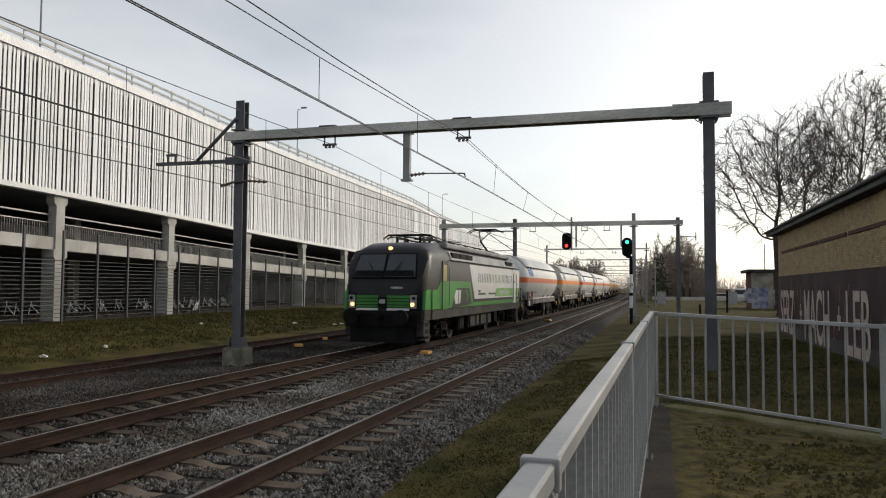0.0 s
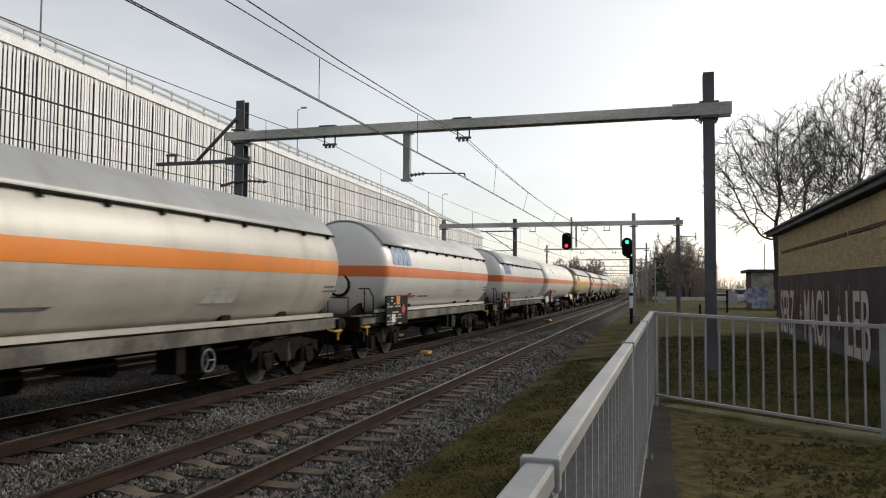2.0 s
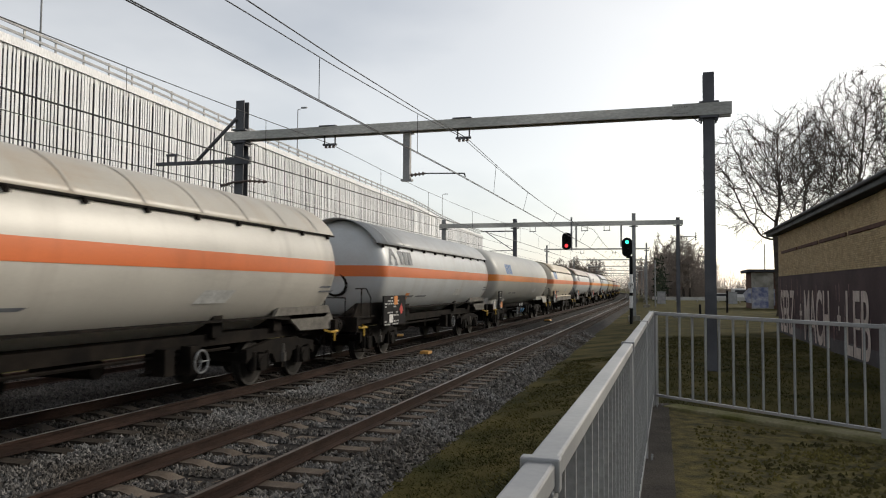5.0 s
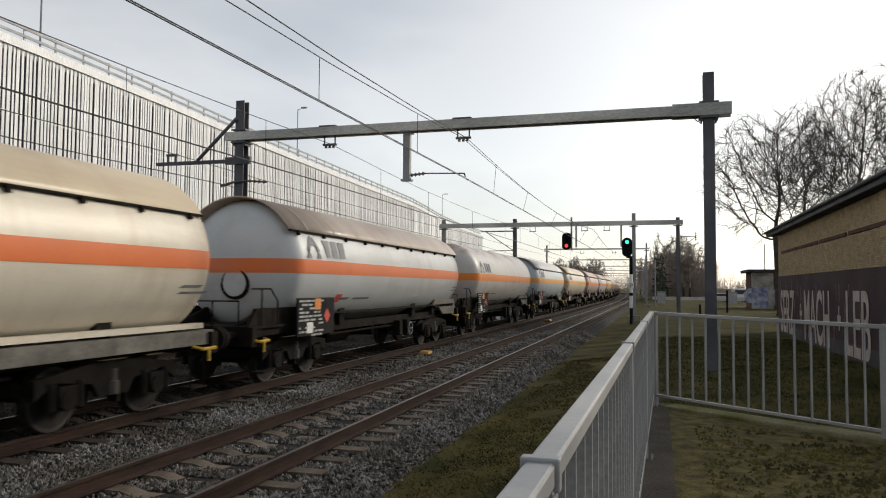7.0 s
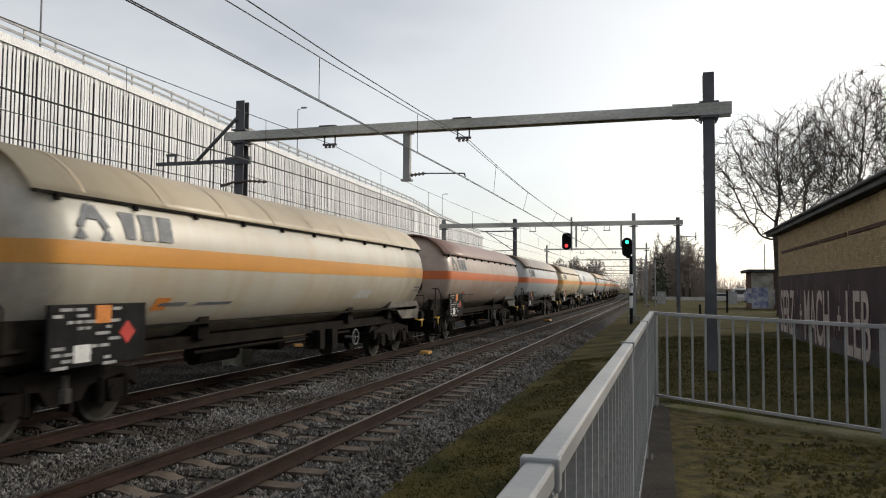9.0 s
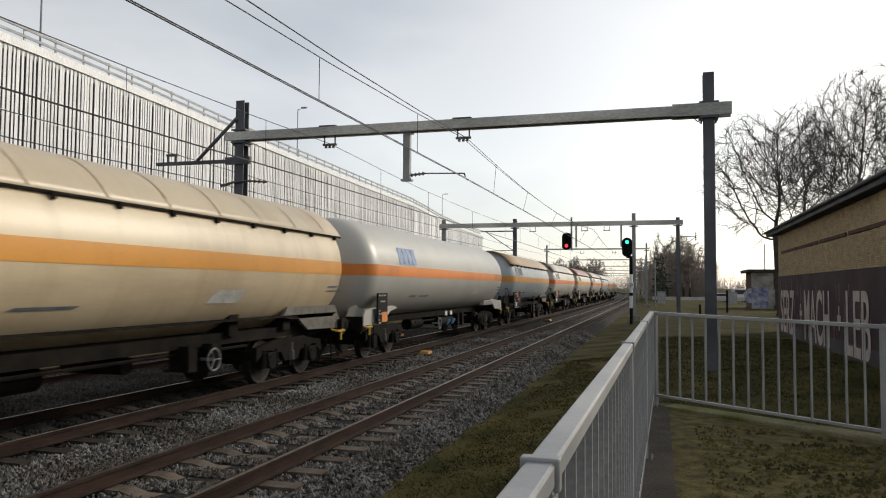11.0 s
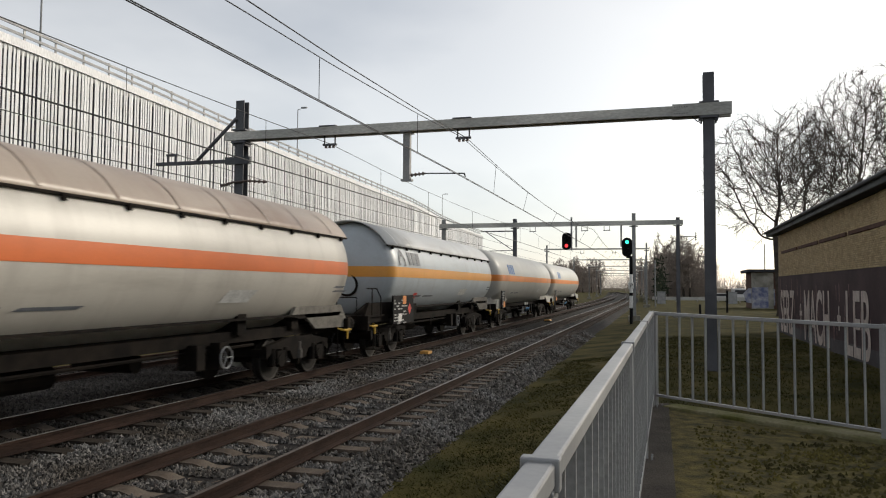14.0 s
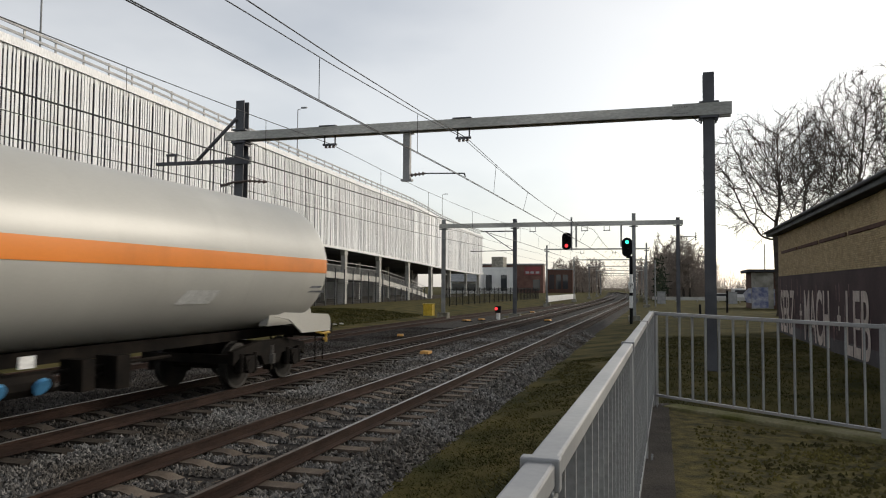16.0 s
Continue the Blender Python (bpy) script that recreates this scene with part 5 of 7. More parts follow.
def build_trees():
    near = "tall bare winter tree with a dense crown of fine twigs"
    bare_tree(9.0, 62.0, 0.0, 15.2, 41, near, 4.7, 1900, 0.017, 0.40)
    bare_tree(14.3, 62.0, 0.0, 17.6, 7, near, 5.0, 2100, 0.017, 0.42)
    bare_tree(12.0, 68.0, 0.0, 16.6, 12, near, 3.9, 1000, 0.017, 0.38)
    bare_tree(19.5, 61.0, 0.0, 19.4, 19, near, 5.4, 1300, 0.017, 0.36)
    far = "distant bare tree in the wood along the line"
    rng = random.Random(21)
    for k in range(9):
        x, y = rng.uniform(-1.0, 10.5), rng.uniform(150, 185)
        bare_tree(x, y, -0.1, rng.uniform(8.5, 12.0), 30 + k, far, rng.uniform(2.6, 3.6), 260, 0.035, 0.2, "wood trees", M_TWIG)
    for k in range(16):
        y = rng.uniform(270, 340)
        x = shift(y) + (rng.uniform(-30, -14) if k % 4 else rng.uniform(0.5, 6))
        bare_tree(x, y, -0.2, rng.uniform(9, 13.5), 60 + k, far, rng.uniform(2.6, 3.8), 200, 0.05, 0.2, "wood trees", M_TWIG)
    for k in range(4):
        bare_tree(rng.uniform(26, 40), rng.uniform(150, 190), -0.1, rng.uniform(9, 12), 90 + k, far, 3.0, 220, 0.035, 0.2, "wood trees", M_TWIG)
    # undergrowth of the wood: a thicket of crossing twigs
    rn = np.random.default_rng(2)
    segs = []
    def thicket(n, x0, x1, y0, y1, h, follow):
        for i in range(n):
            y = rn.uniform(y0, y1)
            x = rn.uniform(x0, x1) + (shift(y) if follow else 0)
            z = abs(rn.normal(0, 0.45)) * h
            d = rn.normal(0, 1, 3) * (0.7, 0.7, 1.3)
            d[2] = abs(d[2]) + 0.4
            a = np.array((x, y, z - 0.3))
            segs.append((a, a + d * 1.2, 0.04, 0.02))
    thicket(5200, -2.0, 11.0, 155, 190, 6.0, False)
    thicket(2200, 11.0, 60.0, 170, 215, 3.4, False)
    thicket(4200, -60.0, -17.0, 285, 350, 7.0, True)
    thicket(3000, -60.0, 30.0, 560, 600, 10.0, True)
    thicket(2600, -27.0, -13.0, 300, 340, 8.0, True)
    thicket(3600, -34.0, 30.0, 490, 530, 12.0, True)
    thicket(2600, -0.5, 12.0, 200, 400, 8.0, True)
    me = tube_mesh("thicket", segs, M_TWIG, 3, 0.03)
    tagged(new("thicket", me), "brown leafless thicket closing the view along the line", "thicket", kind="stuff")
    hedge = []
    for i in range(320):
        x, y, z = rn.uniform(-0.4, 1.4), rn.uniform(120, 150), abs(rn.normal(0, 1)) * 3.0
        a = np.array((x + shift(y), y, min(z, 6.8)))
        hedge.append((a, a + rn.normal(0, 0.45, 3), 0.16, 0.05))
    tagged(new("evergreen_bush", tube_mesh("evergreen_bush", hedge, M_EVER, 3)), "dark evergreen bushes beside the line", "bush", kind="stuff")


# ---- distant buildings and cars ----
def build_far_town():
    w = thing("white_hall", "distant low white-rendered hall with dark windows", "building")
    part("wall", box(B(), -54.5, -40.6, 214, 218, -0.3, 7.4), M_FARWHITE, w)
    part("wing", box(B(), -57.5, -49.5, 206, 213.9, -0.3, 6.2), M_FARWHITE, w)
    part("roof", box(B(), -54.8, -40.4, 213.8, 218.2, 7.4, 7.8), M_TRIMW, w)
    part("awning", prism(B(), [(202.0, 3.6), (206.0, 5.6), (206.0, 5.3), (202.0, 3.4)], -58, -49), M_STEEL, w, "sloping grey awning")
    for x in (-48.0, -43.5):
        part("window", box(B(), x - 0.9, x + 0.9, 213.9, 213.96, 1.0, 5.6), M_WINGLASS, w)
    part("window_band", box(B(), -57, -50, 205.9, 205.97, 1.0, 3.0), M_WINGLASS, w)
    part("stair_house", box(B(), -52.5, -48.7, 238, 244, -0.3, 11.9), M_CONC, w)
    r = thing("red_brick_block", "distant red-brick commercial block with a red sign board", "building")
    part("wall", box(B(), -62, -36.8, 246, 250, -0.3, 9.4), M_REDBRICK, r)
    part("roof", box(B(), -62.4, -36.5, 245.6, 250.3, 9.4, 9.9), M_STEEL, r)
    part("sign_board", box(B(), -43.0, -37.6, 245.7, 245.95, 6.2, 8.9), surf("red_sign", (0.20, 0.035, 0.04), (0.27, 0.05, 0.05), 0.4, 0.6), r, "red sign board with white bars")
    for k, (xa, xb) in enumerate(((-42.6, -41.4), (-41.0, -39.8), (-39.2, -38.0))):
        part("sign_bar", box(B(), xa, xb, 245.6, 245.69, 6.6, 7.3), M_BAR, r)
    for x in (-58, -53, -48, -39):
        part("window", box(B(), x - 1.2, x + 1.2, 245.9, 245.98, 1.0, 4.6), M_WINGLASS, r)
    d = thing("dark_office", "distant dark glazed office block", "building")
    part("wall", box(B(), -37.6, -28.9, 262, 266, -0.3, 8.2), M_BROWNB, d)
    part("roof", box(B(), -37.8, -28.7, 261.8, 266.2, 8.2, 8.5), M_STEEL, d)
    for x in (-36.2, -33.8, -31.4):
        part("window", box(B(), x - 0.9, x + 0.9, 261.9, 261.96, 1.5, 6.5), M_WINGLASS, d)
    lw = thing("white_trackside_wall", "long low white wall beside the siding", "wall")
    part("slab", box(B(), -0.2, 0.2, 0, 40, -0.2, 0.78), M_TRIMW, lw)
    lw.matrix_basis = pose(-17.3, 120, -0.1, 0, 0, 0)
    # road with a low white barrier and parked cars beyond the grass
    b = thing("road_barrier", "low pale barrier along the far road", "barrier")
    part("rail", box(B(), -1.0, 30.0, 118.0, 118.2, 0.25, 0.75), M_COLUMN, b)
    for x in np.arange(-0.5, 30, 3.0):
        part("post", box(B(), x - 0.08, x + 0.08, 118.2, 118.35, -0.3, 0.7), M_CONC, b)

    def car(x, y, mat, label):
        c = thing("parked_car", label, "car", pose(x, y, -0.12), "parked cars")
        bm = prism(B(), [(-2.1, 0.3), (2.1, 0.3), (2.15, 0.75), (1.35, 0.9), (0.7, 1.42), (-1.2, 1.45), (-1.95, 0.95), (-2.15, 0.8)], -0.85, 0.85)
        bmesh.ops.bevel(bm, geom=bm.edges[:], offset=0.06, segments=2, affect="EDGES")
        part("body", bm, mat, c).matrix_basis = pose(0, 0, 0, 0, 0, 90)
        bm = prism(B(), [(1.2, 0.95), (0.65, 1.36), (-1.15, 1.38), (-1.7, 0.98)], -0.87, 0.87)
        part("window", bm, M_WINGLASS, c).matrix_basis = pose(0, 0, 0, 0, 0, 90)
        for sx in (-1.3, 1.35):
            for sy in (-0.8, 0.8):
                part("wheel", rod(B(), (sx, sy - 0.1, 0.32), (sx, sy + 0.1, 0.32), 0.32, n=12), M_BLACK, c)

    car(8.9, 124.0, M_CARW, "white car parked beyond the barrier")
    car(14.5, 124.5, M_CARD, "dark car parked beyond the barrier")
    car(24.8, 124.5, M_CARD, "dark car parked beyond the barrier")
    v = thing("white_van", "white van standing beyond the barrier", "van", pose(12.2, 126.0, -0.12))
    part("body", box(B(), -1.0, 1.0, -2.2, 2.2, 0.3, 2.2, bevel=0.12), M_CARW, v)
    part("window", box(B(), -0.85, 0.85, -2.23, -2.19, 1.3, 1.95), M_WINGLASS, v)
    for sx in (-0.9, 0.9):
        for sy in (-1.4, 1.4):
            part("wheel", rod(B(), (sx - 0.1, sy, 0.32), (sx + 0.1, sy, 0.32), 0.33, n=12), M_BLACK, v)
    # poles, cabinets and fence posts on the verge
    for x, y, h in ((-0.4, 88.0, 5.4), (15.2, 120.0, 9.0), (17.2, 122.0, 9.0)):
        p = thing("steel_pole", "slim grey steel pole on the verge", "pole", pose(x, y, -0.2), "verge poles")
        part("pole", rod(B(), (0, 0, 0), (0, 0, h), 0.09, 0.07), M_STEEL, p)
    for x, y in ((9.6, 108.0), (0.3, 104.0)):
        p = thing("relay_cabinet", "grey trackside equipment cabinet", "cabinet", pose(x, y, -0.15), "relay cabinets")
        part("body", box(B(), -0.55, 0.55, -0.35, 0.35, 0.0, 1.75 if y > 60 else 1.0, bevel=0.03), M_STEEL, p)
        part("door", box(B(), -0.48, 0.48, -0.365, -0.352, 0.15, 1.6 if y > 60 else 0.9), M_GALV, p)
    for x, y in ((5.6, 68.0), (3.1, 62.0)):
        p = thing("black_bollard", "short black marker post on the grass", "post", pose(x, y, -0.1), "marker posts")
        part("shaft", rod(B(), (0, 0, 0), (0, 0, 2.0 if x > 5 else 0.9), 0.09, n=8), M_BLACK, p)


def build_small_things():
    g = thing("yellow_grit_bin", "yellow plastic bin on the grass beside the siding", "bin", pose(-16.75, 54.0, -0.12))
    part("body", prism(B(), [(-0.3, 0), (0.3, 0), (0.34, 0.82), (-0.34, 0.82)], -0.36, 0.36), M_YELLOW, g)
    part("lid", box(B(), -0.4, 0.4, -0.38, 0.38, 0.825, 0.89, bevel=0.02), M_YELLOW, g)
    for k, (x, y, s) in enumerate(((-7.6, 24.2, 1.0), (-11.9, 33.8, 0.9), (-14.2, 30.3, 0.7), (-13.6, 26.6, 1.0), (-12.9, 50.5, 1.2), (-12.3, 52.5, 0.9), (-7.3, 51.0, 0.9), (-11.5, 70.0, 0.9))):
        z = -0.2 if x > -11 else -0.3
        p = thing("track_magnet", "orange-yellow trackside magnet box on the ballast", "track magnet", pose(x, y, z, 0, 0, 12 * k), "track magnets")
        part("cover", prism(B(), [(-0.24 * s, 0), (0.24 * s, 0), (0.19 * s, 0.09), (-0.19 * s, 0.09)], -0.15 * s, 0.15 * s), M_ORANGEBOX, p)
        part("foot", box(B(), -0.2 * s, 0.2 * s, -0.3 * s, 0.3 * s, -0.05, 0.0), M_BLACK, p)
    rng = random.Random(4)
    for k in range(9):
        x, y = rng.uniform(-24, -18.5), rng.uniform(17, 48)
        p = thing("litter", "small scrap of pale litter on the grass", "litter", pose(x, y, ground_z(x, y) + 0.05, 0, 0, rng.uniform(0, 180)), "litter")
        part("scrap", prism(B(), [(-0.12, 0), (0.1, 0.0), (0.14, 0.05), (0.02, 0.09), (-0.1, 0.05)], -0.06, 0.06), M_LITTER, p)
    b = thing("leaning_bicycle", "old pale bicycle leaning at the foot of a garage column", "bicycle", pose(-29.4, 42.6, 0.1, 0, 12, 20))
    for y in (-0.52, 0.52):
        bm = B()
        for k in range(16):
            a, c = 6.283 * k / 16, 6.283 * (k + 1) / 16
            rod(bm, (0, y + 0.33 * math.cos(a), 0.34 + 0.33 * math.sin(a)), (0, y + 0.33 * math.cos(c), 0.34 + 0.33 * math.sin(c)), 0.02, n=4)
        part("wheel", bm, M_BLACK, b)
    bm = B()
    for a, c in (((0, -0.52, 0.34), (0, -0.1, 0.75)), ((0, -0.1, 0.75), (0, 0.42, 0.8)), ((0, 0.42, 0.8), (0, 0.52, 0.34)), ((0, 0.42, 0.8), (0, -0.05, 0.3)), ((0, -0.05, 0.3), (0, -0.15, 0.95)), ((0, 0.42, 0.8), (0, 0.38, 1.05))):
        rod(bm, a, c, 0.025, n=6)
    part("frame", bm, M_WHITEP, b)
    part("saddle", box(B(), -0.07, 0.07, -0.28, -0.02, 0.94, 0.99), M_BLACK, b)
    part("handlebar", rod(B(), (-0.28, 0.38, 1.05), (0.28, 0.38, 1.05), 0.018), M_BLACK, b)
    for k in range(22):
        y = 27.0 + 1.35 * k + rng.uniform(-0.3, 0.3)
        tagged(copy_thing(b, pose(fac_x(y) - rng.uniform(1.2, 3.0), y, 0.14, 0, rng.uniform(-8, 8), rng.uniform(50, 130))), "bicycle parked in the dim ground floor of the garage", group="parked bicycles")


# ---- the train ----
SPEED = 28.735
CACHE = {}


def cached(key, make):
    if key not in CACHE:
        CACHE[key] = make()
    return CACHE[key]


def tank_profile(half, R, dome):
    pts = []
    n = 9
    for k in range(n + 1):
        a = (math.pi / 2) * k / n
        pts.append((-half + dome * (1 - math.cos(a) ** 0.85), R * math.sin(a) ** 0.9))
    pts += [(-half * 0.4, R), (0.0, R), (half * 0.4, R)]
    for k in range(n, -1, -1):
        a = (math.pi / 2) * k / n
        pts.append((half - dome * (1 - math.cos(a) ** 0.85), R * math.sin(a) ** 0.9))
    return pts


def lathe(profile, zc, a0, a1, n, grow=0.0):
    """Revolve a (y, r) profile about the barrel's axis; angles from straight up towards +x, in degrees."""
    bm = B()
    rows = []
    full = a1 - a0 >= 359.9
    for y, r in profile:
        r = r + grow
        rows.append([bm.verts.new((r * math.sin(radians(a0 + (a1 - a0) * k / n)), y, zc + r * math.cos(radians(a0 + (a1 - a0) * k / n)))) for k in range(n if full else n + 1)])
    for a, b in zip(rows, rows[1:]):
        m = len(a)
        for k in range(m if full else m - 1):
            j = (k + 1) % m
            bm.faces.new((a[k], b[k], b[j], a[j]))
    bmesh.ops.remove_doubles(bm, verts=bm.verts, dist=0.0005)
    bmesh.ops.recalc_face_normals(bm, faces=bm.faces)
    return bm


def band(profile, zc, z0, z1, grow):
    """Painted stripe that lies on the barrel and its ends between two heights, on both sides."""
    bm = B()
    for s in (1, -1):
        rows = []
        for y, r in profile:
            r = r + grow
            row = []
            for z in (z0, (z0 + z1) / 2, z1):
                d = z - zc
                row.append(bm.verts.new((s * math.sqrt(max(0.0, r * r - d * d)), y - (grow if y < 0 else -grow), z)))
            rows.append(row)
        for a, b in zip(rows, rows[1:]):
            for k in range(2):
                if a[k].co.x or b[k].co.x:
                    bm.faces.new((a[k], b[k], b[k + 1], a[k + 1]))
    bmesh.ops.recalc_face_normals(bm, faces=bm.faces)
    return bm


def wheel_meshes():
    def disc():
        bm = rod(B(), (-0.06, 0, 0), (0.06, 0, 0), 0.42, n=20)
        rod(bm, (-0.09, 0, 0), (0.13, 0, 0), 0.11, n=12)
        return mesh_of("wheel", bm, M_WHEEL)

    def rim():
        bm = B()
        rod(bm, (-0.065, 0, 0), (0.065, 0, 0), 0.46, n=22)
        rod(bm, (-0.085, 0, 0), (-0.055, 0, 0), 0.485, n=22)
        return mesh_of("tread", bm, M_WHEEL)

    def ring():
        bm = B()
        for k in range(22):
            a, c = 6.2832 * k / 22, 6.2832 * (k + 1) / 22
            vs = [bm.verts.new((0.068, r * math.cos(t), r * math.sin(t))) for r, t in ((0.40, a), (0.455, a), (0.455, c), (0.40, c))]
            bm.faces.new(vs)
        return mesh_of("rim_face", bm, M_TREAD)
    return cached("disc", disc), cached("rim", rim), cached("ring", ring)


def add_bogie(parent, y, base, loco=False):
    def side_frame():
        bm = prism(B(), [(-base / 2 - 0.55, 0.50), (-base / 2 - 0.2, 0.72), (-0.45, 0.62), (-0.3, 0.42), (0.3, 0.42), (0.45, 0.62), (base / 2 + 0.2, 0.72), (base / 2 + 0.55, 0.50), (base / 2 + 0.55, 0.78), (0.5, 0.92), (-0.5, 0.92), (-base / 2 - 0.55, 0.78)], 0.93, 1.05)
        return mesh_of("side_frame", bm, M_UNDER)
    b = shared("bogie", cached("bolster", lambda: mesh_of("bogie", box(B(), -0.95, 0.95, -0.22, 0.22, 0.55, 0.88), M_UNDER)), parent, pose(0, y, 0))
    side = cached(("side_frame", base), side_frame)
    head = cached("headstock", lambda: mesh_of("headstock", box(B(), -0.95, 0.95, -0.05, 0.05, 0.55, 0.72), M_UNDER))
    block = cached("brake_block", lambda: mesh_of("brake_block", prism(B(), [(0.0, 0.25), (0.08, 0.25), (0.12, 0.75), (0.02, 0.78)], 0.66, 0.86), M_UNDER))
    pot = cached("spring_pot", lambda: mesh_of("spring_pot", rod(rod(B(), (0.98, 0, 0.42), (0.98, 0, 0.62), 0.13, n=10), (0.98, 0, 0.62), (0.98, 0, 0.80), 0.10, n=10), M_TREAD))
    for e in (0, 180):
        shared("side_frame", side, b, pose(0, 0, 0, 0, 0, e))
        shared("spring_pot", pot, b, pose(0, 0, 0, 0, 0, e))
    for e in (-1, 1):
        shared("headstock", head, b, pose(0, e * (base / 2 + 0.5), 0))
        for x in (0, 180):
            shared("brake_block", block, b, Matrix.Translation((0, e * (base / 2 - 0.6) - 0.05, 0)) @ pose(0, 0, 0, 0, 0, x))
    disc, rim, ring = wheel_meshes()
    axle = cached("axle", lambda: mesh_of("axle", rod(B(), (-0.7, 0, 0.46), (0.7, 0, 0.46), 0.085, n=8), M_UNDER))
    abox = cached("axle_box", lambda: mesh_of("axle_box", box(rod(B(), (0.93, 0, 0.46), (1.12, 0, 0.46), 0.15, n=10), 0.96, 1.1, -0.17, 0.17, 0.38, 0.66), M_UNDER))
    spring = cached("spring", lambda: mesh_of("spring", rod(B(), (1.01, 0, 0.34), (1.01, 0, 0.72), 0.085, n=8), M_UNDER))
    for e in (-1, 1):
        shared("axle", axle, b, pose(0, e * base / 2, 0))
        for s in (-1, 1):
            turn = pose(0, 0, 0, 0, 0, 0 if s > 0 else 180)
            shared("wheel", disc, b, Matrix.Translation((s * 0.75, e * base / 2, 0.46)) @ turn)
            shared("tread", rim, b, Matrix.Translation((s * 0.75, e * base / 2, 0.46)) @ turn)
            shared("rim_face", ring, b, Matrix.Translation((s * 0.75, e * base / 2, 0.46)) @ turn)
            shared("axle_box", abox, b, Matrix.Translation((0, e * base / 2, 0)) @ turn)
            for dy in (-0.26, 0.26):
                shared("spring", spring, b, Matrix.Translation((0, e * base / 2 + dy, 0)) @ turn)


def add_ends(parent, half):
    buf = cached("buffer", lambda: mesh_of("buffer", rod(rod(B(), (0, 0.02, 1.05), (0, 0.1, 1.05), 0.23, n=16), (0, 0.08, 1.05), (0, 0.62, 1.05), 0.11, n=12), M_UNDER))
    hook = cached("coupling", lambda: mesh_of("coupling", box(box(B(), -0.05, 0.05, 0.1, 0.7, 0.95, 1.05), -0.14, 0.14, -0.25, 0.25, 0.78, 0.88), M_UNDER))
    beam = cached("buffer_beam", lambda: mesh_of("buffer_beam", box(B(), -1.3, 1.3, 0.6, 0.78, 0.86, 1.24), M_UNDER))
    hose = cached("brake_hose", lambda: mesh_of("brake_hose", rod(rod(B(), (0.35, 0.6, 0.9), (0.35, 0.3, 0.55), 0.03, n=6), (0.35, 0.3, 0.55), (0.35, 0.12, 0.7), 0.03, n=6), M_BLACK))
    for s in (-1, 1):
        turn = pose(0, s * half, 0, 0, 0, 0 if s < 0 else 180)
        for x in (-0.875, 0.875):
            shared("buffer", buf, parent, turn @ pose(x, 0, 0))
        shared("coupling", hook, parent, turn)
        shared("buffer_beam", beam, parent, turn)
        shared("brake_hose", hose, parent, turn)


def emblem_grey():
    bm = B()
    for y0, k in ((0.92, 0.10), (1.36, 0.0), (1.80, -0.04)):
        prism(bm, [(y0 + k, 0.04), (y0 + 0.30, 0.04), (y0 + 0.34, 0.44), (y0, 0.44)], 0, 0.004)
    for a, b, c in (((0.0, 0.0), (0.22, 0.0), (0.11, 0.17)), ((0.5, 0.0), (0.72, 0.0), (0.61, 0.17)), ((0.25, 0.28), (0.47, 0.28), (0.36, 0.52))):
        prism(bm, [a, b, c], 0, 0.004)
    prism(bm, [(0.05, 0.18), (0.16, 0.14), (0.36, 0.44), (0.28, 0.5)], 0.001, 0.005)
    prism(bm, [(0.67, 0.18), (0.56, 0.14), (0.36, 0.44), (0.44, 0.5)], 0.001, 0.005)
    return bm


def emblem_blue():
    bm = B()
    k = 0.14
    for y0, w in ((0.0, 0.36), (0.44, 0.34), (0.86, 0.30), (1.24, 0.38)):
        prism(bm, [(y0, 0.0), (y0 + w, 0.0), (y0 + w + k * 0.5, 0.5), (y0 + k * 0.5, 0.5)], 0, 0.004)
    return bm


def curve_on_barrel(bm, R, zc, x_grow):
    """Bend a flat (y, z) decal, given from x = 0, onto the barrel's flank."""
    for v in bm.verts:
        d = v.co.z - zc
        v.co.x += math.sqrt(max(0.0, R * R - d * d)) + x_grow
    return bm


def data_board(w, y, long, z0, z1, seed):
    rng = random.Random(seed)
    b = one_box("data_board", (1.40, 1.45, y, y + long, z0, z1), M_BOARD, w, "black board with white lettering and hazard plates", bevel=0.012)
    bm = B()
    rows = int((z1 - z0) / 0.085)
    for r in range(rows):
        z = z1 - 0.07 - 0.085 * r
        u = y + 0.08
        while u < y + long * 0.62:
            l = rng.uniform(0.06, 0.28)
            if rng.random() < 0.55:
                prism(bm, [(u, z - 0.022), (u + l, z - 0.022), (u + l, z + 0.022), (u, z + 0.022)], 1.451, 1.454)
            u += l + 0.05
    part("lettering_bars", bm, M_BAR, b)
    if long > 1.2:
        c, zc = y + long * 0.78, z1 - 0.42
        part("hazard_diamond", prism(B(), [(c - 0.17, zc), (c, zc - 0.17), (c + 0.17, zc), (c, zc + 0.17)], 1.4545, 1.458), M_HAZRED, b, "red hazard diamond")
        part("paper_card", prism(B(), [(y + 0.45, z0 + 0.06), (y + 0.75, z0 + 0.06), (y + 0.75, z0 + 0.30), (y + 0.45, z0 + 0.30)], 1.4545, 1.458), M_WHITEP, b)
        part("hazard_plate", prism(B(), [(y + long * 0.44, z1 - 0.27), (y + long * 0.44 + 0.30, z1 - 0.27), (y + long * 0.44 + 0.30, z1 - 0.02), (y + long * 0.44, z1 - 0.02)], 1.4545, 1.46), M_HAZOR, b, "orange hazard plate")
    else:
        part("hazard_plate", prism(B(), [(y + 0.3, z0 + 0.04), (y + long - 0.05, z0 + 0.04), (y + long - 0.05, z0 + 0.32), (y + 0.3, z0 + 0.32)], 1.4545, 1.46), M_HAZOR, b, "orange hazard plate")


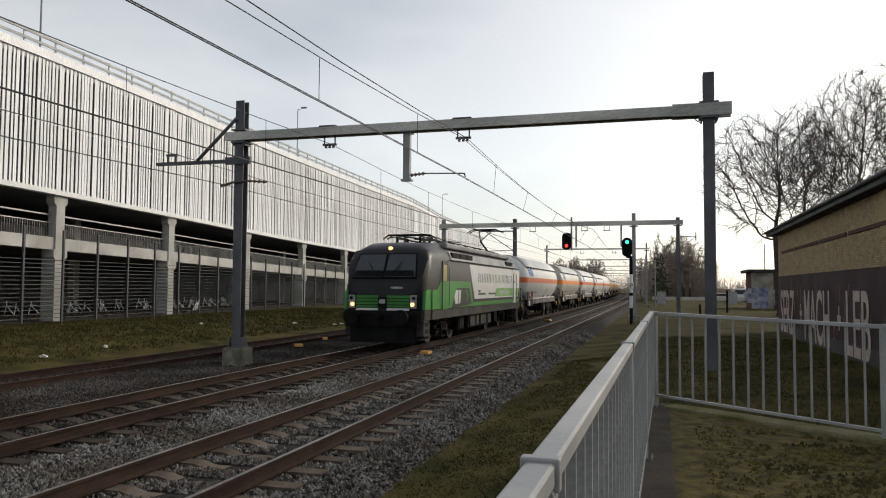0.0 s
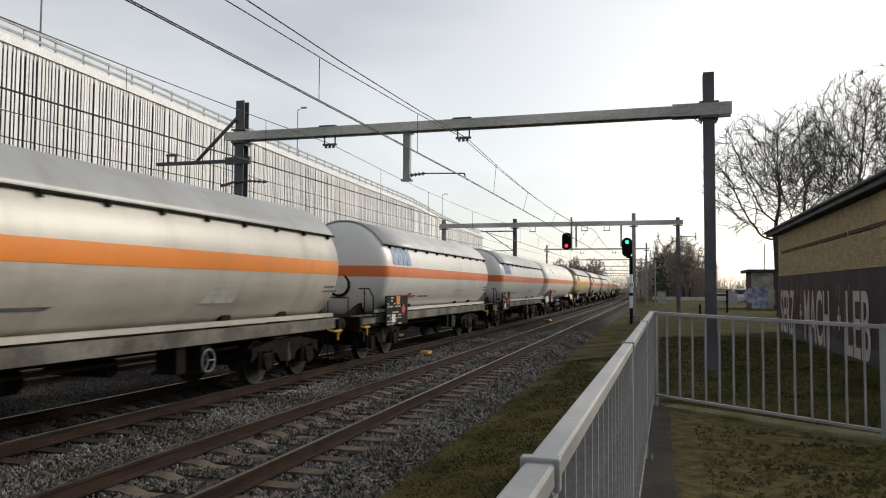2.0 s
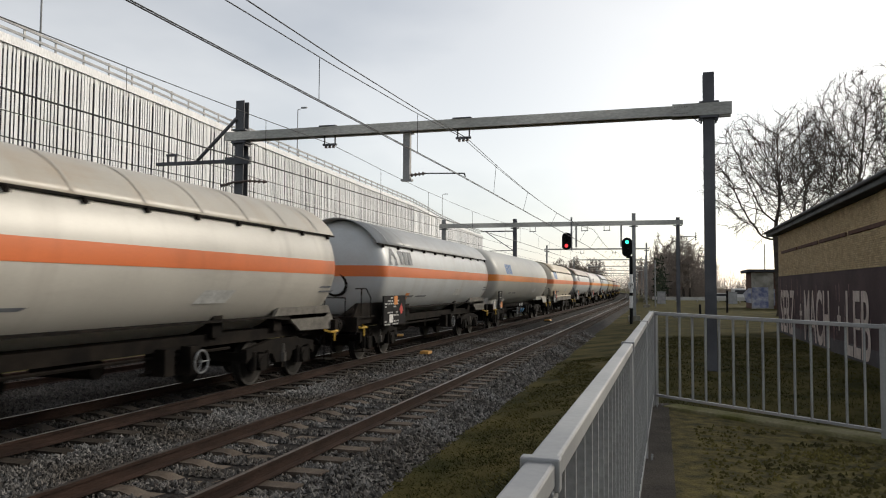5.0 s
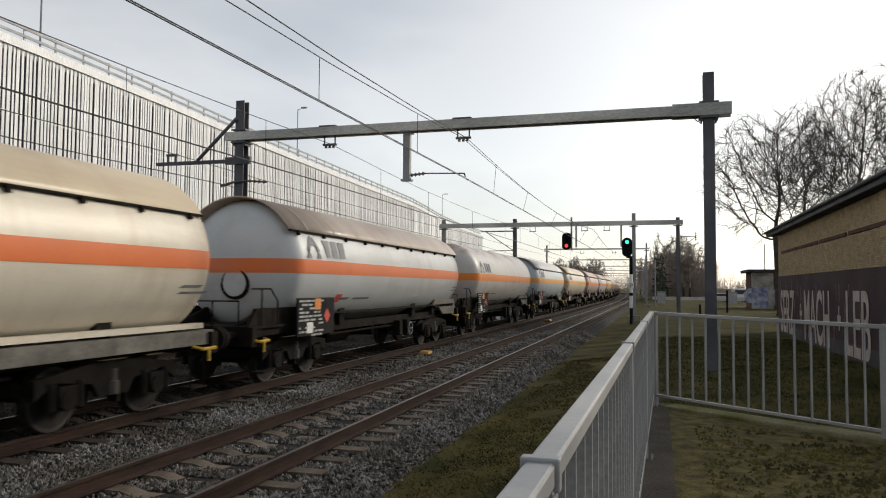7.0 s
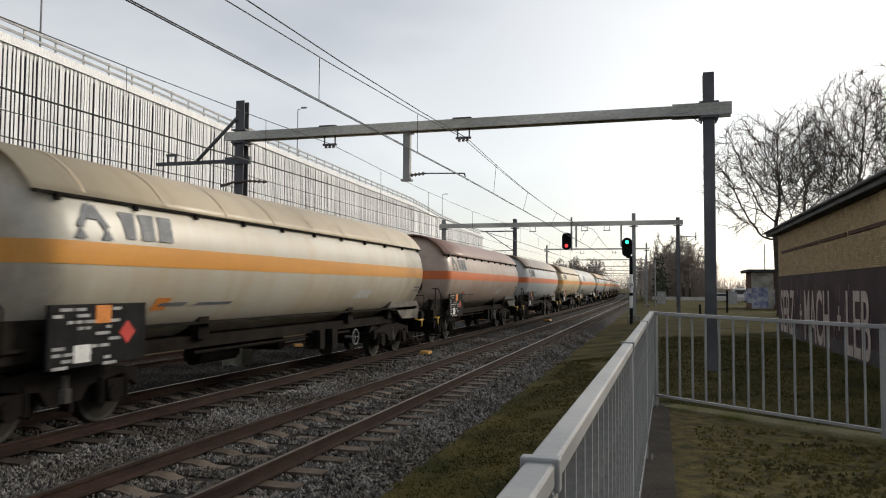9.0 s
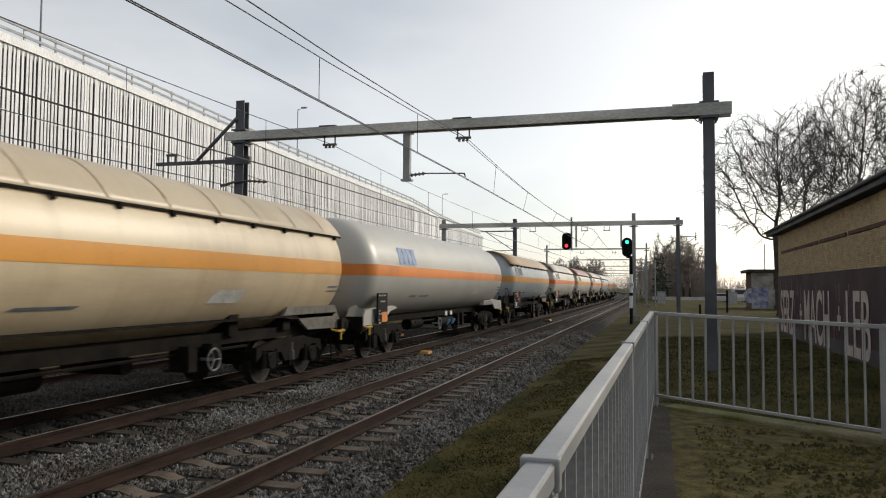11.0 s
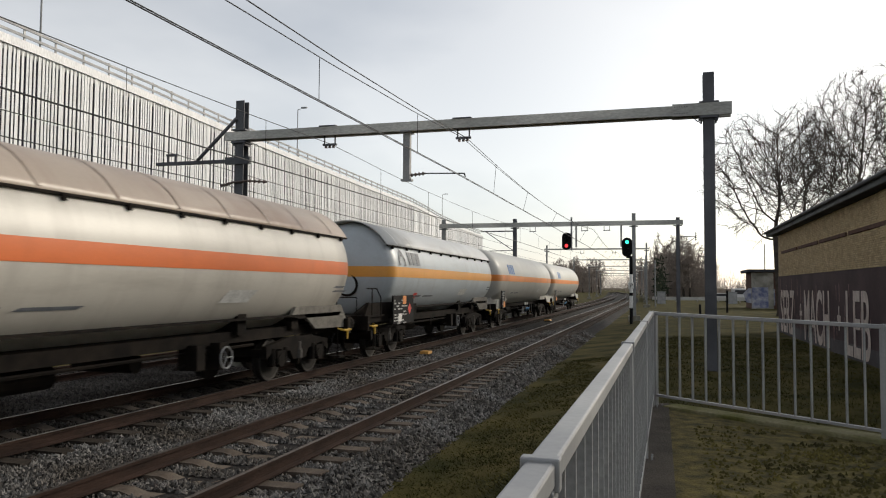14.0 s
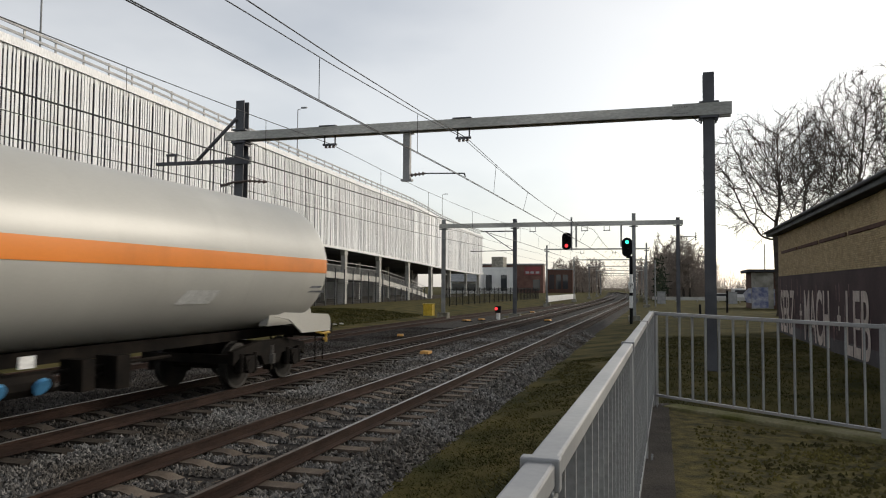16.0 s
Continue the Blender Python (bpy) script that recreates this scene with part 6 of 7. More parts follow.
def build_wagon(style, paint, hood, stripe, L, label, seed, emblem):
    """style: hooded, plain or modern. The origin is under the wagon's middle, on the rails."""
    w = thing("tank_wagon", label, "tank wagon", group="gas tank wagons of the train")
    half, R, zc = L / 2, 1.47, 2.53
    th = half - 0.60
    if style == "modern":
        th, zc = half - 0.45, 2.55
    dome = 0.75 if style != "modern" else 0.95
    c0 = 0.0
    if style != "modern":      # the barrel leaves room for the end platform in front
        th, c0 = half - 1.2, 0.6
    prof = [(y + c0, r) for y, r in tank_profile(th, R, dome)]
    smooth(part("barrel", lathe(prof, zc, 0, 360, 40), paint, w))
    smooth(part("stripe", band(prof, zc, zc - 0.185, zc + 0.13, 0.005), stripe, w, "orange stripe round the barrel"))
    if hood is not None:
        edge = 60
        hp = [(-th + 0.30, R * 0.90), (-th + 0.42, R + 0.05), (-th * 0.5, R + 0.055), (0, R + 0.055), (th * 0.5, R + 0.055), (th - 0.42, R + 0.05), (th - 0.30, R * 0.90)] if emblem == "grey" else \
            [(-th + 0.55, R + 0.03), (-th * 0.5, R + 0.035), (0, R + 0.035), (th * 0.5, R + 0.035), (th - 0.55, R + 0.03)]
        if emblem == "grey":
            hp = hp[1:-1]
            hp[0] = (-th + 0.22, R + 0.05)
            hp[-1] = (th - 0.35, R + 0.05)
        hp = [(y + c0, r) for y, r in hp]
        sh = part("sun_shield", lathe(hp, zc, -edge, edge, 20), hood, w, "curved sun shield over the barrel")
        smooth(sh)
        so = sh.modifiers.new("thick", "SOLIDIFY")
        so.thickness, so.offset = 0.03, -1
        bm = B()
        for s in (-1, 1):
            a = radians(edge)
            x, z = s * (R + 0.06) * math.sin(a), zc + (R + 0.06) * math.cos(a)
            box(bm, min(x, x - s * 0.05), max(x, x - s * 0.05), hp[0][0], hp[-1][0], z - 0.035, z + 0.005)
        part("shield_edge", bm, M_UNDER, w)
        clip = cached(("clip", edge), lambda: mesh_of("shield_clip", box(B(), 1.30, 1.36, -0.04, 0.04, zc + 0.66, zc + 0.76), M_UNDER))
        for k in range(11):
            for turn in (0, 180):
                shared("shield_clip", clip, w, Matrix.Translation((0, hp[0][0] + 0.4 + (hp[-1][0] - hp[0][0] - 0.8) * k / 10, 0)) @ pose(0, 0, 0, 0, 0, turn))
        if emblem == "grey":
            for k in range(9):
                y = hp[0][0] + 0.9 + (hp[-1][0] - hp[0][0] - 1.8) * k / 8
                bm = lathe([(y - 0.03, R + 0.068), (y + 0.03, R + 0.068)], zc, -edge + 2, edge - 2, 14)
                part("shield_seam", bm, hood, w)
    # end manhole ring and pipe stub
    zm = zc - (0.02 if style == "modern" else 0.42)
    for s in (-1, 1):
        bm = B()
        for k in range(20):
            a, c = 6.2832 * k / 20, 6.2832 * (k + 1) / 20
            rod(bm, (0.12 + 0.31 * math.cos(a), c0 + s * (th - 0.05), zm + 0.31 * math.sin(a)), (0.12 + 0.31 * math.cos(c), c0 + s * (th - 0.05), zm + 0.31 * math.sin(c)), 0.05, n=5)
        part("manhole_ring", bm, M_UNDER if hood is not None else paint, w)
        part("manhole_cover", rod(B(), (0.12, c0 + s * (th - 0.30), zm), (0.12, c0 + s * (th - 0.01), zm), 0.28, n=20), paint, w)
    # sole bars and saddles
    if style == "modern":
        for s in (-1, 1):
            for e in (-1, 1):
                x0, x1 = sorted((s * 1.28, s * 1.32))
                ys = [(half - 0.62, 1.0), (half - 0.62, 1.28), (half - 0.75, 1.40), (half - 2.9, 1.50), (half - 3.3, 1.42), (half - 2.7, 1.34), (half - 2.1, 1.02)]
                part("saddle_plate", prism(B(), [(e * y, z) for y, z in ys], x0, x1), paint, w)
        bm = box(B(), -0.5, 0.5, -half + 0.6, half - 0.6, 0.92, 1.12)
        part("centre_sill", bm, M_UNDER, w)
        for e in (-1, 1):
            for s in (-1, 1):
                part("barrel_cradle", prism(B(), [(e * (half - 0.75), 1.2), (e * (half - 3.0), 1.2), (e * (half - 2.6), 2.1), (e * (half - 1.4), 2.2)], s * 0.75, s * 0.95), paint, w)
    else:
        for s in (-1, 1):
            x0, x1 = sorted((s * 1.0, s * 1.22))
            if emblem == "blue":
                part("sole_bar", box(B(), x0, x1, -half + 0.62, half - 0.62, 1.02, 1.27), M_SOLE, w, "grimy grey sole bar")
                part("side_strip", box(B(), *sorted((s * 1.04, s * 1.20)), -half + 2.2, half - 0.9, 1.31, 1.40), paint, w)
            else:
                part("side_sheet", prism(B(), [(-half + 2.2, 1.42), (half - 0.9, 1.42), (half - 1.1, 1.33), (half - 3.2, 1.33), (half - 3.6, 1.38), (-half + 2.3, 1.38)], x0, x1 - (0.04 if s > 0 else -0.0)), M_UNDER, w)
                for e in (-1, 1):
                    x2, x3 = sorted((s * 1.10, s * 1.18))
                    part("saddle_plate", prism(B(), [(e * (half - 0.62), 1.02), (e * (half - 0.62), 1.20), (e * (half - 0.95), 1.6), (e * (half - 3.4), 1.6), (e * (half - 3.6), 1.40), (e * (half - 3.0), 1.40), (e * (half - 2.4), 1.06)], x2, x3), M_UNDER if e < 0 else M_SOLE, w)
        part("centre_sill", box(B(), -0.95, 0.95, -half + 0.65, half - 0.65, 0.94, 1.16), M_UNDER, w)
        for y in (-half + 3.2, -half * 0.35, half * 0.35, half - 3.2):
            part("barrel_cradle", prism(B(), [(y - 0.16, 1.1), (y + 0.16, 1.1), (y + 0.16, 1.75), (y - 0.16, 1.75)], -1.05, 1.05), M_UNDER, w)
    add_ends(w, half)
    for y in (-half + 2.95, half - 2.95):
        add_bogie(w, y, 1.9)
    if style == "modern":
        data_board(w, -half + (2.2 if emblem == "none" else 1.35), 1.6 if emblem == "none" else 0.78, 1.02, 1.88, seed)
    else:
        data_board(w, -half + 2.2, 1.9, 0.95, 1.80, seed)
    # emblem and markings on the flanks
    if emblem == "grey":
        bm = emblem_grey()
        bmesh.ops.translate(bm, verts=bm.verts, vec=(0, -half + 2.6, zc + 0.17))
        part("emblem", curve_on_barrel(bm, R, zc, 0.02), M_LOGOGREY, w, "worn grey emblem shapes")
    if emblem == "blue":
        bm = emblem_blue()
        bmesh.ops.translate(bm, verts=bm.verts, vec=(0, -half + (2.75 if style != 'modern' else 3.1), zc + 0.2))
        part("emblem", curve_on_barrel(bm, R, zc, 0.024), M_LOGOBLUE, w, "blue emblem shapes")
    if emblem == "none":
        bm = B()
        for y0, z0 in ((0, 0.2), (0.55, 0.0)):
            prism(bm, [(y0, z0), (y0 + 0.5, z0), (y0 + 0.5, z0 + 0.12), (y0, z0 + 0.12)], 0, 0.004)
        bmesh.ops.translate(bm, verts=bm.verts, vec=(0, -half + 3.5, zc + 0.55))
        part("emblem", curve_on_barrel(bm, R, zc, 0.004), M_LOGOGREY, w)
    rng = random.Random(seed)
    bm = B()
    for y0, l, z0, h in ((half - 6.5 - rng.uniform(0, 1), 1.0, 1.75, 0.26), (-half + 4.6, 0.7, 1.72, 0.06), (-half + 5.6, 1.1, 1.72, 0.05), (half - 1.9, 0.55, 2.02, 0.05), (half - 1.9, 0.75, 1.92, 0.04)):
        q = [(y0 + l * i / 3, z0) for i in range(4)] + [(y0 + l * (3 - i) / 3 + 0.12, z0 + h) for i in range(4)]
        if h < 0.1:
            prism(bm, q, 0, 0.003)
    part("small_lettering", curve_on_barrel(bm, R, zc, 0.004), M_LOGOGREY, w)
    bm = prism(B(), [(half - 6.6, 1.74), (half - 5.6, 1.74), (half - 5.4, 1.98), (half - 6.4, 1.98)], 0, 0.003)
    part("repaint_patch", curve_on_barrel(bm, R, zc, 0.010), M_PATCH, w, "paler repainted rectangle")
    # platform railing and ladder at the leading end
    if style != "modern":
        bm = B()
        y = -half + 0.68
        for a, b in (((1.22, y, 2.0), (1.22, y + 0.75, 2.0)), ((1.22, y + 0.75, 2.0), (1.25, y + 1.0, 1.75)), ((1.25, y + 1.0, 1.75), (1.25, y + 1.0, 1.2)), ((1.22, y + 0.4, 2.0), (1.22, y + 0.4, 1.2))):
            rod(bm, a, b, 0.018, n=5)
        for x in (-0.9, -0.3, 0.3, 0.9):
            rod(bm, (x, y + 0.05, 1.2), (x, y + 0.05, 1.75), 0.016, n=5)
        rod(bm, (-0.9, y + 0.05, 1.75), (0.9, y + 0.05, 1.75), 0.016, n=5)
        part("platform_railing", bm, M_UNDER, w)
        part("platform", box(B(), -1.25, 1.25, -half + 0.62, -half + 2.1, 1.20, 1.25), M_UNDER, w)
        for x in (-0.7, 0.7):
            part("barrel_stay", prism(B(), [(-half + 0.9, 1.25), (-half + 2.6, 1.25), (-half + 2.6, 1.75)], x - 0.04, x + 0.04), M_UNDER, w)
    bm = B()
    for e in (-1, 1):
        y = e * (half - 0.95)
        for a, b in (((1.2, y - 0.25, 1.0), (1.36, y - 0.2, 0.96)), ((1.36, y - 0.2, 0.96), (1.36, y + 0.2, 0.96)), ((1.36, y + 0.2, 0.96), (1.2, y + 0.25, 1.0)), ((1.36, y, 0.96), (1.36, y, 0.74))):
            rod(bm, a, b, 0.028, n=5)
    part("shunter_handle", bm, M_HANDY, w, "yellow shunter's grab handle")
    step = cached("step_iron", lambda: mesh_of("step_iron", box(B(), 1.05, 1.35, -0.22, 0.22, 0.30, 0.33), M_UNDER))
    hang = cached("step_hanger", lambda: mesh_of("step_hanger", rod(B(), (1.3, 0, 0.32), (1.3, 0, 1.0), 0.015, n=4), M_UNDER))
    for y in (-half + 1.2, half - 1.2):
        shared("step_iron", step, w, pose(0, y, 0))
        for dy in (-0.2, 0.2):
            shared("step_hanger", hang, w, pose(0, y + dy, 0))
    # valves, brake gear under the middle
    bm = B()
    rod(bm, (-0.6, 0.4, 0.75), (0.6, 0.4, 0.75), 0.16, n=10)
    rod(bm, (0.3, -2.6, 0.72), (0.3, -1.2, 0.72), 0.2, n=12)
    rod(bm, (0.9, -3.4, 0.85), (0.9, 3.6, 0.85), 0.03, n=5)
    rod(bm, (0.9, 1.0, 0.6), (0.9, 2.6, 0.8), 0.03, n=5)
    box(bm, 0.75, 1.15, 1.3, 1.55, 0.55, 1.0)
    box(bm, 0.75, 1.15, 2.0, 2.3, 0.5, 1.0)
    part("brake_gear", bm, M_UNDER, w)
    bm = B()
    yw = half - (11.2 if style == 'modern' else 6.2)
    for k in range(14):
        a, c = 6.2832 * k / 14, 6.2832 * (k + 1) / 14
        rod(bm, (1.2, yw + 0.2 * math.cos(a), 0.72 + 0.2 * math.sin(a)), (1.2, yw + 0.2 * math.cos(c), 0.72 + 0.2 * math.sin(c)), 0.018, n=5)
    for k in range(3):
        a = 2.0944 * k
        rod(bm, (1.2, yw, 0.72), (1.2, yw + 0.2 * math.cos(a), 0.72 + 0.2 * math.sin(a)), 0.012, n=4)
    rod(bm, (0.9, yw, 0.72), (1.2, yw, 0.72), 0.03, n=6)
    part("brake_wheel", bm, M_STEEL, w)
    if style == "modern":
        for y in (-0.1, 0.6):
            part("valve_plate", box(B(), 1.14, 1.16, half - 10.2 + y, half - 9.95 + y, 0.98, 1.14), M_WHITEP, w)
        for y in (0.25, 0.95):
            part("valve_wheel", rod(B(), (1.15, half - 10.2 + y, 0.74), (1.2, half - 10.2 + y, 0.71), 0.12, n=12), M_BLUEW, w, "blue valve wheel")
        bm = B()
        rod(bm, (1.0, half - 10.9, 0.75), (1.0, half - 9.0, 0.75), 0.16, n=10)
        part("valve_body", bm, M_UNDER, w)
    else:
        bm = prism(B(), [(-half + 4.5, 1.66), (-half + 4.85, 1.66), (-half + 4.9, 1.86), (-half + 4.55, 1.86)], 0, 0.004)
        part("side_placard", curve_on_barrel(bm, R, zc, 0.006), M_HAZOR if seed % 2 else M_HAZRED, w, "small coloured placard")
    return w


M_SOLE = surf("grimy_sole_bar", (0.09, 0.085, 0.075), (0.22, 0.205, 0.18), 1.4, 0.8, 0, 0.1, 20.0)
STRIPES = {}


def stripe_paint(name, c):
    if name not in STRIPES:
        STRIPES[name] = tank_paint(name, c, tuple(0.6 * v for v in c), 0.16, ends=0.4)
    return STRIPES[name]


def paint_set():
    g = (0.20, 0.17, 0.14)
    return {
        "white": tank_paint("tank_white", (0.72, 0.71, 0.68), (0.36, 0.33, 0.28), 0.22, ends=0.25),
        "beige": tank_paint("tank_beige", (0.56, 0.53, 0.47), g, 0.30, ends=0.8),
        "cream": tank_paint("tank_cream", (0.66, 0.60, 0.49), (0.36, 0.24, 0.13), 0.34, rusty=0.10, ends=0.6),
        "sand": tank_paint("tank_sand", (0.66, 0.54, 0.36), (0.30, 0.19, 0.10), 0.36, rusty=0.08),
        "stained": tank_paint("tank_ochre_stained", (0.58, 0.55, 0.47), (0.46, 0.32, 0.15), 0.62, ends=0.6),
        "grey": tank_paint("tank_light_grey", (0.53, 0.55, 0.555), (0.28, 0.24, 0.20), 0.26, rusty=0.06, ends=0.8),
        "blue": tank_paint("tank_blue_grey", (0.44, 0.485, 0.515), (0.22, 0.20, 0.18), 0.24, ends=0.8),
        "rust": tank_paint("tank_rusty", (0.58, 0.55, 0.52), (0.34, 0.25, 0.19), 0.34, rust=(0.27, 0.125, 0.05), rusty=0.06, top=0.8),
        "red": tank_paint("tank_red_brown", (0.50, 0.41, 0.35), (0.30, 0.17, 0.12), 0.55, rusty=0.12),
        "faded": tank_paint("tank_orange_stained_grey", (0.52, 0.52, 0.50), (0.50, 0.27, 0.12), 0.36, ends=0.8),
        "modern": tank_paint("tank_modern_grey", (0.48, 0.47, 0.43), (0.34, 0.33, 0.29), 0.10, ends=0.0),
        "h_grey": tank_paint("shield_grey", (0.40, 0.41, 0.41), g, 0.4, ends=0.0),
        "h_brown": tank_paint("shield_grey_brown", (0.44, 0.36, 0.29), (0.22, 0.12, 0.08), 0.5, rusty=0.15, ends=0.0),
        "h_rustred": tank_paint("shield_brown_red", (0.36, 0.22, 0.17), (0.22, 0.12, 0.09), 0.5, rusty=0.12, ends=0.0),
        "h_orange": tank_paint("shield_ochre", (0.56, 0.37, 0.18), (0.34, 0.20, 0.10), 0.3, ends=0.0),
        "h_red": tank_paint("shield_oxide_red", (0.27, 0.085, 0.07), (0.40, 0.24, 0.21), 0.42, ends=0.0),
        "h_cream": tank_paint("shield_cream", (0.58, 0.48, 0.33), (0.36, 0.23, 0.13), 0.35, rusty=0.06, ends=0.0),
        "h_sandgrey": tank_paint("shield_sand_grey", (0.50, 0.46, 0.39), (0.36, 0.24, 0.13), 0.34, ends=0.0),
        "h_white": tank_paint("shield_white", (0.58, 0.585, 0.575), g, 0.25, ends=0.0),
    }


ORANGE, ORANGE_RED, AMBER = (0.84, 0.25, 0.03), (0.72, 0.17, 0.045), (0.74, 0.33, 0.06)
# style, barrel, sun shield, stripe, front and rear buffer planes at the start, emblem, label
TRAIN = (
    ("plain", "white", "h_white", "red", 41.9, 58.7, "blue", "white gas tank wagon with orange stripe and blue emblem"),
    ("plain", "beige", "h_grey", "orange", 58.7, 75.4, "blue", "beige-grey gas tank wagon with orange stripe"),
    ("plain", "white", "h_white", "red", 75.4, 92.0, "blue", "white gas tank wagon with grimy sole bar"),
    ("plain", "white", "h_white", "red", 92.0, 109.2, "blue", "off-white gas tank wagon with blue emblem"),
    ("modern", "white", None, "red", 109.2, 127.3, "none", "clean white gas tank wagon without sun shield"),
    ("hooded", "sand", "h_grey", "amber", 127.3, 144.5, "grey", "sand-coloured gas tank wagon with patchy grey sun shield"),
    ("hooded", "beige", "h_sandgrey", "red", 144.5, 161.4, "grey", "grey gas tank wagon with sand-brown sun shield"),
    ("hooded", "grey", "h_grey", "red", 161.4, 178.2, "grey", "light grey gas tank wagon with grey sun shield"),
    ("modern", "modern", None, "orange", 178.2, 197.0, "blue", "long smooth grey gas tank wagon"),
    ("plain", "cream", "h_cream", "red", 197.0, 213.6, "blue", "cream gas tank wagon streaked with rust"),
    ("hooded", "grey", "h_brown", "red", 213.6, 230.4, "grey", "light grey gas tank wagon with rusty grey sun shield"),
    ("plain", "rust", None, "orange", 230.4, 247.4, "grey", "grimy brown-grey gas tank wagon with rust on top"),
    ("hooded", "blue", "h_white", "amber", 247.4, 264.2, "grey", "blue-grey gas tank wagon with pale sun shield"),
    ("hooded", "stained", "h_cream", "amber", 264.2, 283.3, "grey", "ochre-stained grey gas tank wagon with cream sun shield"),
    ("hooded", "red", "h_rustred", "red", 283.3, 300.8, "grey", "rusty red-brown gas tank wagon with brown-red sun shield"),
    ("hooded", "grey", "h_brown", "red", 300.8, 317.8, "grey", "grey gas tank wagon with brown sun shield"),
    ("hooded", "sand", "h_cream", "amber", 317.8, 334.2, "grey", "cream gas tank wagon with ochre streaks"),
    ("modern", "modern", None, "orange", 334.2, 353.7, "blue", "long smooth grey gas tank wagon"),
    ("hooded", "blue", "h_orange", "amber", 353.7, 370.4, "grey", "blue-grey gas tank wagon with ochre sun shield"),
    ("hooded", "beige", "h_sandgrey", "red", 370.4, 387.3, "grey", "cream-grey gas tank wagon with sand-grey sun shield"),
    ("hooded", "faded", "h_red", "amber", 387.3, 404.1, "grey", "grey gas tank wagon with faded oxide-red sun shield"),
    ("hooded", "beige", "h_brown", "red", 404.1, 420.8, "grey", "pale gas tank wagon with rust-streaked sun shield"),
    ("hooded", "blue", "h_white", "amber", 420.8, 437.5, "grey", "blue-grey gas tank wagon with pale mottled sun shield"),
    ("modern", "modern", None, "orange", 437.5, 457.4, "blue", "long smooth grey gas tank wagon"),
    ("modern", "modern", None, "orange", 457.4, 477.0, "blue", "long smooth grey gas tank wagon at the train's end"),
)


def build_train():
    ps = paint_set()
    st = {"red": stripe_paint("stripe_orange_red", ORANGE_RED), "orange": stripe_paint("stripe_orange", ORANGE), "amber": stripe_paint("stripe_amber", AMBER)}
    made = []
    for k, (style, barrel, hood, stripe, front, rear, emblem, label) in enumerate(TRAIN):
        w = build_wagon(style, ps[barrel], ps[hood] if hood else None, st[stripe], rear - front, label, 100 + k, emblem)
        made.append((w, (front + rear) / 2))
    return made


# ---- the locomotive ----
M_SILL = surf("dusty_sill_paint", (0.035, 0.033, 0.031), (0.065, 0.060, 0.055), 1.2, 0.7, 0, 0.05, 20.0)


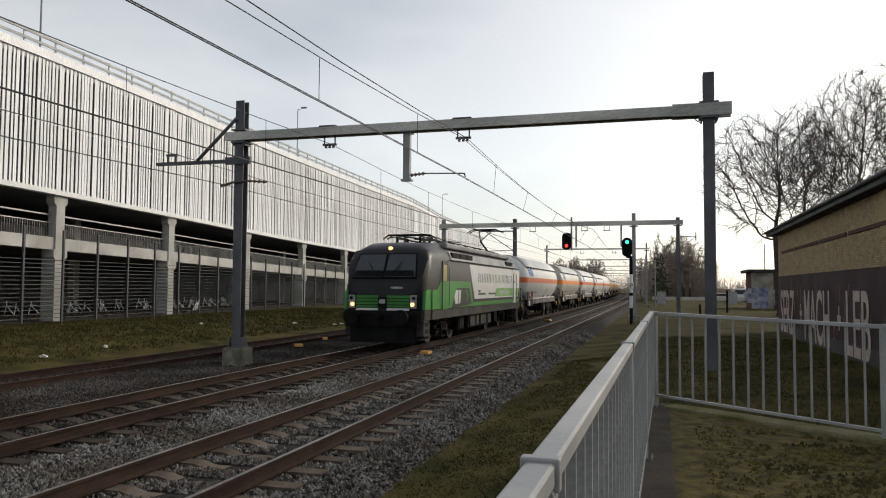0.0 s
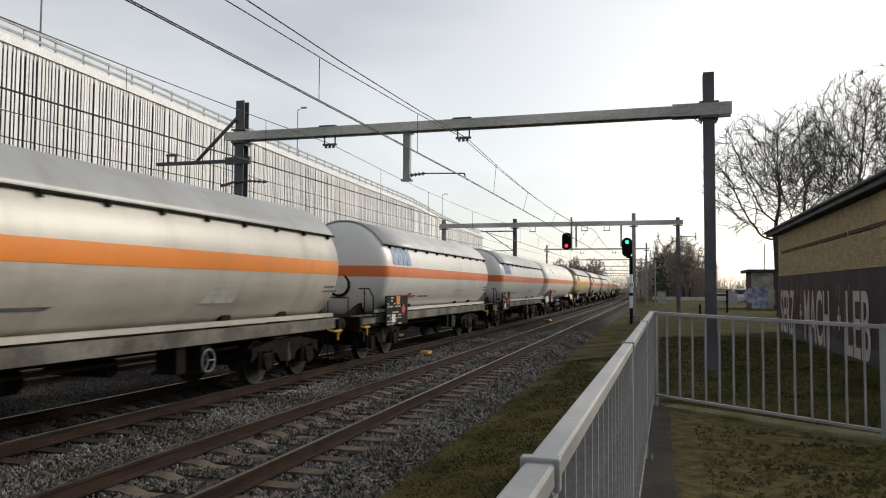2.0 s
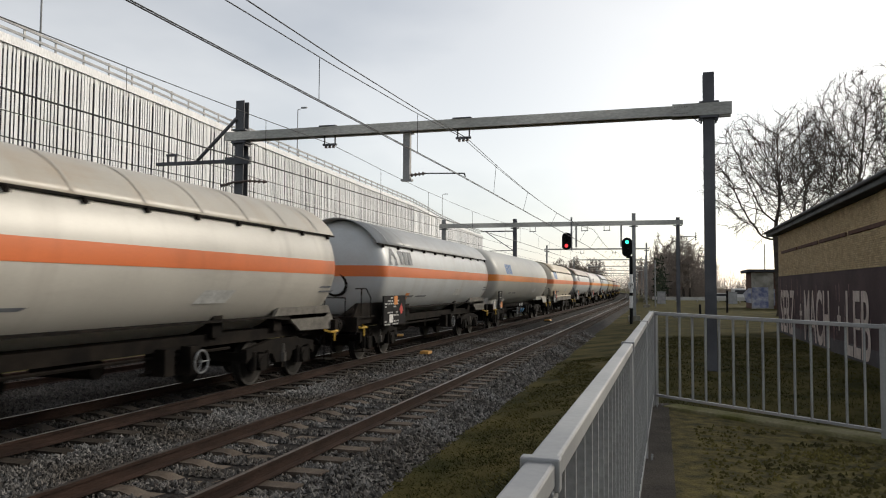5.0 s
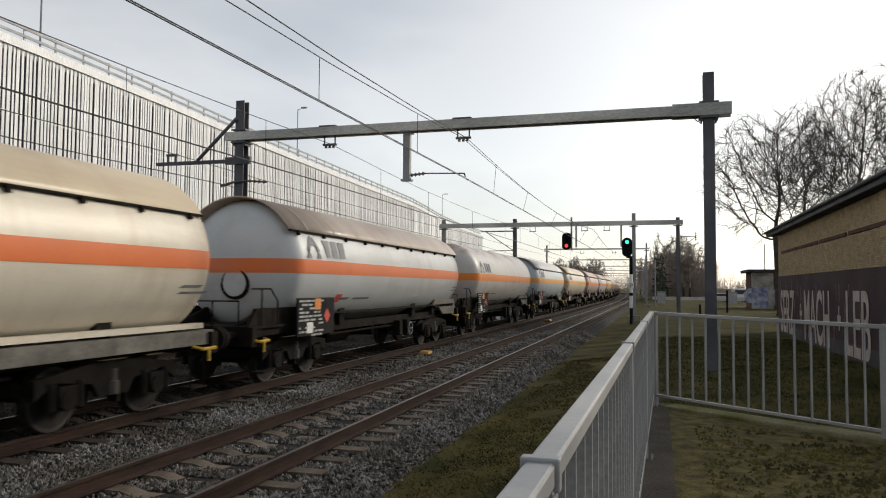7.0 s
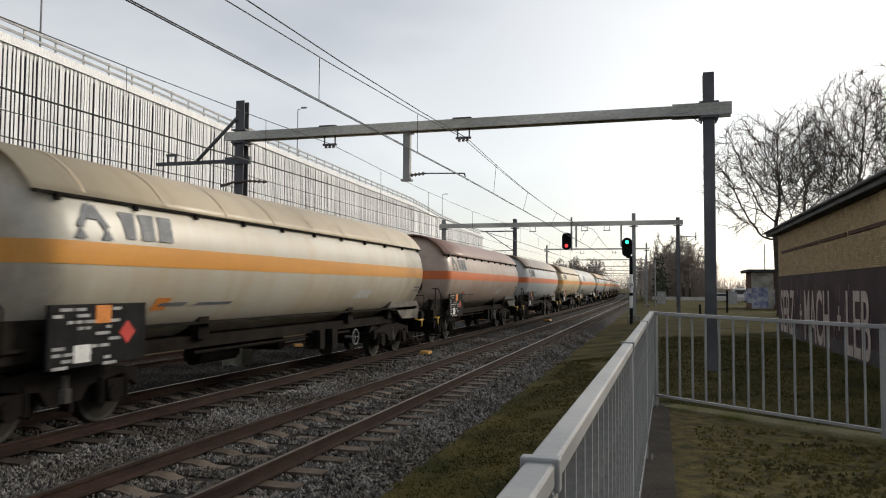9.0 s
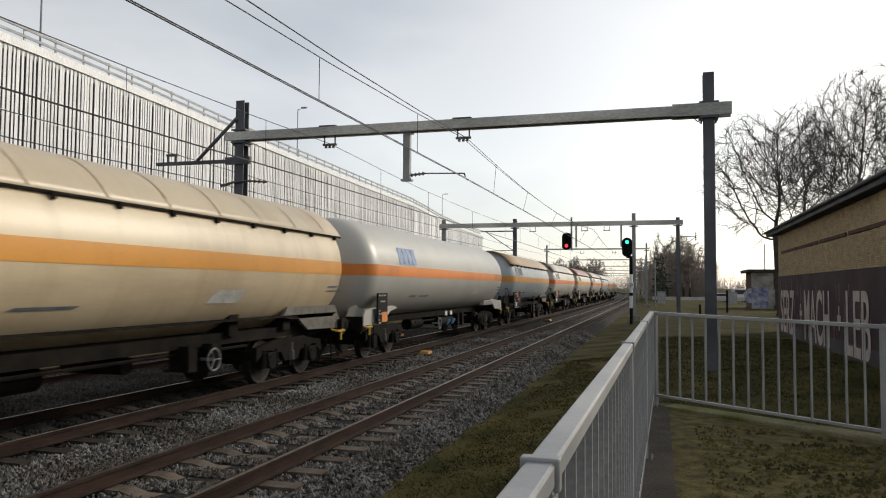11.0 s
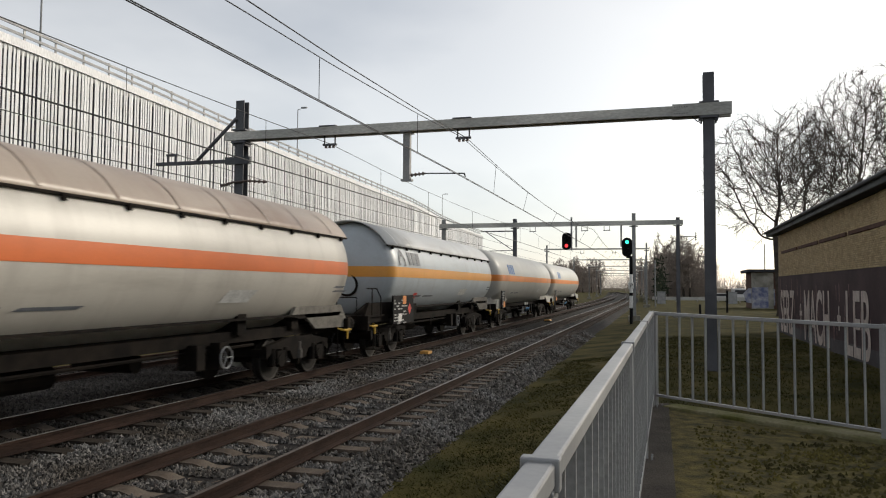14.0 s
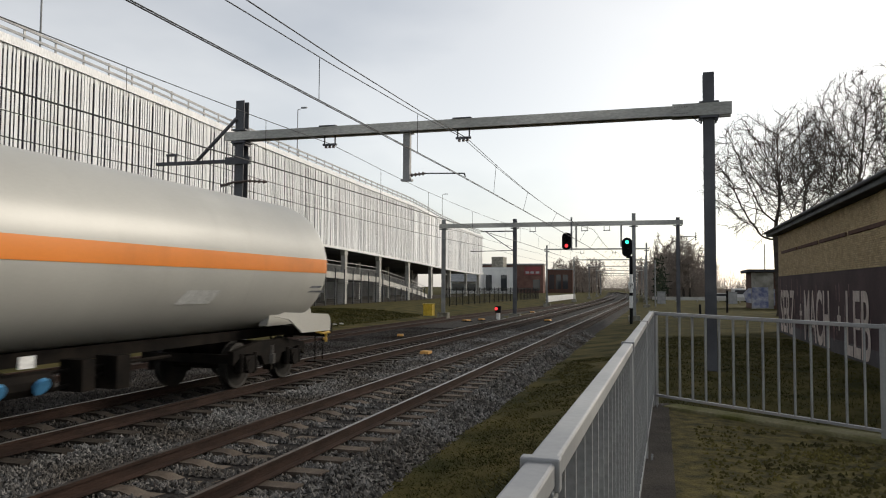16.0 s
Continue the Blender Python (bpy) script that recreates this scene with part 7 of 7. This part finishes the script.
def build_loco():
    c = thing("electric_locomotive", "anthracite, green and white four-axle electric locomotive with lit headlights", "locomotive")
    # body lofted along its length; origin under the middle, 18.98 m over the buffers
    def half_shape(d):
        """Half width and roof height at a distance d from the buffer plane."""
        hw = float(np.interp(d, (0.72, 0.76, 0.84, 1.0, 1.3, 2.0, 2.8, 3.6), (1.10, 1.22, 1.31, 1.39, 1.445, 1.485, 1.495, 1.495)))
        top = float(np.interp(d, (0.72, 0.76, 0.84, 1.0, 1.2, 1.45, 1.75, 2.2, 2.8, 3.6), (2.10, 2.26, 2.42, 2.74, 3.08, 3.36, 3.52, 3.62, 3.68, 3.70)))
        return hw, top
    stations = [0.72, 0.76, 0.84, 1.0, 1.2, 1.45, 1.75, 2.2, 2.8, 3.6, 6.5]
    ds = [(d, d) for d in stations] + [(18.98 - d, d) for d in stations[::-1]]
    bm = B()
    rows = []
    for y, d in ds:
        hw, top = half_shape(d)
        sh = min(3.06, top - 0.16)
        pts = [(hw - 0.06, 0.92), (hw, 1.05), (hw, 1.6), (hw, min(2.2, sh - 0.05)), (hw - 0.01, sh), (hw - 0.16, min(sh + 0.28, top - 0.05)), (hw * 0.66, top - 0.02), (0, top)]
        ring = pts + [(-x, z) for x, z in pts[-2::-1]]
        rows.append([bm.verts.new((x, y - 9.49, z)) for x, z in ring])
    for a, b in zip(rows, rows[1:]):
        for i in range(len(a) - 1):
            bm.faces.new((a[i], b[i], b[i + 1], a[i + 1]))
        bm.faces.new((a[-1], b[-1], b[0], a[0]))
    bm.faces.new(rows[0])
    bm.faces.new(rows[-1][::-1])
    bmesh.ops.recalc_face_normals(bm, faces=bm.faces)
    body = smooth(part("body", bm, M_LOCOGREY, c, "anthracite body shell"))
    es = body.modifiers.new("edge", "EDGE_SPLIT")
    es.split_angle = radians(42)
    F = -9.49
    def flank(name, outline, mat, label="", out=0.0):
        for s in (1, -1):
            x0, x1 = sorted((s * 1.494, s * (1.503 + out)))
            part(name, prism(B(), [(F + y, z) for y, z in outline], x0, x1), mat, body, label)
    flank("green_panel", [(1.55, 1.28), (7.45, 1.28), (6.95, 2.28), (2.6, 2.28), (2.15, 1.96), (1.55, 1.96)], M_LOCOGREEN, "bright green side panel")
    flank("grey_chevron", [(4.0, 1.26), (7.12, 1.36), (6.72, 2.02), (4.85, 2.02)], M_LOCOGREY, "", 0.004)
    flank("green_arrow", [(6.15, 1.46), (6.33, 1.46), (6.55, 1.70), (6.28, 1.94), (6.10, 1.94), (6.36, 1.70)], M_LOCOGREEN, "", 0.008)
    flank("white_panel", [(7.70, 1.56), (17.6, 1.56), (18.1, 2.1), (18.1, 2.98), (6.75, 2.98)], M_LOCOWHITE, "white lettering panel")
    flank("green_strip", [(7.2, 1.27), (17.7, 1.27), (17.9, 1.44), (7.6, 1.44)], M_LOCOGREEN)
    flank("green_wedge", [(11.7, 1.62), (17.7, 1.62), (18.0, 2.02), (12.0, 2.02)], M_WEDGE, "", 0.004)
    flank("sill_band", [(1.55, 0.93), (18.23, 0.93), (18.23, 1.235), (1.55, 1.235)], M_SILL, "dusty dark grey sill band")
    flank("gutter_line", [(3.7, 3.03), (18.0, 3.03), (18.0, 3.07), (3.7, 3.07)], M_BLACK, "", 0.012)
    flank("rear_chevron", [(17.45, 1.46), (18.05, 1.46), (18.2, 2.15), (18.2, 2.35), (18.0, 2.0), (17.8, 1.56), (17.45, 1.52)], M_LOCOGREY, "", 0.006)
    for s in (1, -1):
        bm = B()
        q = [bm.verts.new((s * x, F + y, z)) for y in (4.0, 17.3) for x, z in ((1.500, 3.075), (1.360, 3.40), (1.330, 3.38), (1.47, 3.06))]
        for i in range(4):
            j = (i + 1) % 4
            bm.faces.new((q[i], q[j], q[4 + j], q[4 + i]))
        bm.faces.new(q[:4])
        bm.faces.new(q[4:][::-1])
        bmesh.ops.recalc_face_normals(bm, faces=bm.faces)
        part("roof_side", bm, M_LOCOROOF, body, "light grey sloping roof side")
    flank("emblem", [(4.55, 1.42), (4.9, 1.42), (5.0, 1.94), (4.65, 1.94), (4.4, 1.68)], M_LOCOWHITE, "white emblem", 0.008)
    flank("emblem_bar", [(5.02, 1.42), (5.28, 1.42), (5.38, 1.94), (5.12, 1.94)], M_LOCOWHITE, "", 0.008)
    for s in (1, -1):
        for k in range(23):
            y = F + 8.3 + 0.335 * k
            x0, x1 = sorted((s * 1.504, s * 1.509))
            mat = M_LOCOTEXT2 if 8 <= k < 15 else M_LOCOTEXT
            bm = prism(B(), [(y, 2.26), (y + 0.07, 2.26), (y + 0.20, 2.66), (y + 0.13, 2.66)], x0, x1)
            part("lettering_bar", bm, mat, body)
        bm = B()
        for y0, y1, z in ((8.3, 9.7, 1.72), (10.3, 11.8, 1.72), (8.3, 8.7, 1.84)):
            prism(bm, [(F + y0, z), (F + y1, z), (F + y1, z + 0.09), (F + y0, z + 0.09)], *sorted((s * 1.509, s * 1.512)))
        part("small_lettering", bm, M_LOCOTEXT, body)
        words = bpy.data.curves.new("slogan", "FONT")
        words.body, words.size, words.extrude, words.align_x, words.offset = "Straight into Europe", 0.30, 0.002, "CENTER", 0.006
        words.materials.append(M_LOCOWHITE)
        ob = new("slogan", words)
        ob.matrix_basis = Matrix.Translation((s * 1.511, F + 13.95, 1.74)) @ Matrix.Rotation(radians(90 if s > 0 else -90), 4, "Z") @ Matrix.Rotation(radians(90), 4, "X")
        ob.parent = body
        tagged(ob, "white slogan lettering")
        for k in range(9):
            y = F + 5.6 + 1.15 * k
            part("vent_slot", prism(B(), [(y, 1.0), (y + 0.22, 1.0), (y + 0.22, 1.1), (y, 1.1)], *sorted((s * 1.494, s * 1.50))), M_BAR if k % 3 else M_BLACK, body)
        # cab doors
        for d0 in (2.75, 16.2):
            green = d0 < 9
            dr = part("cab_door", prism(B(), [(F + d0, 1.24), (F + d0 + 0.72, 1.24), (F + d0 + 0.72, 3.0), (F + d0, 3.0)], *sorted((s * 1.504, s * 1.518))), M_LOCOGREY if green else M_LOCOWHITE, body, "cab door with tall window")
            part("door_window", box(B(), *sorted((s * 1.518, s * 1.522)), F + d0 + 0.16, F + d0 + 0.56, 2.28, 2.86), M_CREAM if green else M_GLASS, dr)
            if green:
                part("door_panel", box(B(), *sorted((s * 1.5185, s * 1.524)), F + d0 + 0.01, F + d0 + 0.71, 1.26, 2.26), M_LOCOGREEN, dr)
            for y in (d0 - 0.08, d0 + 0.8):
                part("grab_rail", rod(B(), (s * 1.555, F + y, 1.35), (s * 1.555, F + y, 2.75), 0.018, n=6), M_GALV, body)
            bm = B()
            for k in range(4):
                box(bm, *sorted((s * 1.15, s * 1.48)), F + d0 + 0.08, F + d0 + 0.64, 0.28 + 0.24 * k, 0.31 + 0.24 * k)
            box(bm, *sorted((s * 1.42, s * 1.46)), F + d0 + 0.05, F + d0 + 0.08, 0.26, 1.0)
            box(bm, *sorted((s * 1.42, s * 1.46)), F + d0 + 0.64, F + d0 + 0.67, 0.26, 1.0)
            part("steps", bm, M_UNDER, body)
    # fronts
    for e, lit in ((1, True), (-1, False)):
        turn = Matrix.Identity(4) if e > 0 else Matrix.Rotation(math.pi, 4, "Z")

        def put(name, bm, mat, label=""):
            bmesh.ops.transform(bm, matrix=turn, verts=bm.verts)
            return part(name, bm, mat, body, label)

        for s in (-1, 1):
            def pane(xi, xo, xt, d0, z0, d1, z1, out):
                bm = B()
                q = [(s * xi, F + d0, z0), (s * xo, F + d0 + 0.02, z0), (s * xt, F + d1 + 0.03, z1), (s * xi, F + d1, z1)]
                lo = [bm.verts.new(Vector(p) + Vector((0, -0.005, 0.003))) for p in q]
                hi = [bm.verts.new(Vector(p) + Vector((0, -out, out * 0.6))) for p in q]
                bm.faces.new(lo[::-1])
                bm.faces.new(hi)
                for i in range(4):
                    j = (i + 1) % 4
                    bm.faces.new((lo[i], lo[j], hi[j], hi[i]))
                bmesh.ops.recalc_face_normals(bm, faces=bm.faces)
                return bm
            put("windscreen_frame", pane(0.0, 1.19, 1.06, 0.785, 2.32, 1.285, 3.19, 0.03), M_BLACK, "black windscreen surround")
            put("windscreen", pane(0.05, 1.13, 1.01, 0.80, 2.37, 1.262, 3.14, 0.05), M_GLASS, "windscreen pane reflecting the sky")
            put("sun_blind", pane(0.06, 1.1, 1.05, 0.805, 2.39, 0.92, 2.58, 0.054), M_BLACK, "dark dashboard line behind the pane")
            put("wiper", rod(B(), (s * 0.25, F + 0.735, 2.40), (s * 0.62, F + 0.98, 2.92), 0.014, n=4), M_BLACK)
            put("grille_panel", box(B(), *sorted((s * 0.16, s * 0.95)), F + 0.685, F + 0.725, 1.36, 1.76), M_LOCOGREEN, "green ribbed front panel")
            for k in range(3):
                put("grille_rib", box(B(), *sorted((s * 0.16, s * 0.95)), F + 0.670, F + 0.684, 1.43 + 0.11 * k, 1.46 + 0.11 * k), M_LOCOGREY)
            put("white_strip", box(B(), *sorted((s * 0.16, s * 0.95)), F + 0.68, F + 0.725, 1.26, 1.33), M_LOCOWHITE)
            put("lamp_unit", prism(B(), [(F + 0.69, 1.28), (F + 1.02, 1.28), (F + 1.02, 1.90), (F + 0.80, 1.90), (F + 0.69, 1.80)], *sorted((s * 0.96, s * 1.25))), M_BLACK)
            put("lamp_cover", box(B(), *sorted((s * 0.985, s * 1.225)), F + 0.672, F + 0.688, 1.33, 1.78, bevel=0.006), M_LAMPCOVER, "pale lamp cover")
            put("headlight", rod(B(), (s * 1.08, F + 0.64, 1.46), (s * 1.08, F + 0.69, 1.46), 0.07, n=14), M_HEADL if lit else M_BLACK, "glowing headlight" if lit else "")
            put("marker_lamp", rod(B(), (s * 1.12, F + 0.655, 1.67), (s * 1.12, F + 0.69, 1.67), 0.06, n=14), M_BLACK)
            put("side_green", prism(B(), [(F + 0.86, 1.28), (F + 1.6, 1.28), (F + 1.6, 1.96), (F + 1.04, 1.96), (F + 0.93, 1.88)], *sorted((s * 1.36, s * 1.468))), M_LOCOGREEN)
            put("side_sill", prism(B(), [(F + 0.80, 0.93), (F + 1.6, 0.93), (F + 1.6, 1.26), (F + 0.82, 1.26)], *sorted((s * 1.32, s * 1.462))), M_SILL)
            put("buffer", rod(rod(B(), (s * 0.875, F + 0.0, 1.05), (s * 0.875, F + 0.08, 1.05), 0.26, n=16), (s * 0.875, F + 0.06, 1.05), (s * 0.875, F + 0.7, 1.05), 0.13, n=12), M_BLACK)
            put("cab_step", box(box(B(), *sorted((s * 1.12, s * 1.42)), F + 0.86, F + 1.5, 0.40, 0.92), *sorted((s * 1.2, s * 1.46)), F + 0.9, F + 1.45, 0.26, 0.30), M_SILL)
            # flat black plates on the step face, painted as shade of footholds
            for z in (0.47, 0.71):
                put("step_recess", box(B(), *sorted((s * 1.42, s * 1.425)), F + 0.95, F + 1.4, z, z + 0.15), M_BLACK)
        put("top_light", rod(B(), (0.0, F + 1.42, 3.40), (0.0, F + 1.56, 3.38), 0.065, n=14), M_HEADL if lit else M_BLACK, "glowing top headlight" if lit else "")
        put("bumper", prism(B(), [(F + 0.60, 0.72), (F + 0.85, 0.72), (F + 0.85, 1.24), (F + 0.66, 1.24), (F + 0.60, 1.15)], -1.3, 1.3), M_BLACK)
        put("snow_plough", prism(B(), [(F + 0.66, 0.18), (F + 0.86, 0.18), (F + 0.96, 0.76), (F + 0.72, 0.76)], -1.15, 1.15), M_BLACK)
        put("emblem_plate", box(B(), -0.15, 0.15, F + 0.66, F + 0.725, 1.32, 1.70), M_BLACK)
        put("emblem", prism(B(), [(-0.12, 1.56), (-0.07, 1.49), (0.11, 1.49), (0.11, 1.63), (-0.07, 1.63)], F + 0.645, F + 0.659), M_BAR).matrix_basis = turn @ Matrix(((0, 1, 0, 0), (1, 0, 0, 0), (0, 0, 1, 0), (0, 0, 0, 1))) @ turn.inverted()
        put("number_bar", box(B(), 0.30, 0.72, F + 0.688, F + 0.73, 1.99, 2.06), M_BAR, "plain pale bar")
        put("coupling_hook", box(B(), -0.06, 0.06, F + 0.1, F + 0.62, 0.95, 1.07), M_BLACK)
    # roof: side louvres, equipment, pantographs
    for y0, y1 in ((4.2, 5.3), (5.4, 6.4), (6.5, 7.4), (14.5, 15.3), (15.4, 16.2)):
        for s in (-1, 1):
            part("louvre", prism(B(), [(F + y0, 3.16), (F + y1, 3.16), (F + y1, 3.36), (F + y0, 3.36)], *sorted((s * 1.36, s * 1.475))), M_BLACK, body)
    part("roof_cover", box(B(), -1.28, 1.28, F + 4.1, F + 16.3, 3.52, 3.735, bevel=0.06), M_LOCOROOF, body, "grey roof cover")
    bm = B()
    for s in (-0.45, 0.45):
        rod(bm, (s, F + 3.3, 3.86), (s, F + 7.8, 3.90), 0.03, n=6)
        for y in (3.4, 4.6, 5.8, 7.0):
            rod(bm, (s, F + y, 3.7), (s, F + y, 3.92), 0.05, n=6)
    rod(bm, (-0.75, F + 3.25, 3.98), (0.75, F + 3.25, 3.98), 0.035, n=6)
    for s in (-1, 1):
        rod(bm, (s * 0.75, F + 3.25, 3.98), (s * 0.98, F + 3.3, 3.84), 0.025, n=6)
        rod(bm, (s * 0.75, F + 3.7, 4.0), (s * 0.98, F + 3.75, 3.86), 0.025, n=6)
        rod(bm, (s * 0.4, F + 3.3, 3.96), (s * 0.1, F + 6.9, 4.0), 0.03, n=6)
    rod(bm, (-0.75, F + 3.7, 4.0), (0.75, F + 3.7, 4.0), 0.035, n=6)
    rod(bm, (0, F + 6.9, 4.0), (0, F + 4.2, 3.90), 0.05, n=6)
    rod(bm, (0.18, F + 6.9, 3.98), (0.18, F + 4.3, 3.84), 0.03, n=6)
    part("folded_pantograph", bm, M_BLACK, body, "folded black pantograph")
    bm = B()
    yb = F + 16.4
    for s in (-0.4, 0.4):
        rod(bm, (s, yb - 1.2, 3.9), (s, yb + 1.0, 3.9), 0.035, n=6)
        for y in (-1.1, 0.9):
            rod(bm, (s, yb + y, 3.7), (s, yb + y, 3.9), 0.05, n=6)
    rod(bm, (0, yb + 0.7, 3.92), (0, yb - 1.35, 4.45), 0.05, n=6)
    for s in (-1, 1):
        rod(bm, (0, yb - 1.35, 4.45), (s * 0.35, yb - 0.2, 5.08), 0.03, n=6)
    rod(bm, (-0.35, yb - 0.2, 5.08), (0.35, yb - 0.2, 5.08), 0.03, n=6)
    for dy in (-0.4, 0.05):
        rod(bm, (-0.6, yb + dy, 5.15), (0.6, yb + dy, 5.15), 0.035, n=6)
        for s in (-1, 1):
            rod(bm, (s * 0.6, yb + dy, 5.15), (s * 0.95, yb + dy, 4.98), 0.025, n=6)
    part("raised_pantograph", bm, M_BLACK, body, "raised black pantograph")
    bm = B()
    for y in (7.9, 9.4, 10.8, 12.4, 13.6):
        rod(bm, (0.3, F + y, 3.73), (0.3, F + y, 3.98), 0.06, n=8)
    rod(bm, (0.3, F + 7.8, 3.98), (0.3, F + 15, 3.98), 0.025, n=6)
    box(bm, -0.5, 0.3, F + 8.2, F + 8.9, 3.73, 4.0)
    part("roof_conductor", bm, M_BLACK, body)
    for k, y in enumerate((4.6, 6.1, 7.5, 9.0, 10.2, 11.5, 13.0)):
        bm = rod(B(), (-0.55 + 0.3 * (k % 3), F + y, 3.73), (-0.55 + 0.3 * (k % 3), F + y, 4.02), 0.07, 0.05, n=8)
        part("roof_insulator", bm, M_INSUL, body)
    bm = B()
    for s in (-0.7, 0.7):
        sweep(bm, [(s, F + 3.0, 3.86), (s, F + 4.2, 3.97), (s, F + 6.0, 3.92), (s, F + 8.2, 3.98)], 0.022, 5)
    part("roof_cable", bm, M_BLACK, body)
    bm = B()
    for y in (14.9, 15.5, 16.1, 16.9):
        box(bm, -0.55, 0.55, F + y - 0.05, F + y + 0.05, 3.86, 3.93)
    part("pantograph_base", bm, M_BLACK, body)
    # underframe
    part("transformer_box", box(B(), -1.3, 1.3, F + 7.3, F + 11.7, 0.35, 0.9, bevel=0.05), M_UNDER, body)
    for y in (5.9, 12.4):
        part("equipment_box", box(B(), -1.32, 1.32, F + y, F + y + 0.7, 0.4, 0.9, bevel=0.03), M_UNDER, body)
    for s in (-1, 1):
        for y in (3.3, 5.6, 13.4, 15.7):
            part("damper", rod(B(), (s * 1.3, F + y, 0.4), (s * 1.3, F + y, 0.9), 0.07, n=8), M_UNDER, body)
        for y, l in ((7.5, 0.9), (8.6, 0.5), (9.4, 1.1), (10.8, 0.7)):
            part("side_locker", box(B(), *sorted((s * 1.30, s * 1.36)), F + y, F + y + l, 0.42, 0.84, bevel=0.015), M_SILL, body)
    for y in (F + 4.74, F + 14.24):
        add_bogie(c, y, 3.0)
    return c


# ---- build ----
build_stones()
build_cess()
CONC_SLEEPER = sleeper_mesh("sleeper", M_SLEEPER, 0.05)
build_parking()
build_garage_fence()
build_palisade()
build_roof_lamps()
build_near_portal()
build_far_portals()
build_wires()
build_signals()
build_railing()
build_yard()
build_grass()
build_brick_building()
build_shed()
build_trees()
build_far_town()
build_small_things()
build_track("near_track", TRACK_1, "running track with rusty rails and pale concrete sleepers", M_RAILHEAD, 252, CONC_SLEEPER)
build_track("far_track", TRACK_2, "running track with dark rails and concrete sleepers under the train", M_RAILHEAD, 252, sleeper_mesh("sleeper", M_DARKSLEEPER, 0.05))
build_siding()
WAGONS = build_train()
LOCO = build_loco()


def motions():
    """The train comes on at a steady pace along the curve and then the straight."""
    for ob, y0 in WAGONS + [(LOCO, 41.9 - 9.49)]:
        rows = []
        for k in range(17):
            y = y0 - SPEED * k
            rows.append((float(k), pose(TRACK_2 + shift(y), y, 0.0, 0, 0, heading(y))))
        walk(ob, rows)


motions()
